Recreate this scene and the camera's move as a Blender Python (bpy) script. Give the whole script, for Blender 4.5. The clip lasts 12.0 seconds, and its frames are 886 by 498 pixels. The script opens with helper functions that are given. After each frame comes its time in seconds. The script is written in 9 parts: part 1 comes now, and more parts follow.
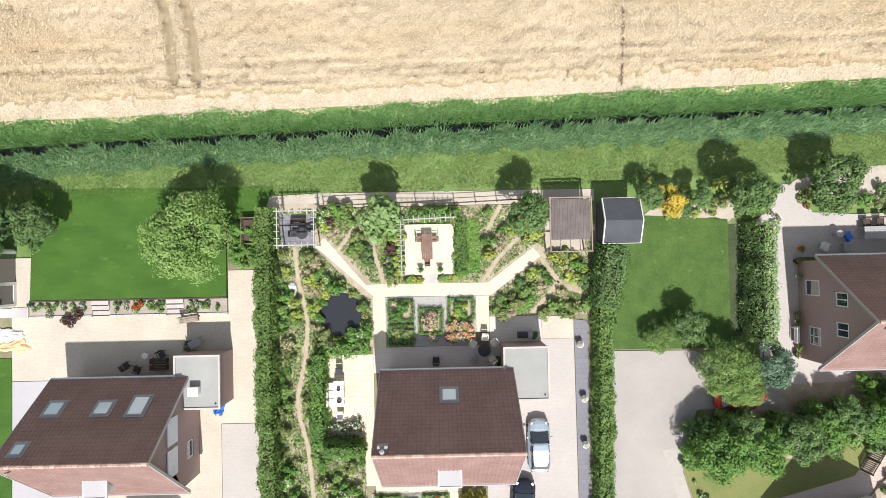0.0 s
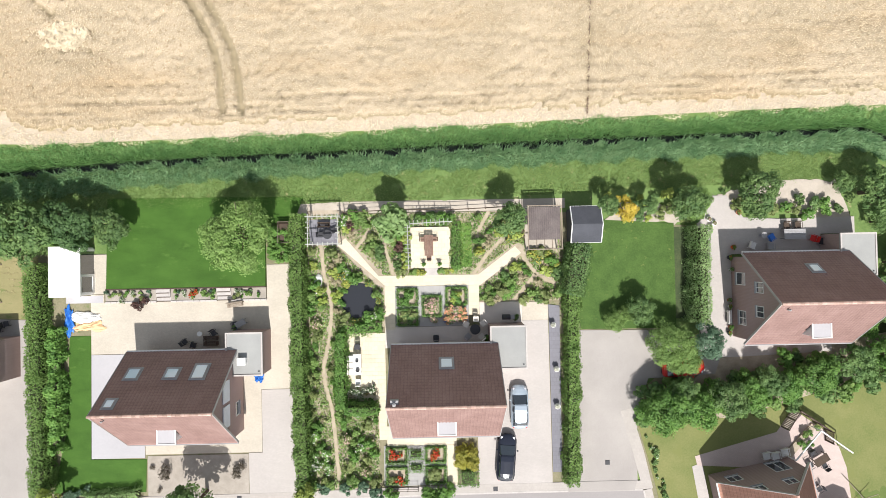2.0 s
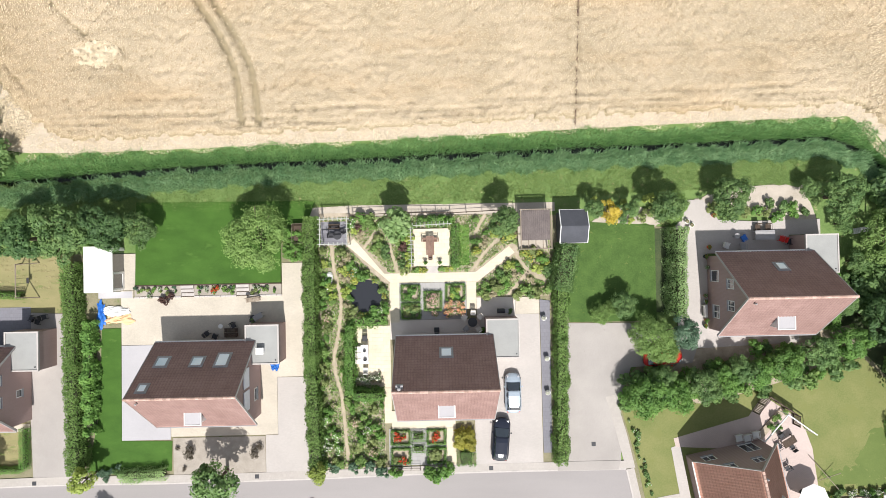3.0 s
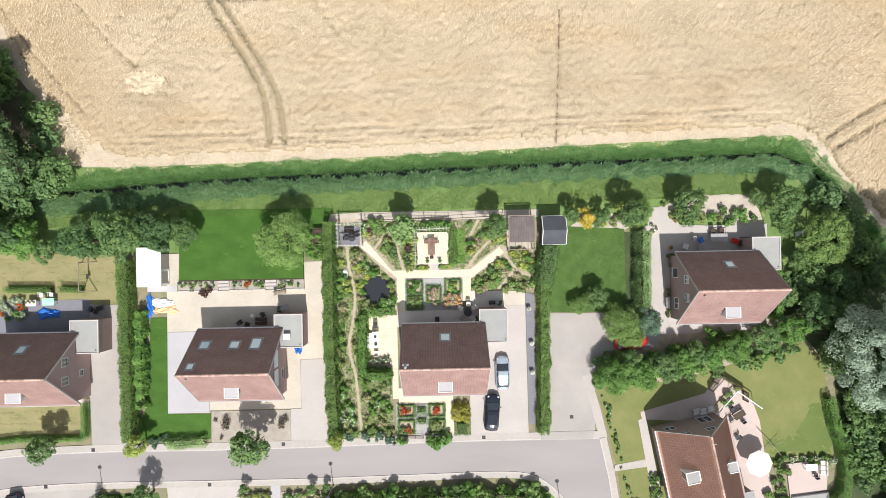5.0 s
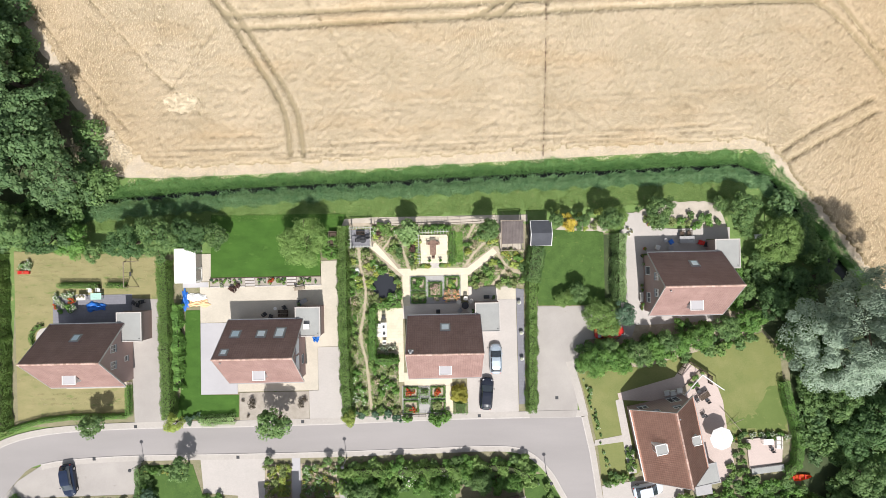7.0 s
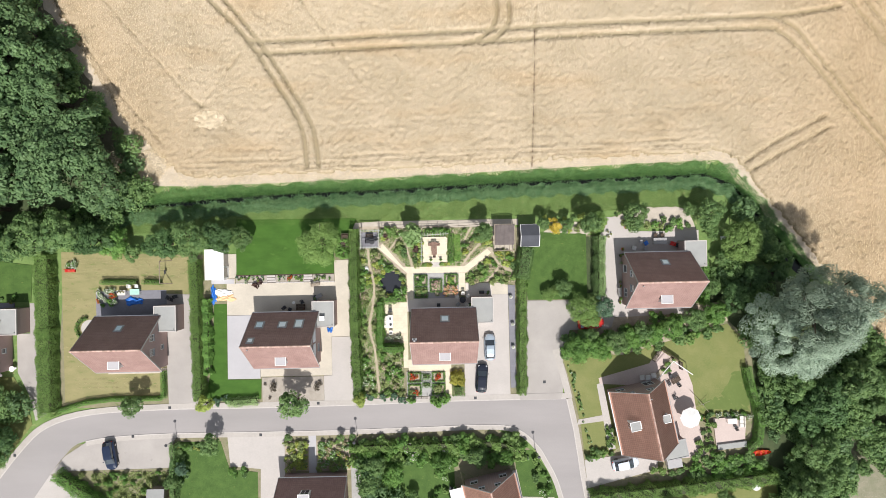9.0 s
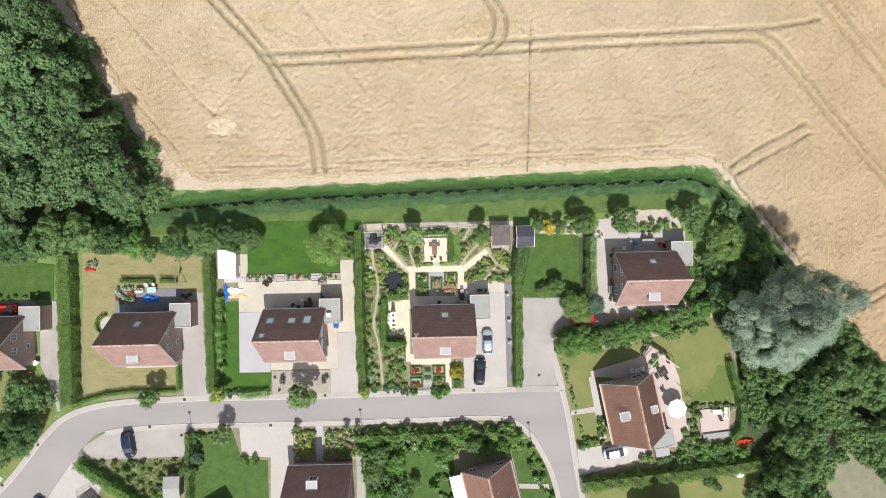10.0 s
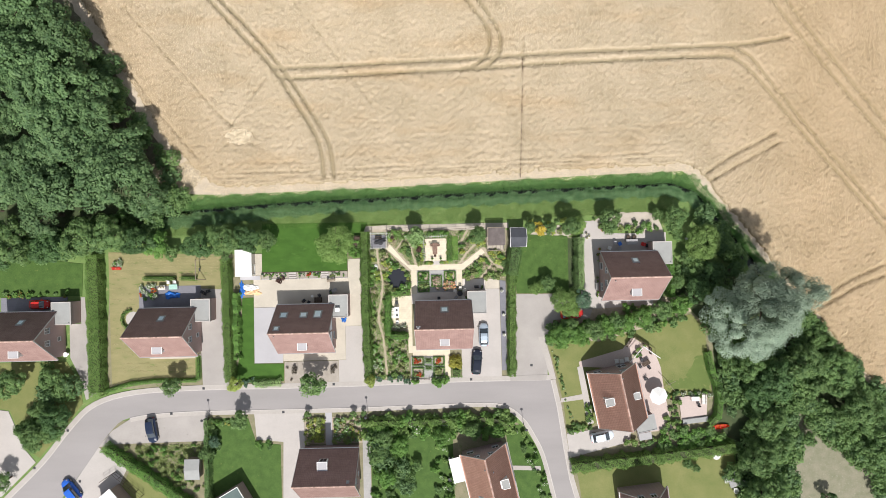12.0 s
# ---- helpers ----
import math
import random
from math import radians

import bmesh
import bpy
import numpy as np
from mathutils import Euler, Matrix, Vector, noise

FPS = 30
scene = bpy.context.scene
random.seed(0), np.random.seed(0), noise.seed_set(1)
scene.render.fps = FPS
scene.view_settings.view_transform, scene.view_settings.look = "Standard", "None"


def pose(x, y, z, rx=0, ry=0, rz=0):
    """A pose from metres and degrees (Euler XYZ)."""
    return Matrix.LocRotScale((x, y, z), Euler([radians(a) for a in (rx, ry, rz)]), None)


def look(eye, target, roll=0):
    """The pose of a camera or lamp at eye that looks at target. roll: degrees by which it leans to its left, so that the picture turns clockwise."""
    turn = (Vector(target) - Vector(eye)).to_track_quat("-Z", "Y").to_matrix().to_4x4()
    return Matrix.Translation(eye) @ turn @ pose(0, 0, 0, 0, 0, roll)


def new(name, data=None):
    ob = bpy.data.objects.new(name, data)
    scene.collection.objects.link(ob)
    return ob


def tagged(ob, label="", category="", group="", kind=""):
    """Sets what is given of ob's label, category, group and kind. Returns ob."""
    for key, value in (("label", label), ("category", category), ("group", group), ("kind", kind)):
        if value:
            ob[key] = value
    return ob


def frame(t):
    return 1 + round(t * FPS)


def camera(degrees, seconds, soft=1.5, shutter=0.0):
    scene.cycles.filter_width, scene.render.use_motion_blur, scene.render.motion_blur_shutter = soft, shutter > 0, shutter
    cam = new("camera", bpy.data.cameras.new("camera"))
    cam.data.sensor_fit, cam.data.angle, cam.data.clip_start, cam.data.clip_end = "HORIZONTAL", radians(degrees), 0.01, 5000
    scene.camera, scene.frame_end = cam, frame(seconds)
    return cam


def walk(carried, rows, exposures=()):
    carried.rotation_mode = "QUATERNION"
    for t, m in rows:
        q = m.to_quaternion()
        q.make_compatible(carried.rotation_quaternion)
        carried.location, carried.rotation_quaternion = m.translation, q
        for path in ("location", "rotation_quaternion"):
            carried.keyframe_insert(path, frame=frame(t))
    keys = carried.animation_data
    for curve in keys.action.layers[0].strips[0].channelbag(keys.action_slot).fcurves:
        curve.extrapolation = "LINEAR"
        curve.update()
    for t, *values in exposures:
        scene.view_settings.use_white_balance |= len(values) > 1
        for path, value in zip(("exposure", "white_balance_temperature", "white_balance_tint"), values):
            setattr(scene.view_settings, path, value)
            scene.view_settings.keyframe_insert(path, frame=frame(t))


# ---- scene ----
cam = camera(77.2, 12.0, soft=0.75)
# seconds, place in metres, turn in degrees: a drone that looks straight down and climbs
ROWS = [
    (0.0, -0.56, 1.10, 44.32, 0.86, -0.48, -1.18),
    (0.5, -0.58, 1.03, 46.74, 0.85, -0.51, -1.17),
    (1.0, -0.56, 0.93, 49.36, 0.82, -0.53, -1.17),
    (1.5, -0.58, 0.89, 51.80, 0.79, -0.53, -1.16),
    (2.0, -0.57, 0.88, 54.40, 0.75, -0.53, -1.16),
    (2.5, -0.59, 0.88, 56.87, 0.71, -0.52, -1.15),
    (3.0, -0.60, 0.88, 59.42, 0.66, -0.50, -1.15),
    (5.0, -0.46, 1.10, 69.22, 0.44, -0.37, -1.15),
    (5.5, -0.43, 1.19, 71.46, 0.39, -0.33, -1.16),
    (6.0, -0.39, 1.25, 73.86, 0.33, -0.30, -1.16),
    (6.5, -0.38, 1.35, 76.06, 0.28, -0.26, -1.17),
    (7.0, -0.36, 1.40, 78.42, 0.24, -0.23, -1.17),
    (9.0, -0.26, 1.61, 88.05, 0.13, -0.15, -1.21),
    (9.5, -0.27, 1.64, 90.46, 0.12, -0.15, -1.22),
    (10.0, -0.31, 1.65, 93.02, 0.13, -0.16, -1.23),
    (10.5, -0.35, 1.63, 95.44, 0.14, -0.19, -1.24),
    (11.0, -0.41, 1.57, 97.95, 0.18, -0.22, -1.26),
    (11.5, -0.50, 1.47, 99.72, 0.22, -0.28, -1.27),
    (12.0, -0.58, 1.35, 100.74, 0.28, -0.34, -1.29),
]
EXPOSURES = [(0.0, 0.50), (2.5, 0.46), (5.5, 0.40), (9.0, 0.30), (12.0, 0.22)]
walk(cam, [(t, pose(x, y, z, rx, ry, rz)) for t, x, y, z, rx, ry, rz in ROWS], EXPOSURES)

# ---- daylight ----
SUN_HEIGHT, SUN_FROM_SOUTH = 53.0, 6.5
world = bpy.data.worlds.new("sky")
scene.world = world
world.use_nodes = True
wn = world.node_tree.nodes
sky = wn.new("ShaderNodeTexSky")
sky.sky_type = "NISHITA"
sky.sun_disc = False
sky.sun_elevation = radians(SUN_HEIGHT)
sky.sun_rotation = radians(180.0 - SUN_FROM_SOUTH)
sky.air_density, sky.dust_density, sky.ozone_density = 1.0, 1.0, 0.8
haze = wn.new("ShaderNodeHueSaturation")
haze.inputs["Saturation"].default_value = 0.42
world.node_tree.links.new(sky.outputs[0], haze.inputs["Color"])
world.node_tree.links.new(haze.outputs[0], wn["Background"].inputs["Color"])
wn["Background"].inputs["Strength"].default_value = 0.112
sun_lamp = bpy.data.lights.new("sun", "SUN")
sun_lamp.energy, sun_lamp.angle, sun_lamp.color = 4.5, radians(0.55), (1.0, 0.975, 0.945)
sun_ob = new("sun", sun_lamp)
el, az = radians(SUN_HEIGHT), radians(SUN_FROM_SOUTH)
sun_ob.matrix_world = look((40 * math.sin(az) * math.cos(el), -40 * math.cos(az) * math.cos(el), 40 * math.sin(el) + 20), (0, 0, 20))

# ---- materials ----
def material(name, base, other=None, rough=0.85, coarse=0.4, fine=14.0, vary=0.25, bump=0.4, depth=0.02, metal=0.0,
             spots=None, per_object=0.0, stretch=(1, 1, 1)):
    """A weathered surface: two tones mixed by coarse patches and fine grain at real-world size, with relief."""
    m = bpy.data.materials.new(name)
    m.use_nodes = True
    n, l = m.node_tree.nodes, m.node_tree.links
    b = n["Principled BSDF"]
    b.inputs["Roughness"].default_value = rough
    b.inputs["Metallic"].default_value = metal
    b.inputs["Specular IOR Level"].default_value = 0.3
    other = other or tuple(c * (1 - vary) for c in base)
    geo = n.new("ShaderNodeNewGeometry")
    mp = n.new("ShaderNodeVectorMath")
    mp.operation = "MULTIPLY"
    mp.inputs[1].default_value = stretch
    l.new(geo.outputs["Position"], mp.inputs[0])
    def grain(scale, detail, rough_=0.6):
        t = n.new("ShaderNodeTexNoise")
        t.inputs["Scale"].default_value, t.inputs["Detail"].default_value, t.inputs["Roughness"].default_value = scale, detail, rough_
        l.new(mp.outputs[0], t.inputs["Vector"])
        return t.outputs["Fac"]
    c, f = grain(coarse, 4), grain(fine, 3)
    add = n.new("ShaderNodeMath")
    add.operation = "MULTIPLY_ADD"
    l.new(c, add.inputs[0]); add.inputs[1].default_value = 0.6
    half = n.new("ShaderNodeMath")
    half.operation = "MULTIPLY"
    l.new(f, half.inputs[0]); half.inputs[1].default_value = 0.4
    l.new(half.outputs[0], add.inputs[2])
    ramp = n.new("ShaderNodeMapRange")
    ramp.inputs["From Min"].default_value, ramp.inputs["From Max"].default_value = 0.36, 0.64
    l.new(add.outputs[0], ramp.inputs["Value"])
    mix = n.new("ShaderNodeMix")
    mix.data_type = "RGBA"
    mix.inputs["A"].default_value, mix.inputs["B"].default_value = (*other, 1), (*base, 1)
    l.new(ramp.outputs[0], mix.inputs["Factor"])
    colour = mix.outputs["Result"]
    if spots:
        tone, scale, cover = spots
        s = grain(scale, 5, 0.7)
        r2 = n.new("ShaderNodeMapRange")
        r2.inputs["From Min"].default_value, r2.inputs["From Max"].default_value = 1 - cover, 1 - cover + 0.08
        l.new(s, r2.inputs["Value"])
        m2 = n.new("ShaderNodeMix")
        m2.data_type = "RGBA"
        l.new(r2.outputs[0], m2.inputs["Factor"]); l.new(colour, m2.inputs["A"])
        m2.inputs["B"].default_value = (*tone, 1)
        colour = m2.outputs["Result"]
    if per_object:
        info = n.new("ShaderNodeObjectInfo")
        hs = n.new("ShaderNodeHueSaturation")
        mr = n.new("ShaderNodeMapRange")
        mr.inputs["To Min"].default_value, mr.inputs["To Max"].default_value = 1 - per_object, 1 + per_object
        l.new(info.outputs["Random"], mr.inputs["Value"]); l.new(mr.outputs[0], hs.inputs["Value"]); l.new(colour, hs.inputs["Color"])
        colour = hs.outputs["Color"]
    l.new(colour, b.inputs["Base Color"])
    if bump:
        bp = n.new("ShaderNodeBump")
        bp.inputs["Strength"].default_value, bp.inputs["Distance"].default_value = bump, depth
        l.new(add.outputs[0], bp.inputs["Height"]); l.new(bp.outputs[0], b.inputs["Normal"])
    return m


def paving(name, base, joint, length, height, rough=0.85, turn=0.0, vary=0.12, gap=0.012):
    """Small paving units with darker joints, at real-world size, over a stained tone."""
    m = material(name, base, tuple(c * (1 - vary) for c in base), rough=rough, coarse=0.25, fine=9.0, bump=0)
    n, l = m.node_tree.nodes, m.node_tree.links
    b = n["Principled BSDF"]
    old = b.inputs["Base Color"].links[0].from_socket
    geo = n.new("ShaderNodeNewGeometry")
    rot = n.new("ShaderNodeMapping")
    rot.inputs["Rotation"].default_value = (0, 0, radians(turn))
    l.new(geo.outputs["Position"], rot.inputs["Vector"])
    br = n.new("ShaderNodeTexBrick")
    br.inputs["Scale"].default_value = 1.0
    br.inputs["Brick Width"].default_value, br.inputs["Row Height"].default_value = length, height
    br.inputs["Mortar Size"].default_value = gap
    br.inputs["Color1"].default_value, br.inputs["Color2"].default_value = (1, 1, 1, 1), (0.93, 0.93, 0.93, 1)
    br.inputs["Mortar"].default_value = (*joint, 1)
    l.new(rot.outputs[0], br.inputs["Vector"])
    mu = n.new("ShaderNodeMix")
    mu.data_type, mu.blend_type = "RGBA", "MULTIPLY"
    mu.inputs["Factor"].default_value = 1.0
    l.new(old, mu.inputs["A"]); l.new(br.outputs["Color"], mu.inputs["B"])
    l.new(mu.outputs["Result"], b.inputs["Base Color"])
    bp = n.new("ShaderNodeBump")
    bp.inputs["Strength"].default_value, bp.inputs["Distance"].default_value = 0.5, 0.006
    bp.invert = True
    l.new(br.outputs["Fac"], bp.inputs["Height"]); l.new(bp.outputs[0], b.inputs["Normal"])
    return m


def leafage(name, light, dark, rough=0.6, through_light=0.4, per_object=0.12, patch=0.9):
    """Leaves: every leaf its own tone, every plant its own shade, some light passing through."""
    m = bpy.data.materials.new(name)
    m.use_nodes = True
    n, l = m.node_tree.nodes, m.node_tree.links
    b, out = n["Principled BSDF"], n["Material Output"]
    b.inputs["Roughness"].default_value = rough
    b.inputs["Specular IOR Level"].default_value = 0.35
    geo = n.new("ShaderNodeNewGeometry")
    mix = n.new("ShaderNodeMix")
    mix.data_type = "RGBA"
    mix.inputs["A"].default_value, mix.inputs["B"].default_value = (*dark, 1), (*light, 1)
    t = n.new("ShaderNodeTexNoise")
    t.inputs["Scale"].default_value, t.inputs["Detail"].default_value = patch, 3
    l.new(geo.outputs["Position"], t.inputs["Vector"])
    av = n.new("ShaderNodeMath")
    av.operation = "MULTIPLY_ADD"
    l.new(geo.outputs["Random Per Island"], av.inputs[0]); av.inputs[1].default_value = 0.48
    sc = n.new("ShaderNodeMapRange")
    sc.inputs["From Min"].default_value, sc.inputs["From Max"].default_value, sc.inputs["To Max"].default_value = 0.35, 0.65, 0.52
    l.new(t.outputs["Fac"], sc.inputs["Value"]); l.new(sc.outputs[0], av.inputs[2])
    l.new(av.outputs[0], mix.inputs["Factor"])
    info = n.new("ShaderNodeObjectInfo")
    hs = n.new("ShaderNodeHueSaturation")
    mr = n.new("ShaderNodeMapRange")
    mr.inputs["To Min"].default_value, mr.inputs["To Max"].default_value = 1 - per_object, 1 + per_object
    l.new(info.outputs["Random"], mr.inputs["Value"]); l.new(mr.outputs[0], hs.inputs["Value"])
    l.new(mix.outputs["Result"], hs.inputs["Color"])
    l.new(hs.outputs["Color"], b.inputs["Base Color"])
    tr = n.new("ShaderNodeBsdfTranslucent")
    l.new(hs.outputs["Color"], tr.inputs["Color"])
    ms = n.new("ShaderNodeMixShader")
    ms.inputs["Fac"].default_value = through_light
    l.new(b.outputs[0], ms.inputs[1]); l.new(tr.outputs[0], ms.inputs[2]); l.new(ms.outputs[0], out.inputs["Surface"])
    return m


def plain(name, colour, rough=0.5, metal=0.0, vary=0.12, fine=6.0):
    return material(name, colour, tuple(c * (1 - vary) for c in colour), rough=rough, metal=metal, coarse=1.2, fine=fine, bump=0.15, depth=0.004)


def glass_pane(name, tint, rough=0.05):
    m = bpy.data.materials.new(name)
    m.use_nodes = True
    b = m.node_tree.nodes["Principled BSDF"]
    b.inputs["Base Color"].default_value = (*tint, 1)
    b.inputs["Roughness"].default_value = rough
    b.inputs["Specular IOR Level"].default_value = 0.35 if "water" in name else 0.9
    b.inputs["Coat Weight"].default_value = 0.0 if "water" in name else 1.0
    b.inputs["Coat Roughness"].default_value = 0.02
    return m


M_WILD = material("rough_grass", (0.172, 0.252, 0.078), (0.108, 0.178, 0.050), coarse=0.5, fine=5.0, bump=0.9, depth=0.10, spots=((0.33, 0.31, 0.15), 1.6, 0.40))
M_BARE = material("dry_verge_earth", (0.27, 0.235, 0.155), (0.175, 0.17, 0.095), coarse=0.7, fine=7.0, bump=0.8, depth=0.05, spots=((0.13, 0.17, 0.055), 1.1, 0.42))
M_FRESHLAWN = material("fresh_lawn_patch", (0.125, 0.165, 0.045), (0.100, 0.140, 0.036), coarse=0.5, fine=7.0, bump=0.7, depth=0.04, spots=((0.20, 0.215, 0.075), 0.9, 0.42))
M_FRONTBED = material("grey_bed_soil", (0.400, 0.355, 0.305), (0.290, 0.255, 0.215), coarse=0.9, fine=11.0, bump=0.8, depth=0.03, spots=((0.25, 0.22, 0.17), 2.2, 0.35))
M_STRIPLAWN = material("clipped_grass", (0.125, 0.235, 0.045), (0.085, 0.175, 0.03), coarse=0.8, fine=14.0, bump=0.8, depth=0.04)
M_LAWN = material("mown_lawn", (0.060, 0.136, 0.019), (0.036, 0.090, 0.011), coarse=0.35, fine=11.0, bump=0.8, depth=0.04, spots=((0.072, 0.145, 0.024), 0.55, 0.40), stretch=(1, 1.9, 1))
M_DRYLAWN = material("dry_lawn", (0.30, 0.26, 0.13), (0.215, 0.205, 0.09), coarse=0.35, fine=7.0, bump=0.6, depth=0.03, spots=((0.155, 0.185, 0.06), 0.5, 0.42), stretch=(1, 2.2, 1))
M_OLIVELAWN = material("olive_lawn", (0.212, 0.212, 0.080), (0.138, 0.165, 0.050), coarse=0.3, fine=6.0, bump=0.7, depth=0.04, spots=((0.175, 0.188, 0.062), 0.45, 0.45))
M_SOIL = material("garden_soil", (0.460, 0.385, 0.295), (0.300, 0.250, 0.185), coarse=1.2, fine=12.0, bump=0.8, depth=0.05, spots=((0.30, 0.25, 0.18), 2.5, 0.36))
M_SAND = material("pale_sand", (0.490, 0.430, 0.360), (0.370, 0.325, 0.265), coarse=0.8, fine=10.0, bump=0.7, depth=0.03, spots=((0.30, 0.27, 0.17), 1.5, 0.35))
M_GRAVELLY = material("dry_clearing", (0.265, 0.240, 0.175), (0.175, 0.180, 0.110), coarse=0.6, fine=6.0, bump=0.9, depth=0.06, spots=((0.31, 0.285, 0.22), 2.2, 0.42))
# headland soil, its tone darkened to hold the shade of the overhanging trees
M_HEADLANDSHADE = material("shaded_headland_soil", (0.18, 0.16, 0.11), (0.11, 0.11, 0.065), coarse=0.7, fine=7.0, bump=0.9, depth=0.06, spots=((0.26, 0.23, 0.165), 0.8, 0.38))
M_STRAW = material("straw_litter", (0.560, 0.475, 0.375), (0.420, 0.350, 0.260), coarse=0.7, fine=6.0, bump=0.9, depth=0.08, spots=((0.30, 0.27, 0.13), 0.9, 0.33))
M_ASPHALT = material("grey_asphalt", (0.325, 0.300, 0.292), (0.275, 0.255, 0.248), coarse=0.15, fine=20.0, bump=0.3, depth=0.006, stretch=(0.35, 1.6, 1))
M_TARMAC = material("worn_drive", (0.395, 0.362, 0.335), (0.315, 0.288, 0.268), coarse=0.22, fine=14.0, bump=0.3, depth=0.008, spots=((0.17, 0.155, 0.15), 0.5, 0.33))
M_KERB = plain("kerb_concrete", (0.52, 0.48, 0.45), 0.9, vary=0.2)
M_PAVE = paving("pale_clinker", (0.49, 0.45, 0.42), (0.94, 0.935, 0.93), 0.22, 0.11)
M_WALK = paving("pavement_slabs", (0.455, 0.415, 0.38), (0.92, 0.91, 0.90), 0.31, 0.31)
M_CREAM = paving("cream_slabs", (0.68, 0.60, 0.46), (0.90, 0.88, 0.85), 0.6, 0.4, gap=0.015)
M_TRODDEN = material("trodden_sand", (0.46, 0.385, 0.285), (0.34, 0.285, 0.20), coarse=0.8, fine=10.0, bump=0.7, depth=0.03)
M_CREAMSLAB = material("cream_slab", (0.70, 0.62, 0.475), (0.60, 0.525, 0.40), coarse=0.6, fine=9.0, bump=0.3, depth=0.01, per_object=0.06)
M_CREAMBED = material("cream_mortar", (0.46, 0.40, 0.31), (0.38, 0.33, 0.25), coarse=0.6, fine=9.0)
M_DARKBED = material("grey_mortar", (0.13, 0.125, 0.125), (0.10, 0.10, 0.10), coarse=0.6, fine=9.0)
M_DARKPIECE = material("slate_slab", (0.23, 0.225, 0.245), (0.17, 0.165, 0.185), coarse=0.8, fine=9.0, bump=0.3, depth=0.01, per_object=0.12)
M_CREAMDRIVE = paving("cream_clinker", (0.585, 0.525, 0.435), (0.95, 0.94, 0.93), 0.22, 0.11, vary=0.22)
M_PINKPAVE = paving("pink_clinker", (0.56, 0.46, 0.42), (0.86, 0.84, 0.83), 0.22, 0.11)
M_BEIGE = paving("beige_clinker", (0.69, 0.62, 0.55), (0.86, 0.85, 0.84), 0.22, 0.11)
M_WOODFLOOR = material("woodland_floor", (0.075, 0.095, 0.04), (0.04, 0.06, 0.025), coarse=0.8, fine=6.0, bump=0.9, depth=0.1)
M_PATCHLAWN = material("patchy_lawn", (0.078, 0.140, 0.030), (0.045, 0.090, 0.018), coarse=0.7, fine=6.0, bump=0.7, depth=0.04, spots=((0.15, 0.185, 0.05), 1.6, 0.38))
M_GREYSLAB = paving("grey_slabs", (0.40, 0.385, 0.37), (0.8, 0.8, 0.8), 0.5, 0.5)
M_DARKSLAB = paving("slate_slabs", (0.22, 0.215, 0.24), (0.8, 0.8, 0.8), 0.4, 0.4)
M_LILAC = material("grey_concrete_pad", (0.44, 0.425, 0.435), (0.39, 0.375, 0.385), coarse=0.3, fine=10, bump=0.2)
M_WATER = glass_pane("ditch_water", (0.008, 0.012, 0.008), 0.06)
M_POND = glass_pane("pond_water", (0.03, 0.032, 0.038), 0.06)
M_TILE = material("brown_pantile", (0.378, 0.250, 0.222), (0.284, 0.180, 0.160), rough=0.85, coarse=0.6, fine=5.0, bump=0.1, depth=0.01, spots=((0.230, 0.150, 0.135), 4.0, 0.36))
M_REDTILE = material("red_pantile", (0.700, 0.400, 0.300), (0.600, 0.325, 0.240), rough=0.85, coarse=0.6, fine=5.0, bump=0.1, depth=0.01, spots=((0.55, 0.28, 0.205), 3.0, 0.36))
def tiled(m, row, col=0.30, lap=(0.76, 0.73, 0.73)):
    """Dark laps and joints between the rows and columns of roof tiles, on the slope's own measure."""
    n, l = m.node_tree.nodes, m.node_tree.links
    b = n["Principled BSDF"]
    old = b.inputs["Base Color"].links[0].from_socket
    tc, sp, cb, br, mu = n.new("ShaderNodeTexCoord"), n.new("ShaderNodeSeparateXYZ"), n.new("ShaderNodeCombineXYZ"), n.new("ShaderNodeTexBrick"), n.new("ShaderNodeMix")
    l.new(tc.outputs["Object"], sp.inputs[0]); l.new(sp.outputs["X"], cb.inputs["X"]); l.new(sp.outputs["Z"], cb.inputs["Y"]); l.new(cb.outputs[0], br.inputs["Vector"])
    br.offset = 0.0
    br.inputs["Scale"].default_value = 1.0
    br.inputs["Brick Width"].default_value, br.inputs["Row Height"].default_value = col, row
    br.inputs["Mortar Size"].default_value, br.inputs["Mortar Smooth"].default_value = 0.017, 0.3
    br.inputs["Color1"].default_value, br.inputs["Color2"].default_value, br.inputs["Mortar"].default_value = (1, 1, 1, 1), (0.94, 0.94, 0.94, 1), (*lap, 1)
    mu.data_type, mu.blend_type = "RGBA", "MULTIPLY"
    mu.inputs["Factor"].default_value = 1.0
    l.new(old, mu.inputs["A"]); l.new(br.outputs["Color"], mu.inputs["B"]); l.new(mu.outputs["Result"], b.inputs["Base Color"])


for clay in (M_TILE, M_REDTILE):
    clay.node_tree.nodes["Principled BSDF"].inputs["Diffuse Roughness"].default_value = 1.0
    clay.node_tree.nodes["Principled BSDF"].inputs["Specular IOR Level"].default_value = 0.04
tiled(M_TILE, 0.2648)
tiled(M_REDTILE, 0.235, lap=(0.74, 0.70, 0.70))
M_RIDGE = material("ridge_clay", (0.52, 0.37, 0.31), (0.38, 0.24, 0.19), rough=0.8, coarse=2.0, fine=9.0, per_object=0.25)
M_BRICK = paving("mauve_brick", (0.41, 0.30, 0.28), (0.9, 0.88, 0.87), 0.21, 0.065)
M_BROWNWOOD = material("red_brown_wood", (0.26, 0.165, 0.125), (0.17, 0.105, 0.08), coarse=2, fine=15.0, bump=0.4, depth=0.008)
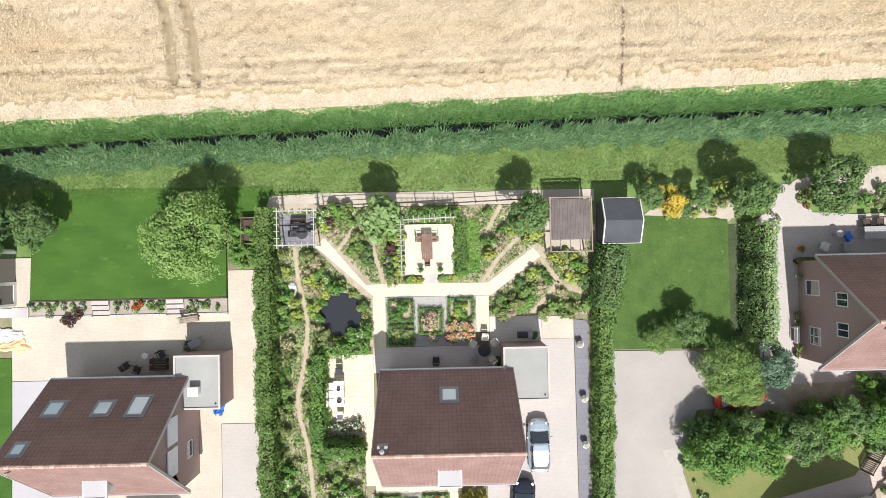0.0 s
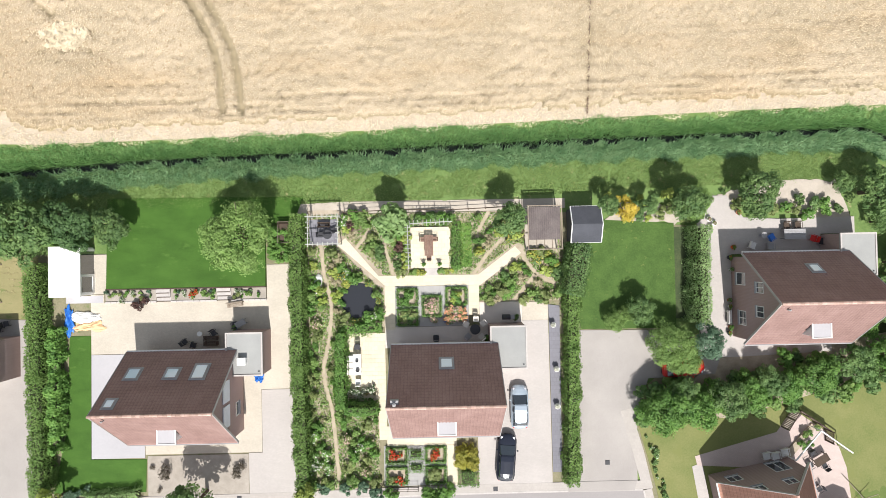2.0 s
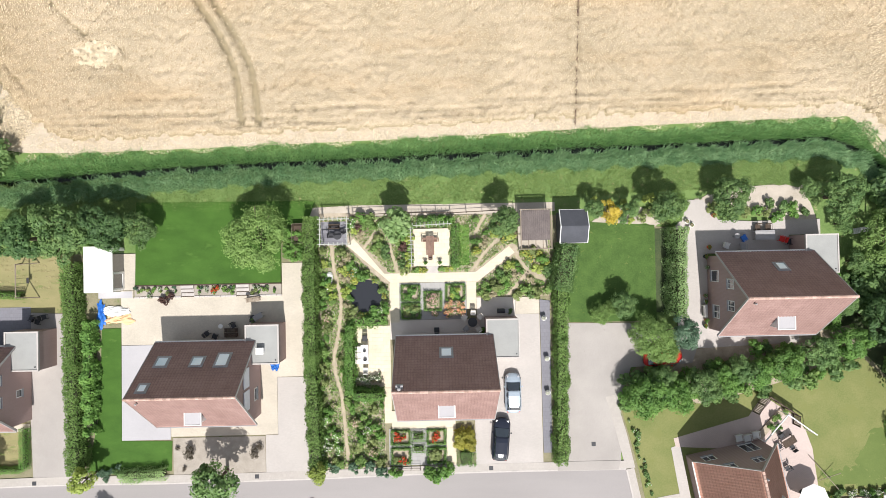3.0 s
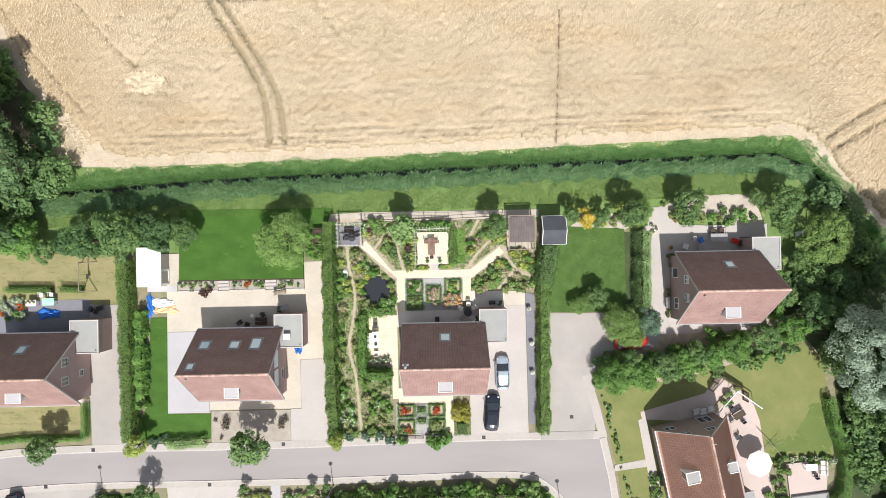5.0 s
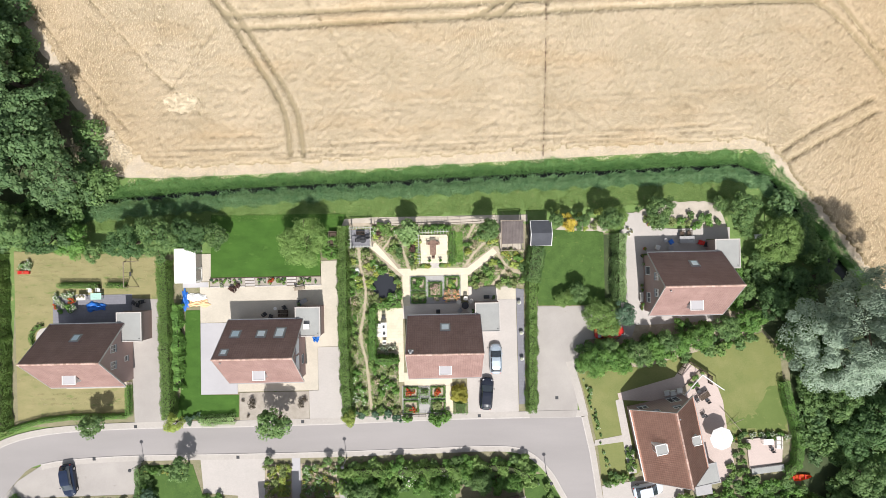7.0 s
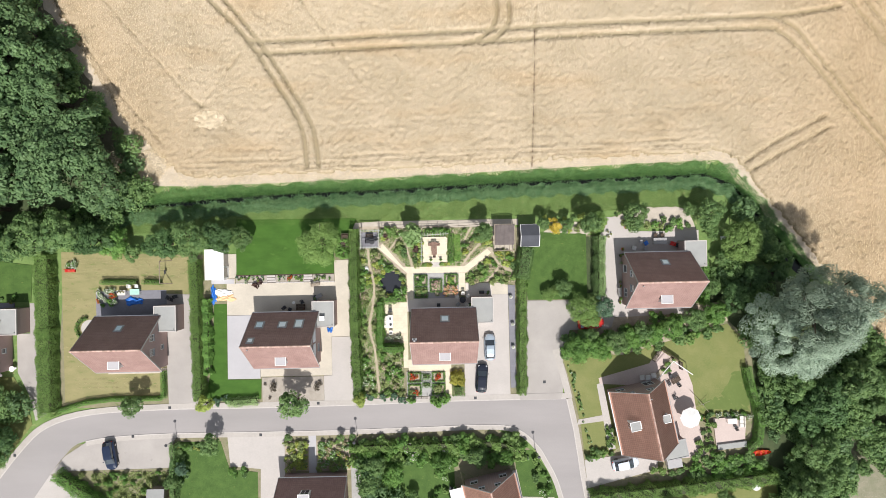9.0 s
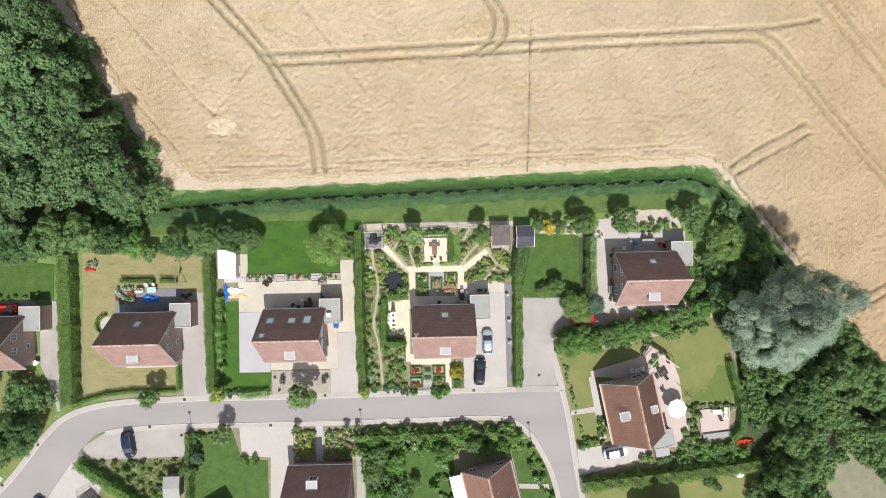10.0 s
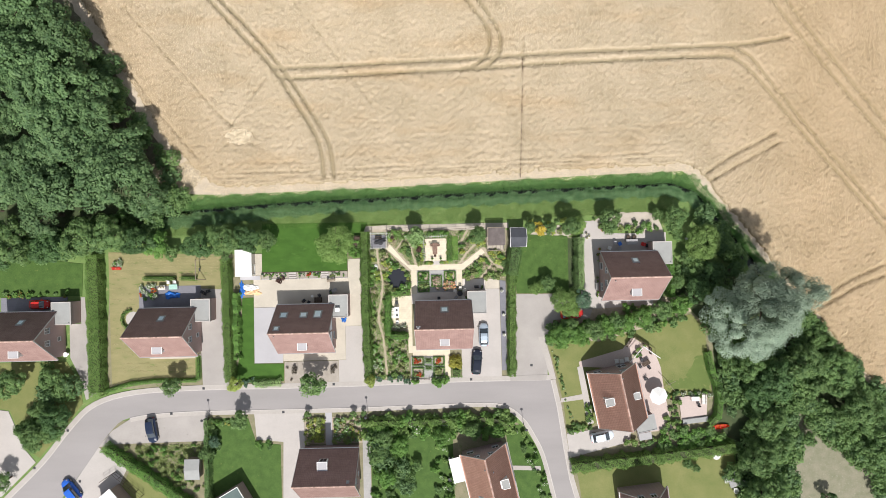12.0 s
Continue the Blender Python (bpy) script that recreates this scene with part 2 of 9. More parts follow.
M_VERGE = plain("pale_verge", (0.43, 0.40, 0.38), 0.6)
M_WHITE = plain("white_paint", (0.78, 0.77, 0.74), 0.5)
M_BLIND = plain("white_blind", (0.80, 0.80, 0.84), 0.7)
M_GREYTRIM = plain("grey_trim", (0.36, 0.35, 0.35), 0.6)
M_FELT = material("grey_roof_felt", (0.34, 0.34, 0.325), (0.28, 0.28, 0.27), coarse=0.5, fine=12.0, bump=0.3, depth=0.01)
M_SLATE = material("dark_shed_felt", (0.075, 0.078, 0.09), (0.055, 0.057, 0.066), coarse=0.8, fine=12.0, bump=0.3, depth=0.01)
M_WOOD = material("weathered_wood", (0.33, 0.27, 0.21), (0.22, 0.18, 0.14), coarse=1.5, fine=18.0, bump=0.4, depth=0.01)
M_PALEWOOD = material("pale_painted_wood", (0.48, 0.48, 0.43), (0.35, 0.36, 0.32), coarse=2, fine=15.0, bump=0.3, depth=0.006)
M_DARKWOOD = material("dark_wood", (0.10, 0.07, 0.05), (0.06, 0.045, 0.035), coarse=2, fine=15.0, bump=0.4, depth=0.008)
M_BARK = material("bark", (0.13, 0.10, 0.075), (0.07, 0.055, 0.04), coarse=3, fine=20.0, bump=0.8, depth=0.03)
M_GLASS = glass_pane("window_glass", (0.03, 0.04, 0.05))
# pale blue base paints the sky's reflection into the roof window panes
M_SKYTINTGLASS = glass_pane("roof_window_glass", (0.80, 0.92, 1.0), 0.12)
M_RUBBER = plain("black_rubber", (0.02, 0.02, 0.022), 0.8)
M_CHROME = plain("bright_metal", (0.6, 0.6, 0.62), 0.25, metal=0.9)
M_TERRA = plain("terracotta", (0.42, 0.18, 0.10), 0.8)
M_BLUE = plain("blue_plastic", (0.03, 0.16, 0.55), 0.4)
M_RED = plain("red_paint", (0.55, 0.03, 0.025), 0.4)
M_ORANGE = plain("orange_plastic", (0.75, 0.13, 0.03), 0.4)
M_DARK = plain("dark_grey_plastic", (0.05, 0.05, 0.055), 0.6)
M_CUSHION = plain("pale_canvas", (0.72, 0.68, 0.62), 0.9)

L_MID = leafage("mid_green_leaves", (0.250, 0.375, 0.128), (0.090, 0.180, 0.060))
L_LIGHT = leafage("light_green_leaves", (0.335, 0.480, 0.150), (0.138, 0.240, 0.060))
L_FRESH = leafage("fresh_green_leaves", (0.236, 0.410, 0.098), (0.105, 0.231, 0.052))
L_DARK = leafage("dark_green_leaves", (0.150, 0.262, 0.088), (0.055, 0.122, 0.042))
L_WOOD = leafage("woodland_leaves", (0.222, 0.342, 0.140), (0.073, 0.148, 0.060))
L_WILLOW = leafage("silver_willow_leaves", (0.455, 0.550, 0.420), (0.225, 0.300, 0.220))
L_BLUE = leafage("blue_green_leaves", (0.200, 0.315, 0.195), (0.080, 0.155, 0.090))
L_YELLOW = leafage("golden_leaves", (0.72, 0.56, 0.10), (0.45, 0.36, 0.05))
L_LIME = leafage("lime_leaves", (0.48, 0.55, 0.14), (0.24, 0.33, 0.07))
L_PURPLE = leafage("purple_brown_leaves", (0.188, 0.102, 0.0769), (0.0854, 0.0512, 0.0512))
L_OLIVE = leafage("olive_leaves", (0.36, 0.42, 0.16), (0.19, 0.25, 0.085))
L_BIGLEAF = leafage("large_pale_leaves", (0.38, 0.52, 0.22), (0.17, 0.29, 0.09))
L_HEDGE = leafage("hedge_leaves", (0.265, 0.400, 0.112), (0.112, 0.212, 0.046))
L_PALE = leafage("pale_glossy_leaves", (0.50, 0.66, 0.30), (0.17, 0.31, 0.085))
L_LIMEGOLD = leafage("yellow_green_leaves", (0.50, 0.46, 0.085), (0.27, 0.28, 0.05))
L_STRIP = leafage("strip_grass", (0.315, 0.400, 0.140), (0.155, 0.250, 0.065), per_object=0.0)
L_REED = leafage("reed_blades", (0.400, 0.575, 0.300), (0.165, 0.325, 0.150), per_object=0.0)
L_BANK = leafage("bank_blades", (0.345, 0.545, 0.215), (0.165, 0.340, 0.115), per_object=0.0)
# hedge twigs, coloured dark to put shade into the gaps between leaves
M_TWIGSHADE = material("shaded_inner_twigs", (0.075, 0.085, 0.04), (0.045, 0.055, 0.025), coarse=2.0, fine=12.0, bump=0.8, depth=0.05)
L_HAY = leafage("cut_hay", (0.50, 0.44, 0.25), (0.36, 0.32, 0.165), per_object=0.0)
L_TWIGGY = leafage("brown_twiggy_leaves", (0.22, 0.185, 0.14), (0.105, 0.09, 0.065))
L_DRY = leafage("dry_straw_leaves", (0.66, 0.58, 0.40), (0.36, 0.33, 0.19))
L_RED = leafage("red_blossom", (0.682, 0.066, 0.022), (0.44, 0.044, 0.022))
L_PINK = leafage("pink_blossom", (0.860, 0.660, 0.600), (0.700, 0.400, 0.370))
L_APRICOT = leafage("orange_blossom", (0.880, 0.520, 0.340), (0.740, 0.330, 0.170))
L_WHITE = leafage("white_blossom", (0.825, 0.814, 0.726), (0.638, 0.627, 0.528))
L_GOLD = leafage("yellow_blossom", (0.77, 0.61, 0.14), (0.58, 0.46, 0.09))

# ---- building helpers ----
def mesh_of(name, verts, faces, mat, smooth=False):
    me = bpy.data.meshes.new(name)
    if isinstance(faces, np.ndarray):
        k = faces.shape[1]
        me.vertices.add(len(verts))
        me.vertices.foreach_set("co", np.asarray(verts, dtype=np.float32).ravel())
        me.loops.add(faces.size)
        me.loops.foreach_set("vertex_index", faces.astype(np.int32).ravel())
        me.polygons.add(len(faces))
        me.polygons.foreach_set("loop_start", np.arange(0, faces.size, k, dtype=np.int32))
        me.update(calc_edges=True)
    else:
        me.from_pydata(verts, [], faces)
        me.update()
    if smooth:
        me.polygons.foreach_set("use_smooth", [True] * len(me.polygons))
    me.materials.append(mat)
    return me


def under(ob, parent):
    if parent is not None:
        ob.parent = parent
    return ob


def part(name, bm, mat, parent=None, label=""):
    """Link a bmesh as one mesh object, under a thing or a part."""
    me = bpy.data.meshes.new(name)
    bmesh.ops.recalc_face_normals(bm, faces=bm.faces)
    bm.to_mesh(me)
    bm.free()
    me.materials.append(mat)
    ob = under(new(name, me), parent)
    if label:
        ob["label"] = label
    return ob


def thing(name, m, label, category, group="", kind=""):
    ob = new(name)
    ob.empty_display_size = 0.3
    ob.matrix_basis = m
    return tagged(ob, label, category, group, kind)


def bm_new():
    return bmesh.new()


def box(bm, x0, y0, z0, x1, y1, z1, bevel=0.0, m=None):
    """A box between two corners, its edges eased."""
    r = bmesh.ops.create_cube(bm, size=1.0)["verts"]
    bmesh.ops.scale(bm, vec=(x1 - x0, y1 - y0, z1 - z0), verts=r)
    bmesh.ops.translate(bm, vec=((x0 + x1) / 2, (y0 + y1) / 2, (z0 + z1) / 2), verts=r)
    if bevel:
        es = list({e for v in r for e in v.link_edges})
        out = bmesh.ops.bevel(bm, geom=es, offset=bevel, segments=1, affect="EDGES", profile=0.5)
        r = list({v for f in out["faces"] for v in f.verts} | {v for v in r if v.is_valid})
    if m is not None:
        bmesh.ops.transform(bm, matrix=m, verts=r)
    return r


def one_box(*a, bevel=0.01, m=None):
    bm = bm_new()
    box(bm, *a, bevel=bevel, m=m)
    return bm


def bar(bm, a, b, r0, r1=None, n=6):
    """A round bar or tapered limb from a to b."""
    a, b = Vector(a), Vector(b)
    d = b - a
    q = d.to_track_quat("Z", "Y").to_matrix().to_4x4()
    vs = bmesh.ops.create_cone(bm, cap_ends=True, segments=n, radius1=r0, radius2=r0 if r1 is None else r1, depth=d.length)["verts"]
    bmesh.ops.transform(bm, matrix=Matrix.Translation((a + b) / 2) @ q, verts=vs)
    return vs


def one_bar(a, b, r0, r1=None, n=6):
    bm = bm_new()
    bar(bm, a, b, r0, r1, n)
    return bm


def slab(bm, pts, z0, z1, holes=()):
    """A flat prism over an outline, with openings through it."""
    es = []
    for ring in (pts, *holes):
        vs = [bm.verts.new((x, y, z0)) for x, y in ring]
        es += [bm.edges.new((vs[i], vs[(i + 1) % len(vs)])) for i in range(len(vs))]
    fs = [g for g in bmesh.ops.triangle_fill(bm, use_beauty=True, edges=es, normal=(0, 0, 1))["geom"] if isinstance(g, bmesh.types.BMFace)]
    up = bmesh.ops.extrude_face_region(bm, geom=fs)["geom"]
    bmesh.ops.translate(bm, vec=(0, 0, z1 - z0), verts=[g for g in up if isinstance(g, bmesh.types.BMVert)])
    return bm


def rect(x0, y0, x1, y1):
    return [(x0, y0), (x1, y0), (x1, y1), (x0, y1)]


def sheet(name, pts, mat, top, label, category, depth=0.25, kind="structure", holes=()):
    ob = part(name, slab(bm_new(), pts, top - depth, top, holes), mat)
    return tagged(ob, label, category, kind=kind)


def worn(pts, step=0.8, amp=0.3, seed=1):
    """An outline whose edge wanders, as grass and litter creep over it."""
    r, out = random.Random(seed), []
    for (ax, ay), (bx, by) in zip(pts, pts[1:] + pts[:1]):
        n = max(1, round(math.hypot(bx - ax, by - ay) / step))
        out += [(ax + (bx - ax) * k / n + r.uniform(-amp, amp), ay + (by - ay) * k / n + r.uniform(-amp, amp)) for k in range(n)]
    return out


def strip(name, line, width, mat, top, label, category, depth=0.25, kind="structure"):
    """A paved band of even width along a line."""
    ls = [Vector((*p, 0)) for p in line]
    left, right = [], []
    for i, p in enumerate(ls):
        d = (ls[min(i + 1, len(ls) - 1)] - ls[max(i - 1, 0)]).normalized()
        n = Vector((-d.y, d.x, 0)) * width / 2
        left.append((p + n).to_2d()[:]); right.append((p - n).to_2d()[:])
    return sheet(name, left + right[::-1], mat, top, label, category, depth, kind)


def curve_line(pts, steps=6):
    """A smooth line through a few places."""
    out = []
    n = len(pts)
    P = [Vector(p) for p in pts]
    for i in range(n - 1):
        a, b, c, d = P[max(i - 1, 0)], P[i], P[i + 1], P[min(i + 2, n - 1)]
        for k in range(steps):
            t = k / steps
            out.append(tuple(0.5 * ((2 * b) + (c - a) * t + (2 * a - 5 * b + 4 * c - d) * t * t + (3 * b - a - 3 * c + d) * t ** 3)))
    return out + [tuple(P[-1])]


def far_from_line(X, Y, line):
    """Distance of many places from a line, with numpy."""
    best = np.full(X.shape, 1e9)
    for (x0, y0), (x1, y1) in zip(line[:-1], line[1:]):
        dx, dy = x1 - x0, y1 - y0
        t = np.clip(((X - x0) * dx + (Y - y0) * dy) / (dx * dx + dy * dy + 1e-12), 0, 1)
        best = np.minimum(best, np.hypot(X - x0 - t * dx, Y - y0 - t * dy))
    return best


def inside(x, y, poly):
    odd = False
    for (x0, y0), (x1, y1) in zip(poly, poly[1:] + poly[:1]):
        if (y0 > y) != (y1 > y) and x < (x1 - x0) * (y - y0) / (y1 - y0) + x0:
            odd = not odd
    return odd


# ---- plants ----
def leaf_mesh(name, P, N, size, mat, rng, long=1.7):
    """Many single folded leaves, each at its place and facing its way."""
    n = len(P)
    N = N / (np.linalg.norm(N, axis=1, keepdims=True) + 1e-9)
    U = np.cross(N, rng.normal(size=(n, 3)))
    U /= np.linalg.norm(U, axis=1, keepdims=True) + 1e-9
    W = np.cross(N, U)
    s = size * rng.uniform(0.65, 1.35, (n, 1))
    V = np.stack([P - U * s * long / 2, P + W * s / 2 + N * s * 0.22, P + U * s * long / 2, P - W * s / 2 + N * s * 0.22], 1).reshape(-1, 3)
    return mesh_of(name, V, np.arange(4 * n).reshape(n, 4), mat)


def crown_points(rng, n, r, h, clumps, spread, hollow=0.45, lobes=0.25):
    """Places and facings of leaves in an uneven crown of clumps, of radius r and height h, standing on z = 0."""
    k = rng.normal(size=(clumps, 3))
    k /= np.linalg.norm(k, axis=1, keepdims=True)
    k[:, 2] = np.where(k[:, 2] < -0.35, -k[:, 2], k[:, 2])
    ang = np.arctan2(k[:, 1], k[:, 0])
    ph = rng.uniform(0, 6.28, 3)
    wob = 1 + lobes * (0.5 * np.sin(2 * ang + ph[0]) + 0.35 * np.sin(3 * ang + ph[1]) + 0.3 * np.sin(5 * ang + ph[2]))
    k *= (rng.uniform(hollow, 1.0, clumps) ** 0.6 * wob)[:, None] * 0.86
    c = k * np.array([r, r, h / 2]) + np.array([0, 0, h / 2])
    pick = rng.integers(0, clumps, n)
    d = rng.normal(size=(n, 3))
    d /= np.linalg.norm(d, axis=1, keepdims=True)
    sz = spread * rng.uniform(0.6, 1.3, clumps)[pick]
    P = c[pick] + d * (rng.uniform(0.3, 1.0, n) ** 0.5 * sz)[:, None] * np.array([1, 1, 0.8])
    N = d * 1.05 + (P - np.array([0, 0, h * 0.4])) / max(r, h / 2) * 0.35 + np.array([0, -0.2, 0.58]) + rng.normal(size=(n, 3)) * 0.35
    return P, N


def trunk_mesh(name, rng, height, girth, reach, limbs):
    bm = bm_new()
    top = Vector((rng.normal() * 0.12, rng.normal() * 0.12, height))
    bar(bm, (0, 0, -0.1), top, girth, girth * 0.6, 8)
    for i in range(limbs):
        a = i * 6.283 / limbs + rng.uniform(-0.4, 0.4)
        p = top * rng.uniform(0.65, 1.0)
        q = p + Vector((math.cos(a) * reach * rng.uniform(0.5, 0.85), math.sin(a) * reach * rng.uniform(0.5, 0.85), reach * rng.uniform(0.45, 0.9)))
        mid = (p + q) / 2 + Vector((0, 0, reach * 0.08))
        bar(bm, p, mid, girth * 0.42, girth * 0.28, 6)
        bar(bm, mid, q, girth * 0.28, girth * 0.1, 6)
    me = bpy.data.meshes.new(name)
    bm.to_mesh(me)
    bm.free()
    me.materials.append(M_BARK)
    return me


def tree_kind(seed, r, h, stem, leaves, clumps, size, mat, spread=None, hollow=0.45, lobes=0.25):
    """The meshes of one kind of tree: trunk with limbs, and crown of single leaves."""
    rng = np.random.default_rng(seed)
    P, N = crown_points(rng, leaves, r, h, clumps, spread or r * 0.26, hollow, lobes)
    P[:, 2] += stem
    return trunk_mesh("trunk", rng, stem + h * 0.3, 0.035 * (r + h), r, 6), leaf_mesh("crown", P, N, size, mat, rng)


def plant_tree(kind, x, y, label, scale=1.0, turn=0.0, group="", name="tree", category="tree", tall=1.0):
    t = thing(name, Matrix.Translation((x, y, 0)) @ pose(0, 0, 0, 0, 0, turn) @ Matrix.Diagonal((scale, scale, scale * tall, 1)), label, category, group)
    under(new("trunk", kind[0]), t)
    under(new("crown", kind[1]), t)
    return t


def shrub_kind(seed, r, h, leaves, size, mat, clumps=12, blossom=None, blossoms=60, bloom=0.10, long=1.7):
    """Foliage mesh, blossom mesh and stem mesh of one kind of low plant."""
    rng = np.random.default_rng(seed)
    P, N = crown_points(rng, leaves, r, h, clumps, r * 0.38, 0.3, 0.35)
    P[:, 2] = np.maximum(P[:, 2], 0.03)
    foliage = leaf_mesh("foliage", P, N, size, mat, rng, long)
    flowers = None
    if blossom:
        top = P[P[:, 2] > h * 0.35]
        top = top[rng.integers(0, len(top), blossoms)] + np.array([0, 0, size * 0.7])
        flowers = leaf_mesh("blossom", top, rng.normal(size=top.shape) * 0.4 + np.array([0, 0, 1.0]), bloom, blossom, rng, 1.15)
    bm = bm_new()
    for i in range(4):
        a = i * 1.57 + rng.uniform(0, 1)
        bar(bm, (0, 0, -0.05), (math.cos(a) * r * 0.5, math.sin(a) * r * 0.5, h * 0.6), 0.02 + r * 0.02, 0.008, 4)
    me = bpy.data.meshes.new("stem")
    bm.to_mesh(me)
    bm.free()
    me.materials.append(M_BARK)
    return foliage, flowers, me


def plant_shrub(kind, x, y, label, scale=1.0, turn=0.0, z=0.0, name="shrub", category="shrub", group="", tall=1.0):
    t = thing(name, Matrix.Translation((x, y, z)) @ pose(0, 0, 0, 0, 0, turn) @ Matrix.Diagonal((scale, scale, scale * tall, 1)), label, category, group)
    under(new("foliage", kind[0]), t)
    under(new("stem", kind[2]), t)
    if kind[1]:
        under(new("blossom", kind[1]), t)
    return t


def hedge(line, width, height, mat, label, seed, leaf=0.11, thick=140, rough=0.18, z=0.0, name="hedge", category="hedge", loose=0.0):
    """A hedge along a line: an inner mass of twigs, coloured dark for shade, and single leaves over its top and sides.
    """
    rng = np.random.default_rng(seed)
    t = thing(name, Matrix.Translation((line[0][0], line[0][1], z)), label, category)
    o = np.array(line[0])
    Ps, Ns = [], []
    bm = bm_new()
    for (x0, y0), (x1, y1) in zip(line[:-1], line[1:]):
        L = math.hypot(x1 - x0, y1 - y0)
        d = np.array([x1 - x0, y1 - y0]) / L
        nrm = np.array([-d[1], d[0]])
        per = width + 2 * height
        n = int(L * per * thick)
        u = rng.uniform(-width * 0.3, L + width * 0.3, n)
        s = rng.uniform(0, per, n)
        side = np.where(s < height, -1, np.where(s > height + width, 1, 0))
        v = np.where(side == 0, s - height - width / 2, side * width / 2)
        zz = np.where(side == -1, s, np.where(side == 1, per - s, height))
        swell = rough * (np.sin(u * 1.9 + seed) + np.sin(u * 0.83 + 2.1 * seed) + 0.8 * np.sin(u * 4.3 + seed * 0.7) + np.sin(v * 3.1 + u * 2.7)) * 0.5
        ease = 1 - 0.18 * np.abs(v) / (width / 2) * (zz / height) ** 3
        jit = rng.normal(size=n) * (0.07 + loose)
        v = v * ease + np.sign(v) * (swell * 0.6 + jit) * (side != 0)
        zz = zz * (1 - 0.1 * (np.abs(v) / (width / 2)) ** 4) + (swell * 0.8 + jit) * (zz / height)
        zz = np.maximum(zz, 0.02)
        xy = o * 0 + (np.array([x0, y0]) - o) + u[:, None] * d + v[:, None] * nrm
        Ps.append(np.c_[xy, zz])
        Ns.append(np.c_[nrm * (side * 1.0)[:, None], 0.35 + (side == 0) * 0.8] + rng.normal(size=(n, 3)) * 0.45)
        a = math.atan2(d[1], d[0])
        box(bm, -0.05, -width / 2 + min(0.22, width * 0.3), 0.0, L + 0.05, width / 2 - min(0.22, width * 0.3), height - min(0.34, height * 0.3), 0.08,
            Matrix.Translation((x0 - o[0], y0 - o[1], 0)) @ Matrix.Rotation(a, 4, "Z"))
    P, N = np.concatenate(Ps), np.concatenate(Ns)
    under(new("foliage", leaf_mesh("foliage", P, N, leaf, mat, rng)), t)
    part("twig_mass", bm, M_TWIGSHADE, t, "dense inner twigs of the hedge, darkened for shaded gaps")
    return t


def blades(name, P, H, lean, wide, mat, rng):
    """Many single upright blades of grass or reed, bent over."""
    n = len(P)
    a = rng.uniform(0, 6.283, n)
    w = np.c_[np.cos(a), np.sin(a), np.zeros(n)] * wide * 0.5
    top = P + np.c_[lean + rng.normal(size=(n, 2)) * 0.22 * H[:, None], H]
    mid = P * 0.5 + top * 0.5 + np.c_[np.zeros((n, 2)), H * 0.14]
    V = np.stack([P, mid + w, top, mid - w], 1).reshape(-1, 3)
    F = np.arange(4 * n).reshape(n, 4)
    return mesh_of(name, V, F, mat)

# ---- land: ground sheet with the ditch, wheat, roads ----
DITCH = [(-130, -9.6), (-75, 4.3), (-49, 9.35), (-29, 10.7), (-8, 11.25), (12, 11.9), (33, 12.45), (42, 12.7), (46.2, 11.0), (57, -2.6), (66, -13.4), (80, -31), (120, -82)]


def steps_axis(lo, hi, step, far):
    out = [lo - far * (k / 9) ** 3 for k in range(9, 0, -1)]
    return np.array(out + list(np.arange(lo, hi + step / 2, step)) + [hi + far * (k / 9) ** 3 for k in range(1, 10)])


def grid_faces(nx, ny):
    i, j = np.meshgrid(np.arange(nx - 1), np.arange(ny - 1))
    a = (j * nx + i).ravel()
    return np.stack([a, a + 1, a + 1 + nx, a + nx], 1)


gx, gy = steps_axis(-95, 100, 0.9, 2200), steps_axis(-60, 24, 0.6, 2200)
X, Y = np.meshgrid(gx, gy)
dd = far_from_line(X, Y, DITCH)
rngl = np.random.default_rng(5)
Z = -1.25 * np.clip((1.3 - dd) / 1.0, 0, 1) - 0.06
Z += np.where((dd < 5) & (dd > 0.8), rngl.normal(size=X.shape) * 0.035, 0)
ground = new("ground", mesh_of("ground", np.c_[X.ravel(), Y.ravel(), Z.ravel()], grid_faces(len(gx), len(gy)), M_WILD, True))
tagged(ground, "rough green grassland with a ditch cut through it", "grass", kind="structure")

water_line = [(x, y) for x, y in DITCH[1:-1]]
strip("water", water_line, 2.3, M_WATER, -0.62, "dark still water in the ditch", "water", 0.1)

# the field: straw-littered soil, then the wheat itself with its wheel tracks
FIELD_SOUTH = [(-46, 15.2), (-44, 13.5), (-39, 12.9), (-22, 13.3), (-8, 13.7), (14, 14.5), (31, 15.1), (44, 15.4)]
margin = [(-51.6, 16.6), (-49.2, 13.4), (-44.4, 12.7)] + [(x, y - 0.35) for x, y in FIELD_SOUTH[2:]] + [(47.2, 12.8), (57.6, -0.4), (66.8, -11.4), (80.4, -28.6), (190, -170), (190, 420), (-330, 420), (-68.6, 48.5), (-53.6, 22)]
sheet("field_soil", margin, M_STRAW, 0.03, "pale straw-littered margin of the wheat field", "soil", 0.2)

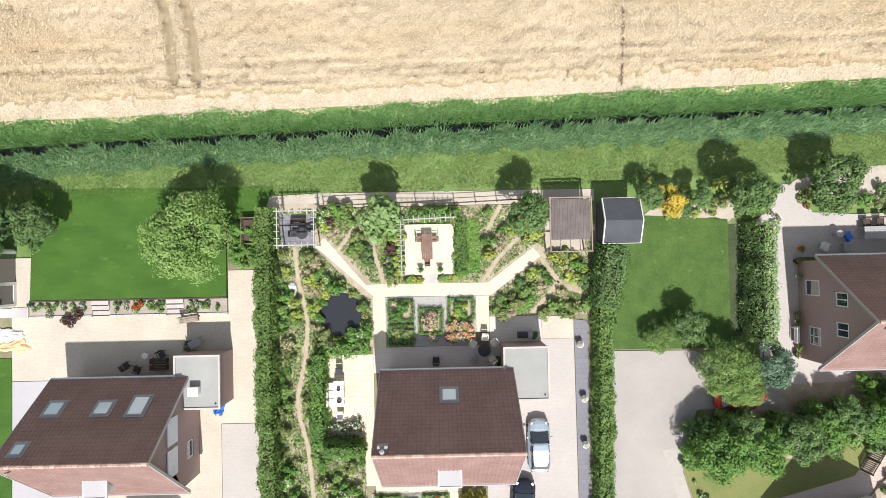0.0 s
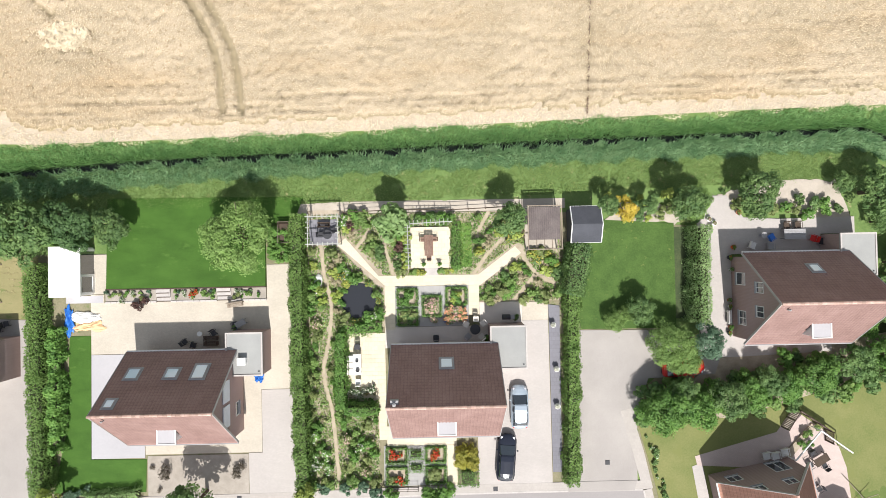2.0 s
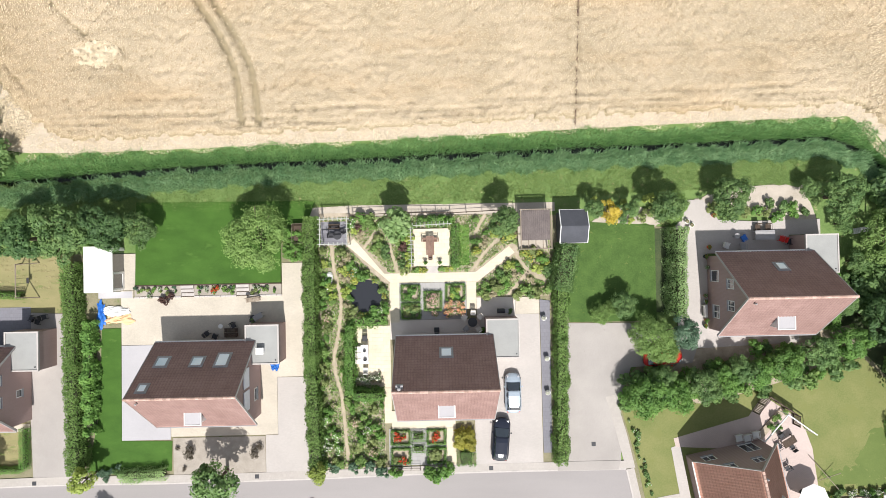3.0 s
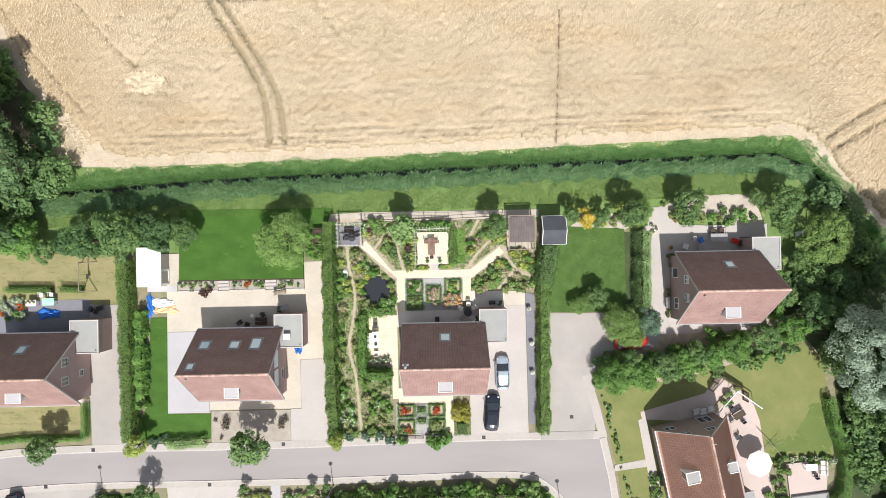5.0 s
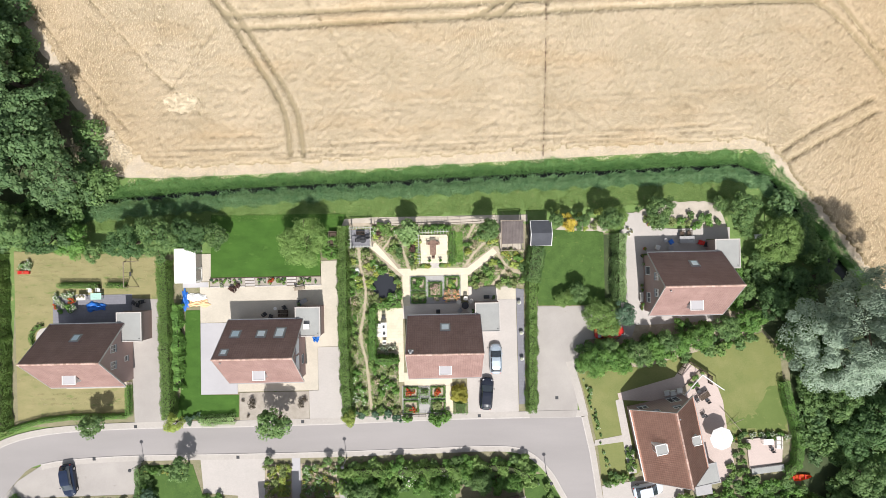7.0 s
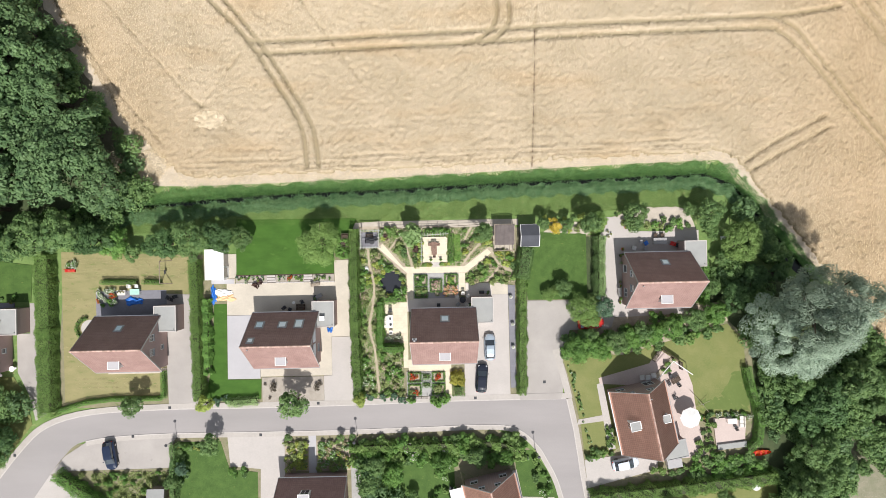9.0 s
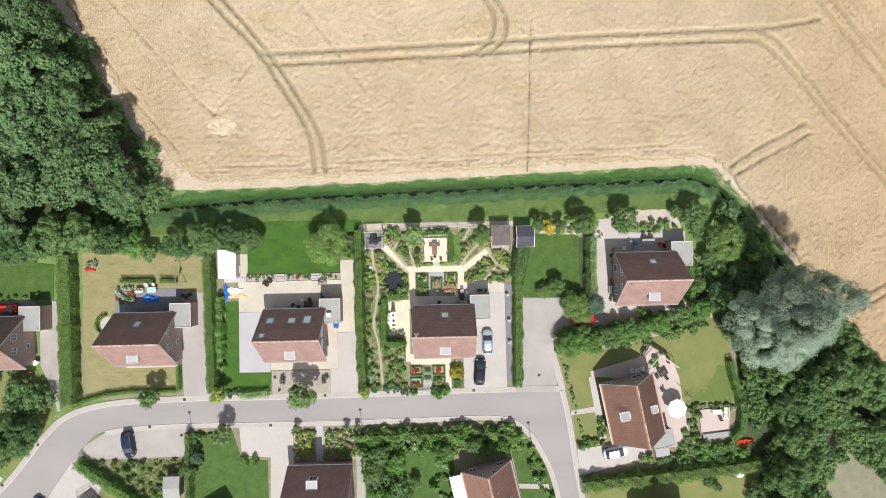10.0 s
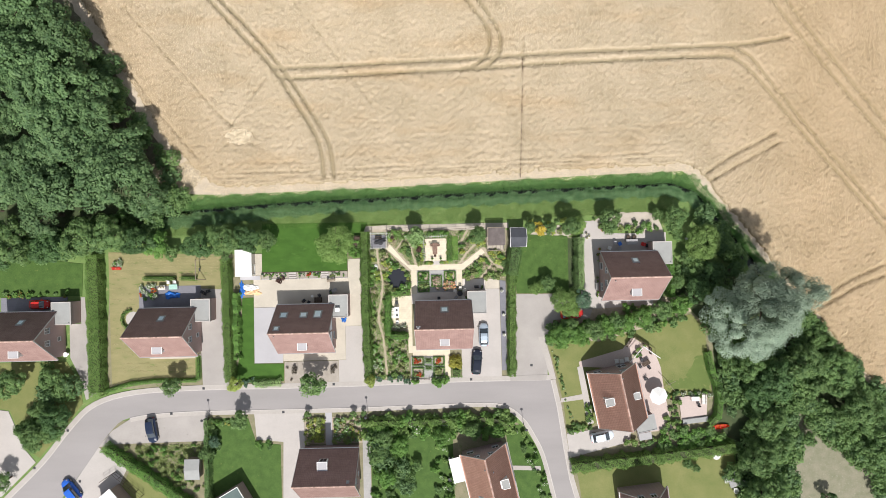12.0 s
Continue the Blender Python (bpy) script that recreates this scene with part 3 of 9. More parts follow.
TRACKS = [curve_line([(-41.4, 48), (-35.4, 41.2), (-30.4, 35.7), (-25.6, 28.2), (-22.1, 21.9), (-21.2, 15.5)]),
          curve_line([(-39.5, 48), (-33.6, 41.7), (-28.6, 35.4), (-23.7, 27.9), (-20.3, 21.7), (-19.4, 15.5)]),
          curve_line([(-29.8, 35.4), (-26.5, 35.1), (-7.8, 35.7), (8.6, 36.3), (23, 36.9), (51, 37.6), (57, 37.9), (63.5, 38.9)]),
          curve_line([(-28.4, 33.6), (-25, 33.3), (-7.8, 33.9), (6, 34.3), (23, 35.1), (50, 35.7), (54, 35), (58, 31.4), (67, 20), (81, 3.2), (97, -17)]),
          curve_line([(5.2, 47), (8.8, 42), (9.2, 38.5), (7.6, 35.6), (4, 34.2)]),
          curve_line([(7.4, 47), (10.8, 41.6), (11.2, 38), (9.8, 35.6), (7, 34.3)]),
          curve_line([(53, 37.6), (56.5, 35.6), (60, 31.2), (69, 19.7), (83, 2.8), (99, -17)]),
          curve_line([(60.7, 46), (69.8, 34), (81.3, 19.5), (98, -1)]),
          curve_line([(63.2, 46), (71.9, 34.5), (83.6, 19.7), (100, -0.5)])]
TRACKS += [[(-41.4 - 15 * k, 48 + 17 * k) if side == 0 else (-39.5 - 15 * k, 48 + 17 * k) for k in range(8)] for side in (0, 1)]
TRACKS += [[(x - 16 * k, 47 + 20 * k) for k in range(8)] for x in (5.2, 7.4)] + [[(x - 15 * k, 46 + 20 * k) for k in range(8)] for x in (60.7, 63.2)]
RUTS = [[(46.5, 13.6), (52, 17.2), (60.9, 21.6)], [(46.8, 12.0), (54, 16.0), (61.5, 19.8)], [(67.5, -9.2), (74, -5.2), (81, -2.4)], [(67.6, -10.6), (75, -6.6), (82, -4.0)]]
SEAMS = [[(15.3, 40), (14.8, 25), (14.3, 14.5)], [(-57, 47), (-54, 43.6), (-47, 35.4), (-39.6, 26.7), (-37.4, 24.9)], [(-62.0, 44.3), (-56.8, 36.5), (-49.9, 26.5), (-43.8, 19.2)], [(-31.4, 33.3), (-37.8, 24.9)], [(-25.8, 47), (-23.5, 43.9), (-17.9, 36.2), (-11.3, 27)]]
ROWS_SEWN = [[(-44, y0), (-22, y0 + 0.3), (14, y0 + 1.5), (44, y0 + 2.3)] for y0 in (14.7, 15.4, 16.2, 17.9, 20.6, 21.3, 24.5)]

CELL = 0.28
wx, wy = steps_axis(-74, 92, CELL, 300), steps_axis(-34, 50.5, CELL, 300)
X, Y = np.meshgrid(wx, wy)
south = np.interp(X, [p[0] for p in FIELD_SOUTH], [p[1] for p in FIELD_SOUTH])
south = np.where(X > 44, 15.4 - np.maximum(X - 45.4, 0) * 1.275, south)
d_south = np.where(X > 46, (Y - south) * 0.62, Y - south)
d_west = (X + 46.7 + (Y - 15.3) * 0.566) * 0.87
inset = np.minimum(np.minimum(d_south, d_west), (X + Y + 28.3) / 1.41)
ragged = 0.25 * np.sin(X * 0.9 + 0.6 * np.sin(Y * 1.3)) * np.sin(X * 0.37 + 1.0) + 0.30 * rngl.normal(size=X.shape)
grown = np.clip((inset - 0.3 + ragged * 0.7) / 0.9, 0, 1)
grown = grown * grown * (3 - 2 * grown)
lean_rows = 0.005 * np.sin((X * 0.75 + Y) * 2.6 + 1.2 * np.sin(X * 0.35)) + 0.006 * np.sin(X * 0.9 - Y * 0.35) * np.sin(Y * 0.7)
patchy = np.sin(X * 0.23 + 0.7 * np.sin(Y * 0.31)) * np.sin(Y * 0.55 + 0.5 * np.sin(X * 0.13)) + 0.6 * np.sin(Y * 2.1 + 0.4 * np.sin(X * 0.2)) * (Y < 24)
TALL = 0.8 + lean_rows + 0.006 * patchy + rngl.normal(size=X.shape) * 0.08
tuft = rngl.normal(size=X.shape)
for axis in (0, 1):
    tuft = tuft + np.roll(tuft, 1, axis)
TALL += 0.016 * tuft      # tufts of about half a metre
# thin spots where few stalks stand, more of them in some patches
thin = rngl.uniform(size=X.shape) < 0.022 + 0.016 * np.sin(X * 0.19 + np.sin(Y * 0.27)) * np.sin(Y * 0.41 + 0.6)
TALL -= np.where(thin, rngl.uniform(0.15, 0.4, X.shape), 0)
for line in TRACKS:
    d = far_from_line(X, Y, line)
    TALL -= 0.50 * np.clip((0.48 - d) / 0.22, 0, 1)
for line in RUTS:
    d = far_from_line(X, Y, line)
    TALL -= 0.46 * np.clip((0.42 - d) / 0.2, 0, 1) * rngl.uniform(0.5, 1.1, X.shape)
for line in SEAMS:
    d = far_from_line(X, Y, line)
    TALL -= 0.42 * np.clip((0.22 - d) / 0.1, 0, 1) * rngl.uniform(0.3, 1.1, X.shape)
for line in ROWS_SEWN:
    d = far_from_line(X, Y, line)
    TALL -= (0.32 if line[0][1] < 17 else 0.16) * np.clip((0.18 - d) / 0.12, 0, 1) * rngl.uniform(0.5, 1.2, X.shape) * (np.sin(X * 0.31 + line[0][1] * 3) > -0.6)
flat = np.hypot((X + 36.3) / 2.6, (Y - 22.9) / 1.5)
TALL -= 0.45 * np.clip((1.0 - flat + 0.35 * np.sin(X * 3) * np.sin(Y * 3.7)) / 0.4, 0, 1)
Z = 0.03 + grown * np.maximum(TALL, 0.05)
F = grid_faces(len(wx), len(wy))
keep = (grown.ravel()[F] > 0.30).all(1)
used, idx = np.unique(F[keep], return_inverse=True)
V = np.c_[X.ravel(), Y.ravel(), np.where(grown.ravel() > 0.6, np.maximum(Z.ravel() - 0.16, 0.06), np.maximum(Z.ravel(), 0.045))][used]
V[np.bincount(idx.ravel(), minlength=len(used)) < 4, 2] = 0.02      # the stand ends on the soil
V[:, :2] += rngl.normal(size=(len(V), 2)) * 0.05
M_WHEAT = material("wheat_straw", (0.52, 0.425, 0.305), (0.37, 0.30, 0.20), rough=0.85, coarse=0.16, fine=9.0, bump=1.0, depth=0.14, spots=((0.30, 0.215, 0.115), 5.0, 0.45))
wnt = M_WHEAT.node_tree
sep, low, blend, geo_ = wnt.nodes.new("ShaderNodeSeparateXYZ"), wnt.nodes.new("ShaderNodeMapRange"), wnt.nodes.new("ShaderNodeMix"), wnt.nodes.new("ShaderNodeNewGeometry")
blend.data_type = "RGBA"
low.inputs["From Min"].default_value, low.inputs["From Max"].default_value = 0.25, 0.56      # bare soil shows where the straw is driven flat
tone = wnt.nodes["Principled BSDF"].inputs["Base Color"]
wnt.links.new(geo_.outputs["Position"], sep.inputs[0]); wnt.links.new(sep.outputs["Z"], low.inputs["Value"]); wnt.links.new(low.outputs[0], blend.inputs["Factor"])
blend.inputs["A"].default_value = (0.305, 0.25, 0.158, 1)
wnt.links.new(tone.links[0].from_socket, blend.inputs["B"]); wnt.links.new(blend.outputs["Result"], tone)


def riper(m):
    """The crop is browner on the headland strips to the west and the east."""
    n, l = m.node_tree.nodes, m.node_tree.links
    socket = n["Principled BSDF"].inputs["Base Color"]
    old = socket.links[0].from_socket
    g, dot, w, sx, e, top, mu = n.new("ShaderNodeNewGeometry"), n.new("ShaderNodeVectorMath"), n.new("ShaderNodeMapRange"), n.new("ShaderNodeSeparateXYZ"), n.new("ShaderNodeMapRange"), n.new("ShaderNodeMath"), n.new("ShaderNodeMix")
    dot.operation, top.operation, mu.data_type, mu.blend_type = "DOT_PRODUCT", "MAXIMUM", "RGBA", "MULTIPLY"
    dot.inputs[1].default_value = (0.87, 0.492, 0.0)
    l.new(g.outputs["Position"], dot.inputs[0]); l.new(dot.outputs["Value"], w.inputs["Value"]); l.new(g.outputs["Position"], sx.inputs[0]); l.new(sx.outputs["X"], e.inputs["Value"])
    w.inputs["From Min"].default_value, w.inputs["From Max"].default_value, w.inputs["To Min"].default_value, w.inputs["To Max"].default_value = -29.5, -19.0, 0.6, 0.0
    e.inputs["From Min"].default_value, e.inputs["From Max"].default_value = 44.0, 66.0
    l.new(w.outputs[0], top.inputs[0]); l.new(e.outputs[0], top.inputs[1]); l.new(top.outputs[0], mu.inputs["Factor"])
    far_stretch, patch, brown, either = n.new("ShaderNodeVectorMath"), n.new("ShaderNodeTexNoise"), n.new("ShaderNodeMapRange"), n.new("ShaderNodeMath")
    far_stretch.operation, either.operation = "MULTIPLY", "MAXIMUM"
    far_stretch.inputs[1].default_value = (0.05, 0.2, 0.0)
    patch.inputs["Scale"].default_value, patch.inputs["Detail"].default_value = 1.0, 4
    brown.inputs["From Min"].default_value, brown.inputs["From Max"].default_value, brown.inputs["To Max"].default_value = 0.5, 0.68, 0.8
    l.new(g.outputs["Position"], far_stretch.inputs[0]); l.new(far_stretch.outputs[0], patch.inputs["Vector"]); l.new(patch.outputs["Fac"], brown.inputs["Value"])
    l.new(top.outputs[0], either.inputs[0]); l.new(brown.outputs[0], either.inputs[1]); l.new(either.outputs[0], mu.inputs["Factor"])
    l.new(old, mu.inputs["A"]); mu.inputs["B"].default_value = (0.95, 0.88, 0.79, 1)
    l.new(mu.outputs["Result"], socket)


riper(M_WHEAT)
wheat = new("wheat", mesh_of("wheat", V, idx.reshape(-1, 4), M_WHEAT))
tagged(wheat, "ripe golden wheat standing, with tractor wheel tracks through it", "wheat field", kind="stuff")
# single bunches of ears over it, all leaning one way
L_EAR = leafage("wheat_ears", (0.80, 0.685, 0.50), (0.45, 0.367, 0.24), rough=0.75, through_light=0.2, per_object=0.0, patch=2.4)
riper(L_EAR)
cx_, cy_ = X[:-1, :-1].ravel(), Y[:-1, :-1].ravel()
ok = (np.abs(np.diff(X[:-1], axis=1).ravel() - CELL) < 0.01) & (np.abs(np.diff(Y[:, :-1], axis=0).ravel() - CELL) < 0.01)
ok &= (Z[:-1, :-1].ravel() > np.where(grown[:-1, :-1].ravel() < 0.95, 0.08, 0.36)) & (grown[:-1, :-1].ravel() > 0.12)
ok &= far_from_line(cx_ + 0.14, cy_ + 0.14, SEAMS[0]) > np.where(np.sin(cy_ * 5.3 + np.sin(cy_ * 2.1)) > -0.1, 0.10, 0.0)
for line in SEAMS[1:4]:
    ok &= far_from_line(cx_ + 0.14, cy_ + 0.14, line) > 0.085
for line in ROWS_SEWN[:3]:
    ok &= (far_from_line(cx_ + 0.14, cy_ + 0.14, line) > 0.10) | (rngl.uniform(size=ok.shape) < 0.35)
for line in TRACKS:
    ok &= (far_from_line(cx_ + 0.14, cy_ + 0.14, line) > 0.34) | (rngl.uniform(size=ok.shape) < np.where(cx_ > 48, 0.08, 0.2))
hz = Z[:-1, :-1].ravel()
close = (np.abs(cx_) < 46) & (cy_ < 27) & (cy_ > 12)
for rep in range(4):
    keep = ok & (rngl.uniform(size=ok.shape) < np.where(close, 0.97, 0.85 if rep in (0, 3) else 0.0))
    k = np.nonzero(keep)[0]
    if rep == 0:
        ears_at = np.c_[cx_[k], cy_[k], hz[k]]
        quarter = np.zeros((len(k), 2))
    else:
        ears_at = np.concatenate([ears_at, np.c_[cx_[k], cy_[k], hz[k]]])
        quarter = np.concatenate([quarter, np.tile([rep % 2, rep // 2], (len(k), 1))])
nE = len(ears_at)
ears_at[:, :2] += (quarter + rngl.uniform(0, 1, (nE, 2))) * CELL / 2      # each ear in its own quarter of a cell, so that they stand evenly
ears_at[:, 2] += rngl.uniform(-0.13, 0.08, nE)
la = 0.95 + 0.35 * np.sin(ears_at[:, 0] * 0.11) + 0.3 * np.sin(ears_at[:, 1] * 0.17 + 1) + rngl.normal(size=nE) * 0.4
U = np.c_[np.cos(la), np.sin(la), rngl.uniform(-0.1, 0.75, nE)]
W = np.c_[-np.sin(la), np.cos(la), rngl.normal(size=nE) * 0.4]
small = np.where((np.abs(ears_at[:, :1]) < 46) & (ears_at[:, 1:2] < 27) & (ears_at[:, 1:2] > 12), 0.60, 1.0)
lh, wh = rngl.uniform(0.09, 0.16, (nE, 1)) * small, rngl.uniform(0.035, 0.06, (nE, 1)) * small
V = np.stack([ears_at - U * lh, ears_at + W * wh, ears_at + U * lh, ears_at - W * wh], 1).reshape(-1, 3)
ears = new("wheat_ears", mesh_of("wheat_ears", V, np.arange(4 * nE).reshape(nE, 4), L_EAR))
tagged(ears, "leaning bunches of ripe pale-gold wheat ears", "wheat field", kind="stuff")


sheet("headland", worn([(-53.2, 17.0), (-49.2, 17.8), (-50.4, 20.2), (-51.0, 22), (-53.8, 26), (-55.0, 29.4), (-58.0, 33.8), (-60.2, 38.2), (-63.0, 42), (-66.8, 48.5), (-100, 105), (-104, 103), (-73, 48.5), (-57, 22)], 1.2, 0.45), M_HEADLANDSHADE, 0.036, "bare grey-brown soil strip, darkened for shade beside the wood", "soil", 0.2)


def along(line, n, rng):
    """n places along a line, with the direction there."""
    p = np.array(line, dtype=float)
    seg = np.hypot(*(p[1:] - p[:-1]).T)
    s = rng.uniform(0, seg.sum(), n)
    cum = np.r_[0, np.cumsum(seg)]
    i = np.clip(np.searchsorted(cum, s) - 1, 0, len(seg) - 1)
    t = (s - cum[i]) / seg[i]
    d = (p[i + 1] - p[i]) / seg[i][:, None]
    return p[i] + t[:, None] * (p[i + 1] - p[i]), np.c_[-d[:, 1], d[:, 0]]


rngb = np.random.default_rng(11)
seen_ditch = [(-66, 6.0), (-49, 9.35), (-29, 10.7), (-8, 11.25), (12, 11.9), (33, 12.45), (42, 12.7), (46.2, 11.0)]
# loose straw along the field's edge
P, nrm = along([(-51, 20.5), (-48.5, 17.5)] + FIELD_SOUTH + [(46.5, 12.8), (57.2, -0.2), (66.5, -11.2), (78, -26)], 15000, rngb)
off = rngb.uniform(-0.6, 0.9, len(P)) * np.where(P[:, 0] < -43, 3.0, np.where(P[:, 0] > 46, 0.6, 1.0)) + 0.3 * np.sin(P[:, 0] * 1.3)
q = P + nrm * off[:, None]
L_STRAW = leafage("pale_straw", (0.85, 0.74, 0.56), (0.60, 0.50, 0.34), rough=0.8, through_light=0.15, per_object=0.0)
straw = new("loose_straw", leaf_mesh("loose_straw", np.c_[q, 0.05 + 0.12 * rngb.uniform(size=len(P)) ** 2], rngb.normal(size=(len(P), 3)) * 0.4 + np.array([0, 0, 1.0]), 0.045, L_STRAW, rngb, 5.5))
a, r = rngb.uniform(0, 6.283, 5000), rngb.uniform(0, 1, 5000) ** 0.5
q = np.c_[-47.2 + 4.2 * r * np.cos(a) * (1 + 0.3 * np.sin(3 * a)), 15.6 + 3.6 * r * np.sin(a) * (1 + 0.3 * np.sin(2 * a + 1)), 0.06 + 0.2 * rngb.uniform(size=5000) ** 2]
heap = new("loose_straw", leaf_mesh("loose_straw", q, rngb.normal(size=(5000, 3)) * 0.5 + np.array([0, 0, 1.0]), 0.07, L_STRAW, rngb, 5.0))
tagged(heap, "bleached straw strewn over the field's corner", "straw", kind="stuff")
tagged(straw, "loose bleached straw along the field's edge", "straw", kind="stuff")
a, r = rngb.uniform(0, 6.283, 1500), rngb.uniform(0, 1, 1500) ** 0.6
q = np.c_[-36.3 + 2.5 * r * np.cos(a), 22.9 + 1.4 * r * np.sin(a), 0.45 + rngb.uniform(0, 0.25, 1500) * (1 + np.sin(a * 5 + r * 7)) * 0.7]
lodged = new("lodged_straw", leaf_mesh("lodged_straw", q, rngb.normal(size=(1500, 3)) * 0.4 + np.array([0, -0.2, 1.0]), 0.12, L_STRAW, rngb, 4.5))
tagged(lodged, "pale heap of flattened straw in the wheat", "straw", kind="stuff")
# weeds standing in the seam between two passes of the drill
P, nrm = along(SEAMS[0], 900, rngb)
keep = (np.sin(P[:, 1] * 5.3 + np.sin(P[:, 1] * 2.1)) + 0.5 * np.sin(P[:, 1] * 1.7) > -0.75) & (P[:, 1] < 36)
P, nrm = P[keep], nrm[keep]
q = P + nrm * rngb.normal(size=(len(P), 1)) * 0.045
weeds = new("weeds", leaf_mesh("weeds", np.c_[q, 0.35 + 0.3 * rngb.uniform(size=len(P))], rngb.normal(size=(len(P), 3)) * 0.6 + np.array([0, 0, 0.6]), 0.07, L_PURPLE, rngb, 2.5))
tagged(weeds, "dark weeds along a seam in the wheat", "weeds", kind="stuff")
# reeds on the garden side
P, nrm = along(seen_ditch + [(49.5, 7.0)], 95000, rngb)
off = rngb.uniform(0.34, 2.1, len(P)) * np.where(P[:, 0] < -20, 1.0 + 0.02 * np.minimum(-20 - P[:, 0], 14), 1.0) + 0.12 * np.sin(P[:, 0] * 0.9) + 0.2 * np.sin(P[:, 0] * 2.3)
q = P - nrm * off[:, None]
H = rngb.uniform(0.14, 0.36, len(P)) * np.where(off > 2.2, 0.75, 1.0)
reeds = new("reeds", blades("reeds", np.c_[q, -0.06 - 0.9 * np.clip(1.2 - off, 0, 1)], H + 0.9 * np.clip(1.2 - off, 0, 1), (np.array([0.3, -0.1]) + rngb.normal(size=(len(P), 2)) * 0.65) * H[:, None], 0.06, L_REED, rngb))
tagged(reeds, "dense blue-green reeds growing along the ditch", "reeds", kind="stuff")
# grass of the far bank
P, nrm = along(seen_ditch + [(57, -2.2), (66, -13.4), (80, -31)], 90000, rngb)
off = 0.30 + rngb.uniform(0.0, 1.0, len(P)) * (1.55 + 0.3 * np.sin(P[:, 0] * 0.37 + 2) + 0.2 * np.sin(P[:, 0] * 1.3) + 0.12 * np.sin(P[:, 0] * 4.1)) * (1 + 0.55 * np.clip((-35 - P[:, 0]) / 7, 0, 1) + 0.6 * np.clip((P[:, 0] - 36) / 6, 0, 1) * np.clip((48 - P[:, 0]) / 3, 0, 1))
q = P + nrm * off[:, None]
H = rngb.uniform(0.14, 0.36, len(P))
bank = new("bank_grass", blades("bank_grass", np.c_[q, -0.06 - 0.9 * np.clip(1.2 - off, 0, 1)], H + 0.9 * np.clip(1.2 - off, 0, 1), (np.array([0.2, 0.0]) + rngb.normal(size=(len(P), 2)) * 0.6) * H[:, None], 0.055, L_BANK, rngb))
tagged(bank, "tall bright green grass on the bank of the ditch", "grass", kind="stuff")
# looser tufts on the strip behind the gardens
P, nrm = along([(-50, 7.4), (-31, 8.2), (-8, 8.6), (12, 9.1), (33, 9.8), (42, 10.4)], 70000, rngb)
q = P - nrm * rngb.uniform(-1.7, 2.3, len(P))[:, None]
H = rngb.uniform(0.05, 0.17, len(P))
tufts = new("grass_tufts", blades("grass_tufts", np.c_[q, np.full(len(P), -0.06)], H, (np.array([0.3, 0.2]) + rngb.normal(size=(len(P), 2)) * 0.7) * H[:, None], 0.06, L_STRIP, rngb))
tagged(tufts, "uneven grass tufts on the strip behind the gardens", "grass", kind="stuff")

# road and pavements
ROAD_N = curve_line([(-84, -46.5), (-78.8, -41.3), (-72.6, -35.2), (-67.4, -28.9), (-63.2, -25.2), (-56.1, -23.3), (-43.9, -22.75), (-29.6, -22.8), (-15.3, -22.7), (1.1, -22.4), (19.0, -22.4)], 4)
ROAD_S = curve_line([(-74, -46.5), (-69.7, -41.6), (-64.5, -34.9), (-60.8, -29.9), (-57.2, -27.4), (-47, -26.5), (-29.7, -26.5), (-17.4, -26.5), (-3.1, -26.3), (7.5, -26.2), (11.5, -27.1), (14.2, -29.4), (15.8, -31.9), (17.7, -36), (19.6, -43.8), (20.6, -48)], 4)
ROAD_E = [(19.0, -22.4), (20.0, -27.2), (20.6, -31.4), (21.0, -34.6), (22.0, -40.5), (23.0, -44.2), (24.0, -48)]
sheet("road", ROAD_N + ROAD_E[1:] + ROAD_S[::-1], M_ASPHALT, 0.012, "smooth grey asphalt village street", "road", 0.2)


def kerbed(name, line, side, wide, label):
    """A pavement along a line, a kerb's height above the road, with its kerb stones as an edge."""
    off = [Vector(p) for p in line]
    out = []
    for i, p in enumerate(off):
        d = (off[min(i + 1, len(off) - 1)] - off[max(i - 1, 0)]).normalized()
        out.append(tuple(p + Vector((-d.y, d.x)) * side * wide))
    edge = [tuple(p + (Vector(q) - p) * (0.16 / wide)) for p, q in zip(off, out)]
    sheet(name, edge + out[::-1], M_WALK, 0.055, label, "pavement", 0.2)
    sheet("kerb", [tuple(p) for p in off] + edge[::-1], M_KERB, 0.065, "pale concrete kerb along the street", "kerb", 0.2)


kerbed("pavement", ROAD_N, 1, 0.95, "narrow slab pavement along the street")
sheet("drive", [(11.7, -22.36), (18.2, -22.36), (18.45, -21.4), (11.7, -21.4)], M_TARMAC, 0.075, "worn asphalt apron where the drive meets the street", "drive", 0.2)
kerbed("pavement", ROAD_S[16:], -1, 0.8, "narrow slab pavement beside the hedge")
kerbed("pavement", ROAD_E, 1, 0.9, "pale slab pavement beside the lane")

# ---- houses ----
HALF_W, HALF_D, EAVE, RIDGE = 5.08, 4.27, 2.8, 8.68      # verge, eaves and heights of the common house


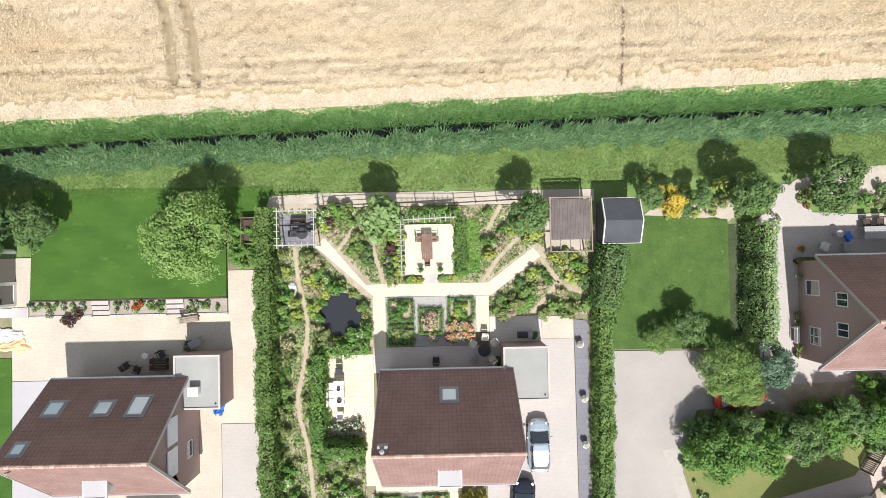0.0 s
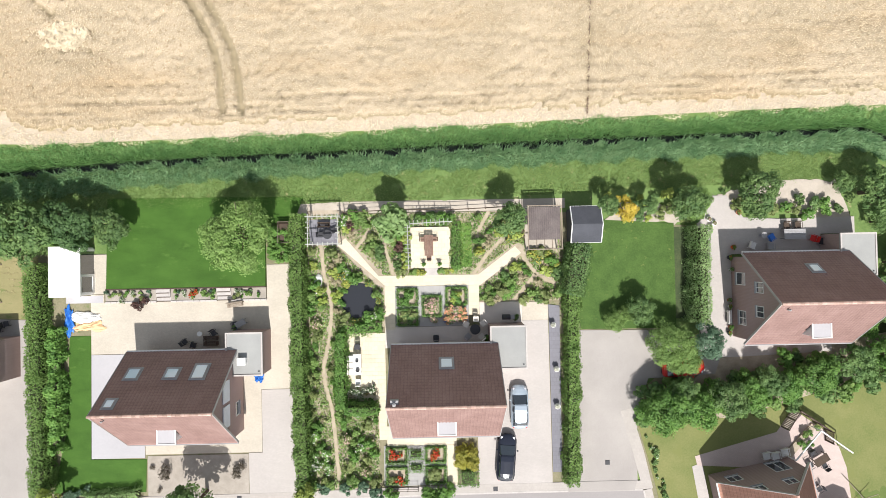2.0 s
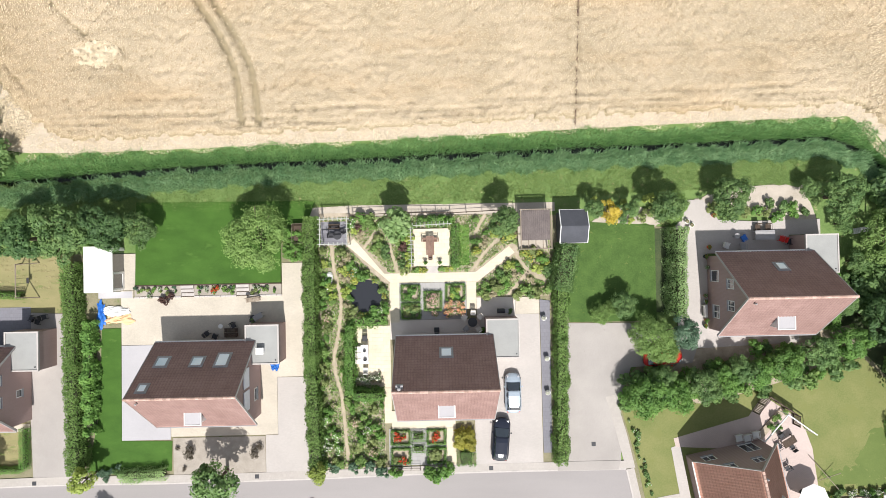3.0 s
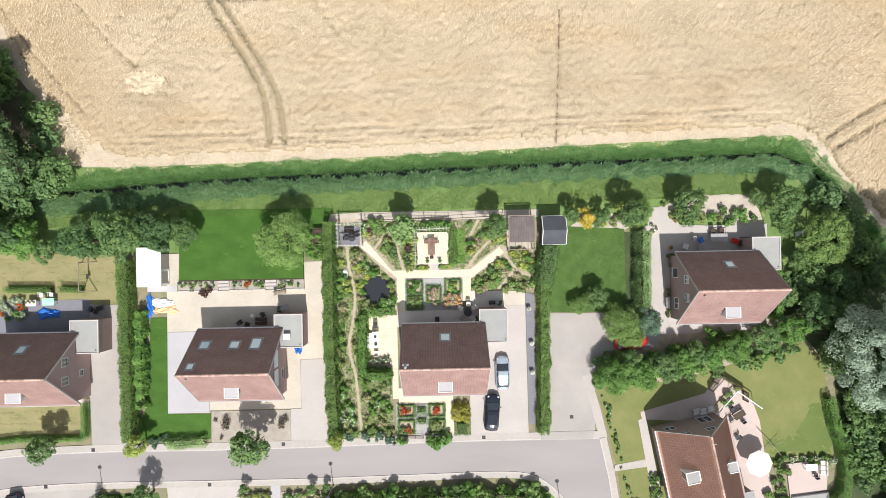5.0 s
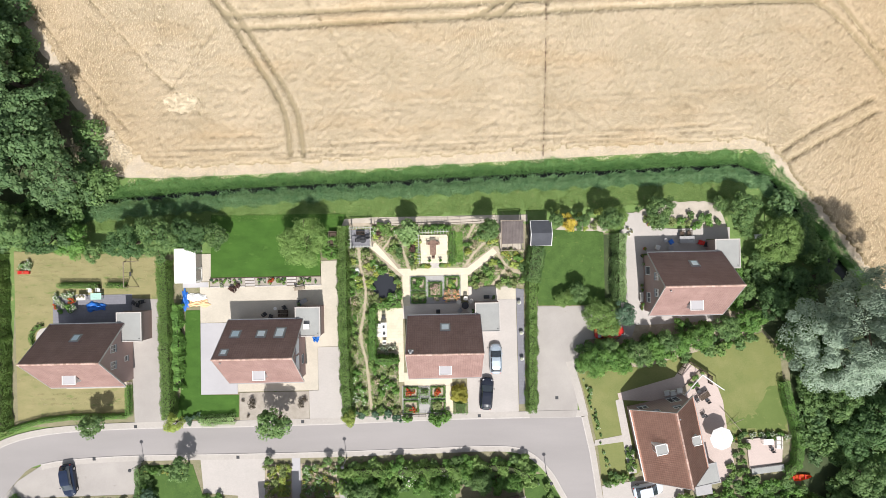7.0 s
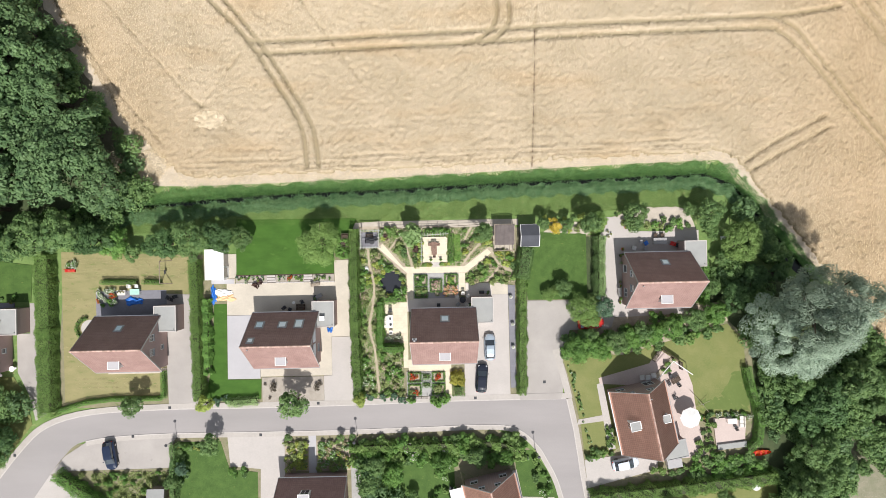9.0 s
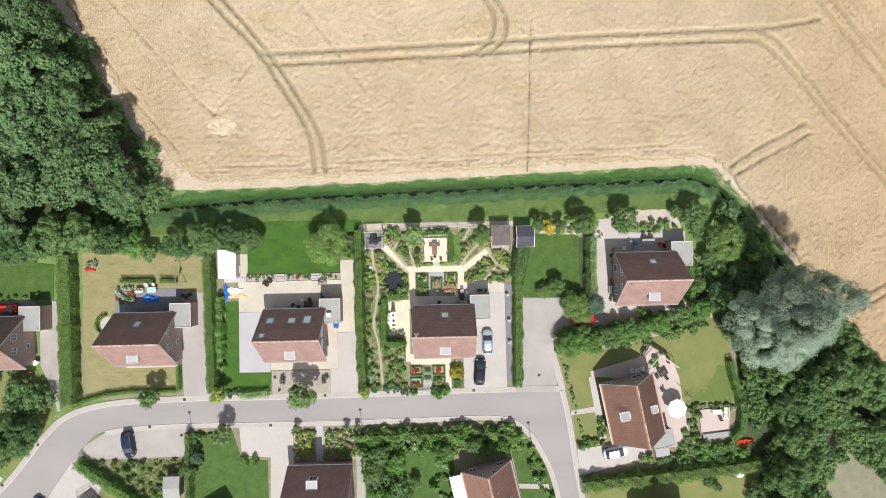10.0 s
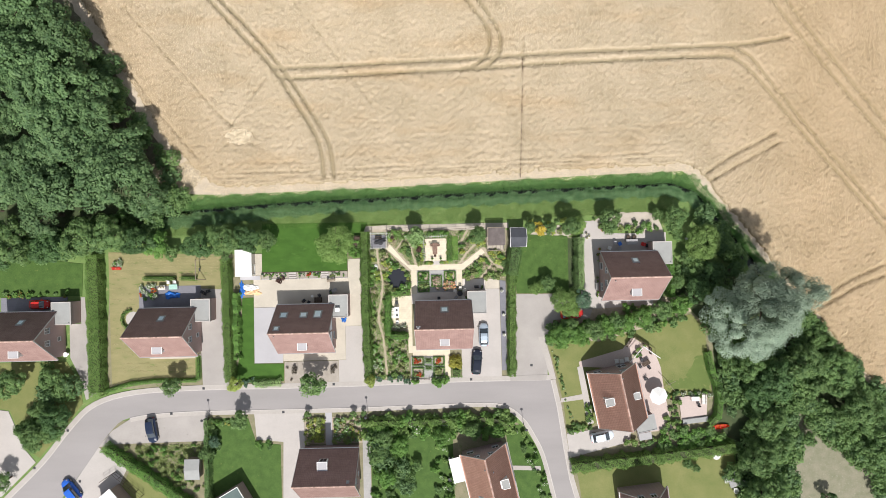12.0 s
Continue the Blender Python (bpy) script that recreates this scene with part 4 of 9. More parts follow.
def pantiles(name, length, run, rise, mat, tile=0.30, gauge=0.34, deep=1.0):
    """One roof slope of wavy tiles in overlapping rows, from the eaves (y = -run, z = 0) up to the ridge (y = 0, z = rise)."""
    slope = math.hypot(run, rise)
    cols, rows = round(length / tile), round(slope / gauge)
    u = np.linspace(-length / 2, length / 2, cols * 4 + 1)
    wave = np.tile([0.0, 0.022, 0.034, 0.014], cols + 1)[:len(u)] * deep
    rng = np.random.default_rng(3)
    V = []
    for r in range(rows):
        jit = rng.normal(size=cols + 1).repeat(4)[:len(u)] * 0.0015
        for s, lift in ((r / rows, 0.007), ((r + 1) / rows, 0.0)):
            h = wave + lift + jit
            y = -run + run * s - h * rise / slope
            z = rise * s + h * run / slope
            V.append(np.c_[u, y, z])
    V = np.concatenate(V)
    return mesh_of(name, V, grid_faces(len(u), rows * 2), mat)


TILES = {}


def upright(x):
    """Lays a drawing (y, z) into the plane x, thickness along +x."""
    return Matrix(((0, 0, 1, x), (1, 0, 0, 0), (0, 1, 0, 0), (0, 0, 0, 1)))


def window(parent, y0, y1, z0, z1, x, out, panes=2, blind=False, sill=True):
    """A white window frame with panes in an opening of a gable; out is the side that faces out."""
    bm = bm_new()
    w = 0.07
    xa, xb = sorted((x + out * 0.02, x - out * 0.08))
    for a, b, c, d in ((y0, y1, z0, z0 + w), (y0, y1, z1 - w, z1), (y0, y0 + w, z0 + w, z1 - w), (y1 - w, y1, z0 + w, z1 - w)):
        box(bm, xa, a, c, xb, b, d, 0.006)
    for k in range(1, panes):
        m = y0 + (y1 - y0) * k / panes
        box(bm, xa, m - w / 2, z0 + w, xb, m + w / 2, z1 - w, 0.006)
    f = part("window", bm, M_WHITE, parent, "white-framed window" + (" with its white blind down" if blind else ""))
    step = (y1 - y0 - w) / panes
    for k in range(panes):
        a = y0 + w / 2 + step * k
        part("pane", one_box(x - out * 0.05 - 0.006, a + w / 2, z0 + w, x - out * 0.05 + 0.006, a + step - w / 2, z1 - w, bevel=0), M_GLASS, f)
    if blind:
        part("blind", one_box(min(x + out * 0.03, x + out * 0.12), y0 - 0.05, z0 - 0.05, max(x + out * 0.03, x + out * 0.12), y1 + 0.05, z1 + 0.05, bevel=0.01), M_BLIND, f, "lowered white outside blind")
    if sill:
        part("sill", one_box(min(x, x + out * 0.12), y0 - 0.05, z0 - 0.06, max(x, x + out * 0.12), y1 + 0.05, z0 - 0.005), M_GREYTRIM, f)


def roof_window(parent, x, s, wide, high, side, run, rise, eave, label="roof window with a grey frame"):
    """A skylight lying in a slope; s: how far up the slope its middle lies, 0 to 1; side -1 the slope towards -y."""
    slope = math.hypot(run, rise)
    a = math.atan2(rise, run)
    m = Matrix.Translation((x, side * run * (1 - s), eave + rise * s)) @ Matrix.Rotation(0 if side < 0 else math.pi, 4, "Z") @ Matrix.Rotation(a, 4, "X")
    bm = bm_new()
    w = 0.11
    for x0, y0, x1, y1 in ((-wide / 2, -high / 2, wide / 2, -high / 2 + w), (-wide / 2, high / 2 - w, wide / 2, high / 2), (-wide / 2, -high / 2 + w, -wide / 2 + w, high / 2 - w), (wide / 2 - w, -high / 2 + w, wide / 2, high / 2 - w)):
        box(bm, x0, y0, -0.05, x1, y1, 0.15, 0.012, m)
    box(bm, -wide / 2 - 0.12, -high / 2 - 0.16, 0.0, wide / 2 + 0.12, high / 2 + 0.10, 0.075, 0.01, m)
    f = part("roof_window", bm, M_GREYTRIM, parent, label)
    part("pane", one_box(-wide / 2 + w, -high / 2 + w, 0.09, wide / 2 - w, high / 2 - w, 0.115, bevel=0, m=m), M_SKYTINTGLASS, f)


def dormer(parent, x, wide, top, front, back, run, rise, eave, side=-1):
    """A small flat-roofed dormer: cheeks, a pale roof with a raised edge, and its window in front. front, back: distance from the ridge."""
    r = Matrix.Translation((x, 0, 0)) @ Matrix.Rotation(0 if side < 0 else math.pi, 4, "Z")
    low = eave + rise * (run - front) / run - 0.05
    body = part("dormer", one_box(-wide / 2, -front, low, wide / 2, -back + 0.3, top - 0.13, bevel=0.01, m=r), M_WHITE, parent, "white flat-roofed dormer")
    part("dormer_roof", one_box(-wide / 2 - 0.1, -front - 0.14, top - 0.12, wide / 2 + 0.1, -back + 0.05, top, bevel=0.02, m=r), M_LILAC if run == HALF_D else M_FELT, body, "grey flat dormer roof")
    bm = bm_new()
    for a in (-1, 1):
        box(bm, a * (wide / 2 + 0.09) - 0.05, -front - 0.16, top - 0.10, a * (wide / 2 + 0.09) + 0.05, -back + 0.02, top + 0.05, 0.01, r)
    box(bm, -wide / 2 - 0.04, -front - 0.16, top - 0.10, wide / 2 + 0.04, -front - 0.08, top + 0.05, 0.01, r)
    part("roof_edge", bm, M_WHITE, body)
    w = part("window", one_box(-wide / 2 + 0.12, -front - 0.03, low + 0.18, wide / 2 - 0.12, -front + 0.05, top - 0.2, bevel=0.01, m=r), M_WHITE, body)
    for k in (0, 1):
        a = -wide / 2 + 0.2 + k * (wide / 2 - 0.17)
        part("pane", one_box(a, -front - 0.045, low + 0.27, a + wide / 2 - 0.23, -front - 0.02, top - 0.28, bevel=0, m=r), M_GLASS, w)


def house(x, y, label, length=2 * HALF_W, tiles=None, turn=0.0, west=(), east=(), north=(), dormers=(), vents=(), run=HALF_D, eave=EAVE, ridge=RIDGE):
    """A brick house with a steep tiled roof, its ridge along x. west, east: (y0, y1, z0, z1, panes, blind) of gable windows;
    north: (x, s, wide, high) of roof windows; dormers: (x, wide, top, front, back, side)."""
    tiles = tiles or M_TILE
    h = thing("house", pose(x, y, 0, 0, 0, turn), label, "house")
    hx, hy, rise = length / 2 - 0.43, run - 0.39, ridge - eave
    for sx, wins in ((-1, west), (1, east)):
        at_wall = ridge - rise * (hy / run)
        out = [(-hy, 0.0), (hy, 0.0), (hy, at_wall - 0.2), (0, ridge - 0.2), (-hy, at_wall - 0.2)]
        bm = slab(bm_new(), out, 0.0, 0.3, [rect(w[0], w[2], w[1], w[3]) for w in wins])
        bmesh.ops.transform(bm, matrix=upright(hx - 0.3 if sx > 0 else -hx), verts=bm.verts)
        g = part("gable_wall", bm, M_BRICK, h, "mauve brick gable wall")
        for y0, y1, z0, z1, panes, blind in wins:
            window(g, y0, y1, z0, z1, sx * hx, sx, panes, blind)
    for sy in (-1, 1):
        part("side_wall", one_box(-hx + 0.303, min(sy * hy, sy * (hy - 0.3)), 0, hx - 0.303, max(sy * hy, sy * (hy - 0.3)), at_wall - 0.2, bevel=0.01), M_BRICK, h)
    key = (round(length, 2), run, rise, tiles.name)
    if key not in TILES:
        TILES[key] = pantiles("roof_tiles", length, run, rise, tiles, deep=0.45 if tiles is M_REDTILE else 1.0)
    a = math.atan2(rise, run)
    slope = math.hypot(run, rise)
    for sy in (-1, 1):
        m = pose(0, 0, eave, 0, 0, 0 if sy < 0 else 180)
        deck = m @ Matrix.Translation((0, -run, 0)) @ Matrix.Rotation(a, 4, "X")
        roof = part("roof_slope", one_box(-length / 2 + 0.03, 0.02, -0.2, length / 2 - 0.03, slope - 0.1, -0.05, bevel=0, m=deck), M_DARKWOOD, h, "steep roof slope with clay pantiles")
        t = under(new("roof_tiles", TILES[key]), roof)
        t.matrix_basis = m
        tagged(t, "rows of overlapping clay pantiles", kind="stuff")
        bm = bm_new()
        bar(bm, m @ Vector((-length / 2 + 0.02, -run - 0.07, -0.04)), m @ Vector((length / 2 - 0.02, -run - 0.07, -0.04)), 0.075, None, 8)
        part("gutter", bm, M_WHITE if sy > 0 else M_GREYTRIM, roof, "pale gutter along the eaves")
        for sx in (-1, 1):
            b = one_box(sx * length / 2 - 0.03, -0.02, -0.15, sx * length / 2 + 0.035, slope - 0.02, 0.065, bevel=0.01, m=deck)
            part("barge_board", b, M_VERGE, roof, "pale barge board along the verge")
    ridge_me = None
    n = int(length / 0.36)
    for k in range(n):
        xx = -length / 2 + (k + 0.5) * length / n
        if ridge_me is None:
            bm = bm_new()
            bar(bm, (-length / n * 0.52, 0, 0), (length / n * 0.52, 0, 0.012), 0.125, 0.145, 8)
            ob = part("ridge_tile", bm, M_RIDGE, h)
            ridge_me = ob.data
        else:
            ob = under(new("ridge_tile", ridge_me), h)
        ob.location = (xx, 0, ridge + 0.02)
    for q in north:
        roof_window(h, *q, 1, run, rise, eave)
    for q in dormers:
        dormer(h, q[0], q[1], q[2], q[3], q[4], run, rise, eave, q[5] if len(q) > 5 else -1)
    for vx, vy, big in vents:
        z = ridge - abs(vy) / run * rise
        bm = bm_new()
        bar(bm, (vx, vy, z - 0.1), (vx, vy, z + 0.45), 0.06 + 0.05 * big, None, 8)
        bar(bm, (vx, vy, z + 0.45), (vx, vy, z + 0.55), 0.11 + 0.06 * big, 0.05, 8)
        if big:
            box(bm, vx - 0.35, vy - 0.25, z - 0.35, vx + 0.35, vy + 0.3, z + 0.12, 0.03)
        part("flue", bm, M_GREYTRIM, h, "grey metal flue on the roof")
    return h


def garage(x, y, label, door=True, low=-3.75, high=0.0, left=-2.85):
    """A flat-roofed brick garage beside a house; x, y: its outer corner away from the street."""
    g = thing("garage", pose(x, y, 0), label, "garage")
    w, d = 3.3, 3.9
    out = [(-w, 0), (0, 0), (0, -d), (left, -d), (left, -1.72), (-w, -1.72)]
    inner = [(-w + 0.2, -0.2), (-0.2, -0.2), (-0.2, -d + 0.2), (left + 0.2, -d + 0.2), (left + 0.2, -1.92), (-w + 0.2, -1.92)]
    part("wall", slab(bm_new(), out, 0.0, 2.70, [inner]), M_BRICK, g, "mauve brick garage wall")
    big = [(-w - 0.06, 0.06), (0.06, 0.06), (0.06, -d - 0.06), (left, -d - 0.06), (left, -1.72), (-w - 0.06, -1.72)]
    part("roof", slab(bm_new(), big, 2.703, 2.84), M_FELT, g, "pale grey felt roof")
    rim = [(-w + 0.07, -0.07), (-0.07, -0.07), (-0.07, -d + 0.07), (left + 0.05, -d + 0.07), (left + 0.05, -1.8), (-w + 0.07, -1.8)]
    part("roof_edge", slab(bm_new(), [(a * 1.003, b * 1.003) for a, b in big], 2.78, 2.92, [rim]), M_KERB, g, "pale trim round the flat roof")
    if door:
        dm = part("garage_door", one_box(left + 0.3, -d - 0.02, 0.05, -0.3, -d + 0.1, 2.15, bevel=0.01), M_WHITE, g, "white garage door")
        for k in range(4):
            part("door_panel", one_box(left + 0.36, -d - 0.035, 0.12 + 0.5 * k, -0.36, -d - 0.018, 0.55 + 0.5 * k), M_WHITE, dm)
    bm = bm_new()
    bar(bm, (-0.3, -d + 0.35, 2.8), (-0.3, -d + 0.35, 2.90), 0.07, None, 8)
    part("roof_outlet", bm, M_DARK, g)
    return g


# gable windows: y from the ridge, heights
UPPER = [(-1.58, -0.52, 4.2, 5.4, 2, False), (0.62, 1.64, 4.2, 5.4, 2, False)]
W_MAIN = UPPER + [(-2.6, -1.2, 1.25, 2.5, 2, False), (1.2, 2.4, 0.9, 2.5, 1, False)]
E_LEFT = [(-2.3, -0.45, 3.95, 5.35, 2, True), (-0.05, 1.75, 3.95, 5.35, 2, True), (-2.05, -0.75, 1.3, 2.2, 1, False)]
E_FAR = UPPER + [(-1.1, -0.3, 1.4, 2.2, 1, False)]

house(-0.12, -11.55, "brick house with brown pantile roof, roof window and dormer", length=9.95, west=W_MAIN, east=UPPER,
      north=[(0.13, 0.335, 1.15, 1.2)], dormers=[(0.05, 1.4, 5.9, 3.05, 1.95)], vents=[(-4.3, 0.3, 1)])
house(-24.38, -11.66, "brick house with a brown pantile roof and four roof windows", west=UPPER, east=E_LEFT,
      north=[(-3.3, 0.38, 1.15, 1.25), (0.13, 0.385, 1.15, 1.2), (2.55, 0.365, 1.2, 1.7), (-3.85, 0.83, 0.85, 0.95)],
      dormers=[(-0.05, 1.4, 5.85, 3.15, 2.05)], vents=[(-4.1, -0.5, 0)])
house(-48.6, -11.75, "brick house with a brown pantile roof and white-framed gable windows", west=UPPER, east=E_FAR,
      north=[(-0.1, 0.38, 1.0, 1.2)], dormers=[(-0.55, 1.5, 5.85, 3.1, 1.95)])
house(-73.1, -11.9, "brick house with a brown pantile roof behind a bushy lawn", west=UPPER, east=E_FAR,
      north=[(0.35, 0.38, 0.95, 1.15)], dormers=[(-0.4, 1.5, 5.85, 3.1, 1.95)])
house(32.9, -3.65, "brick house with a brown pantile roof among trees", west=W_MAIN, east=UPPER,
      north=[(0.35, 0.36, 1.0, 1.15)], dormers=[(0.15, 1.5, 5.85, 3.2, 2.05)], vents=[(-4.2, -0.55, 0)])
house(-20.75, -37.1, "brick house with a dark brown pantile roof across the street", length=10.5, west=UPPER, east=E_FAR,
      dormers=[(-0.6, 1.5, 6.35, 3.1, 1.6, 1)], north=[(4.0, 0.9, 0.3, 0.3)])
house(7.25, -38.5, "brick house with a reddish pantile roof, its gable towards the street", length=10.0, tiles=M_REDTILE, turn=102.5, run=4.15, ridge=7.8,
      east=[(0.75, 1.75, 4.0, 5.0, 2, False), (-1.75, -0.75, 4.0, 5.0, 2, False), (1.7, 2.9, 1.3, 2.4, 2, False), (-2.9, -1.7, 1.3, 2.4, 2, False)],
      dormers=[(-0.6, 1.4, 6.0, 3.0, 1.9, -1)], north=[(-2.5, 0.5, 0.9, 1.1)], vents=[(3.2, 0.4, 0), (2.3, -0.9, 0)])
house(30.25, -24.75, "brick house with a red pantile roof beside a terrace", length=10.0, tiles=M_REDTILE, turn=101.0, run=4.4, ridge=7.7,
      east=[(0.9, 2.0, 4.0, 5.0, 2, False), (-2.0, -0.9, 4.0, 5.0, 2, False), (1.7, 3.0, 1.3, 2.4, 2, False), (-3.0, -1.4, 0.4, 2.4, 2, False)],
      dormers=[(0.2, 1.15, 6.2, 3.0, 1.7, 1), (0.1, 1.0, 5.6, 3.0, 2.1, -1)], vents=[(4.2, -0.2, 0)])
for gx0, gy0, gl in ((7.5, -5.75, "flat-roofed brick garage beside the paved drive"), (-17.0, -5.85, "flat-roofed brick garage with a chimney cowl beside it"),
                     (-41.25, -6.05, "flat-roofed brick garage at the end of a pale drive"), (-65.65, -6.05, "flat-roofed brick garage beside a tall hedge"),
                     (40.45, 2.25, "flat-roofed brick garage with pale roof felt")):
    garage(gx0, gy0, gl)

# ---- plots: lawns, drives, terraces ----
sheet("verge_earth", [(-61.6, -22.2), (18.3, -21.7), (17.6, -14.5), (22.4, -6.4), (24.9, 3.4), (14.9, 4.0), (12, 5.0), (-13.6, 4.4), (-33, 1.6), (-60, 2.2)], M_BARE, -0.02, "dry earth with sparse grass between the plots", "soil", 0.1)
sheet("verge_earth", [(-60, -28), (-43, -27), (8, -27), (13, -30.2), (19.2, -46), (-62, -46), (-64, -33)], M_BARE, -0.02, "dry earth with sparse grass between the plots", "soil", 0.1)
sheet("verge_earth", [(18.2, -13.7), (22, -10), (40.5, -7.6), (47, -12), (49.5, -16), (50, -36), (53, -50), (25, -50), (22.5, -40)], M_BARE, -0.026, "dry earth under the corner plot's lawn", "soil", 0.1)
# the garden plot in the middle
sheet("garden_bed", rect(-13.3, -21.6, -9.65, 5.6) , M_SOIL, 0.01, "dry brown planted soil beside the hedge", "soil")
sheet("garden_bed", rect(-9.63, -5.9, -4.9, 5.2), M_SOIL, 0.012, "brown planted soil round the pond", "soil")
sheet("garden_bed", rect(-4.88, -1.2, 11.4, 5.2), M_SOIL, 0.014, "brown planted soil behind the terrace", "soil")
sheet("garden_bed", rect(3.4, -3.65, 11.4, -1.22), M_SOIL, 0.011, "brown planted soil beside the path", "soil")
sheet("garden_bed", rect(-9.63, -21.6, -6.6, -13.2), M_SOIL, 0.013, "brown planted soil of the front garden", "soil")
sheet("sand_strip", [(-14.5, 5.2), (-10, 5.25), (7.5, 5.25), (12, 5.4), (12, 6.35), (-10, 6.4), (-14.5, 6.2)], M_SAND, 0.006, "pale sandy strip along the garden fence", "sand")
sheet("path", [(-10.4, 2.2), (-9.6, 2.85), (-6.4, -0.95), (3.35, -0.98), (7.0, 1.75), (7.6, 1.05), (3.55, -2.0), (-5.75, -1.95), (-6.9, -0.9)], M_CREAM, 0.05, "bright cream slab garden path", "path")
sheet("path", rect(-5.85, -6.2, -4.85, -1.96), M_CREAM, 0.048, "cream slab path beside the box beds", "path")
sheet("path", rect(2.36, -4.9, 3.38, -2.02), M_CREAM, 0.048, "cream slab path beside the box beds", "path")
sheet("terrace", rect(-3.2, -0.25, 0.7, 3.75), M_CREAMBED, 0.28, "raised cream slab terrace with a table", "terrace", 0.4)
sheet("patio", rect(-13.1, 2.2, -10.35, 4.7), M_DARKBED, 0.028, "grey slab patio under a pergola", "patio")
sheet("parterre_floor", rect(-4.83, -5.95, 2.34, -2.0), M_GREYSLAB, 0.04, "grey slab floor between box beds", "paving")
sheet("patio", rect(-5.87, -8.0, 4.3, -5.98), M_BEIGE, 0.042, "beige clinker patio behind the house", "patio")
sheet("patio", [(3.4, -5.97), (3.4, -3.7), (7.55, -3.7), (7.55, -5.74), (4.28, -5.74), (4.28, -5.97)], M_BEIGE, 0.043, "beige clinker paving beside the garage", "patio")
sheet("patio", rect(7.57, -5.55, 10.1, -3.75), M_CREAMDRIVE, 0.046, "cream clinker paving beside the garage", "patio")
sheet("terrace", rect(-9.6, -13.1, -5.88, -6.5), M_CREAMBED, 0.03, "cream slab terrace with garden seats", "terrace")
sheet("drive", [(4.7, -9.7), (7.56, -9.7), (7.56, -5.57), (10.1, -5.57), (10.2, -21.9), (3.0, -21.9), (3.0, -16.0), (4.7, -16.0)], M_PAVE, 0.044, "pale clinker drive beside the house", "drive")
sheet("gravel_strip", [(10.15, -4.05), (11.25, -4.2), (11.15, -20.4), (10.25, -20.4)], M_DARKSLAB, 0.052, "dark slab strip with flower pots beside the hedge", "paving")
sheet("path", [(-6.6, -16.9), (-5.87, -16.9), (-5.87, -13.12), (-6.6, -13.12)], M_CREAM, 0.041, "cream slab path beside the house", "path")
sheet("path", rect(-5.86, -17.5, 0.9, -15.6), M_CREAM, 0.049, "cream slab path along the house front", "path")
sheet("path", rect(-0.05, -21.5, 0.95, -17.52), M_CREAM, 0.047, "cream slab front path", "path")
sheet("parterre_floor", rect(-6.2, -21.4, -0.1, -17.52), M_GREYSLAB, 0.04, "grey slab floor of the front garden", "paving")
sheet("pond", [(-8.4 + (1.75 + 0.2 * math.sin(a * 1.1 + 1)) * math.cos(a * 0.2618), -3.25 + (1.85 + 0.16 * math.sin(a * 0.9)) * math.sin(a * 0.2618)) for a in range(24)], M_POND, 0.03, "dark round garden pond", "pond", 0.2)
for k, nm in enumerate(("low", "mid", "top")):
    sheet("garden_step", rect(-1.85, -0.98 + 0.24 * k, -0.6, -0.74 + 0.24 * k + 0.0 if k < 2 else -0.252), M_KERB, 0.12 + 0.08 * k, "cream stone step up to the terrace", "step", 0.3)
for line in ([(-12.0, 2.1), (-11.7, -0.7), (-11.0, -3.8), (-11.3, -7.0), (-11.9, -9.6), (-11.8, -11.4), (-11.2, -13.6), (-10.9, -16.5), (-10.6, -20.5)],
             [(-6.0, 2.9), (-5.5, 1.0), (-4.95, -0.9)], [(-7.3, 3.4), (-8.6, 1.75)], [(4.5, 5.2), (3.45, 3.3)], [(5.6, 2.3), (4.2, 0.9), (2.9, -0.9)],
             [(7.6, 0.9), (9.0, -1.0), (10.8, -2.0)], [(9.0, -1.0), (6.9, -3.4)], [(-10.9, -14.5), (-8.8, -14.2), (-6.7, -13.5)], [(-8.6, -14.3), (-8.8, -19.5)]):
    strip("footpath", curve_line(line, 4), 0.27, M_TRODDEN, 0.035, "narrow sandy footpath between plants", "path")
# left plot: raised lawn, clinker yard, pads
sheet("lawn", [(-32.7, -1.65), (-17.35, -1.65), (-17.35, 4.4), (-14.6, 4.5), (-13.6, 7.0), (-32.7, 7.15)], M_LAWN, 0.42, "smooth dark green raised lawn", "lawn", 0.6)
for v in bpy.data.objects["lawn"].data.vertices:      # the lawn falls gently to the strip behind
    v.co.z -= 0.42 * max(0.0, v.co.y + 1.65) / 8.8
sheet("yard", [(-33.1, -3.0), (-17.3, -3.0), (-17.3, 0.4), (-14.85, 0.4), (-14.75, -11.7), (-18.0, -11.7), (-18.0, -17.8), (-29.3, -17.8), (-29.3, -8.0), (-34.4, -8.0), (-34.4, -2.2), (-33.1, -2.2)], M_CREAMDRIVE, 0.044, "cream clinker yard round the house", "yard")
sheet("drive", [(-17.97, -11.75), (-14.6, -11.75), (-14.0, -21.95), (-19.3, -21.95), (-19.3, -17.85), (-17.97, -17.85)], M_PAVE, 0.046, "pale clinker drive down to the street", "drive")
sheet("concrete_pad", [(-34.4, -8.05), (-29.35, -8.05), (-29.35, -18.1), (-34.5, -18.1)], M_LILAC, 0.05, "smooth grey concrete pad beside the house", "paving")
sheet("lawn", [(-36.5, -6.2), (-34.45, -6.2), (-34.55, -18.15), (-29.2, -18.25), (-29.3, -21.4), (-38.2, -21.4), (-36.8, -15)], M_LAWN, 0.03, "narrow green lawn round the concrete pad", "lawn")
sheet("gravel_bed", rect(-29.1, -21.9, -19.35, -17.95), M_FRONTBED, 0.025, "bare greyish front bed with small shrubs", "soil")
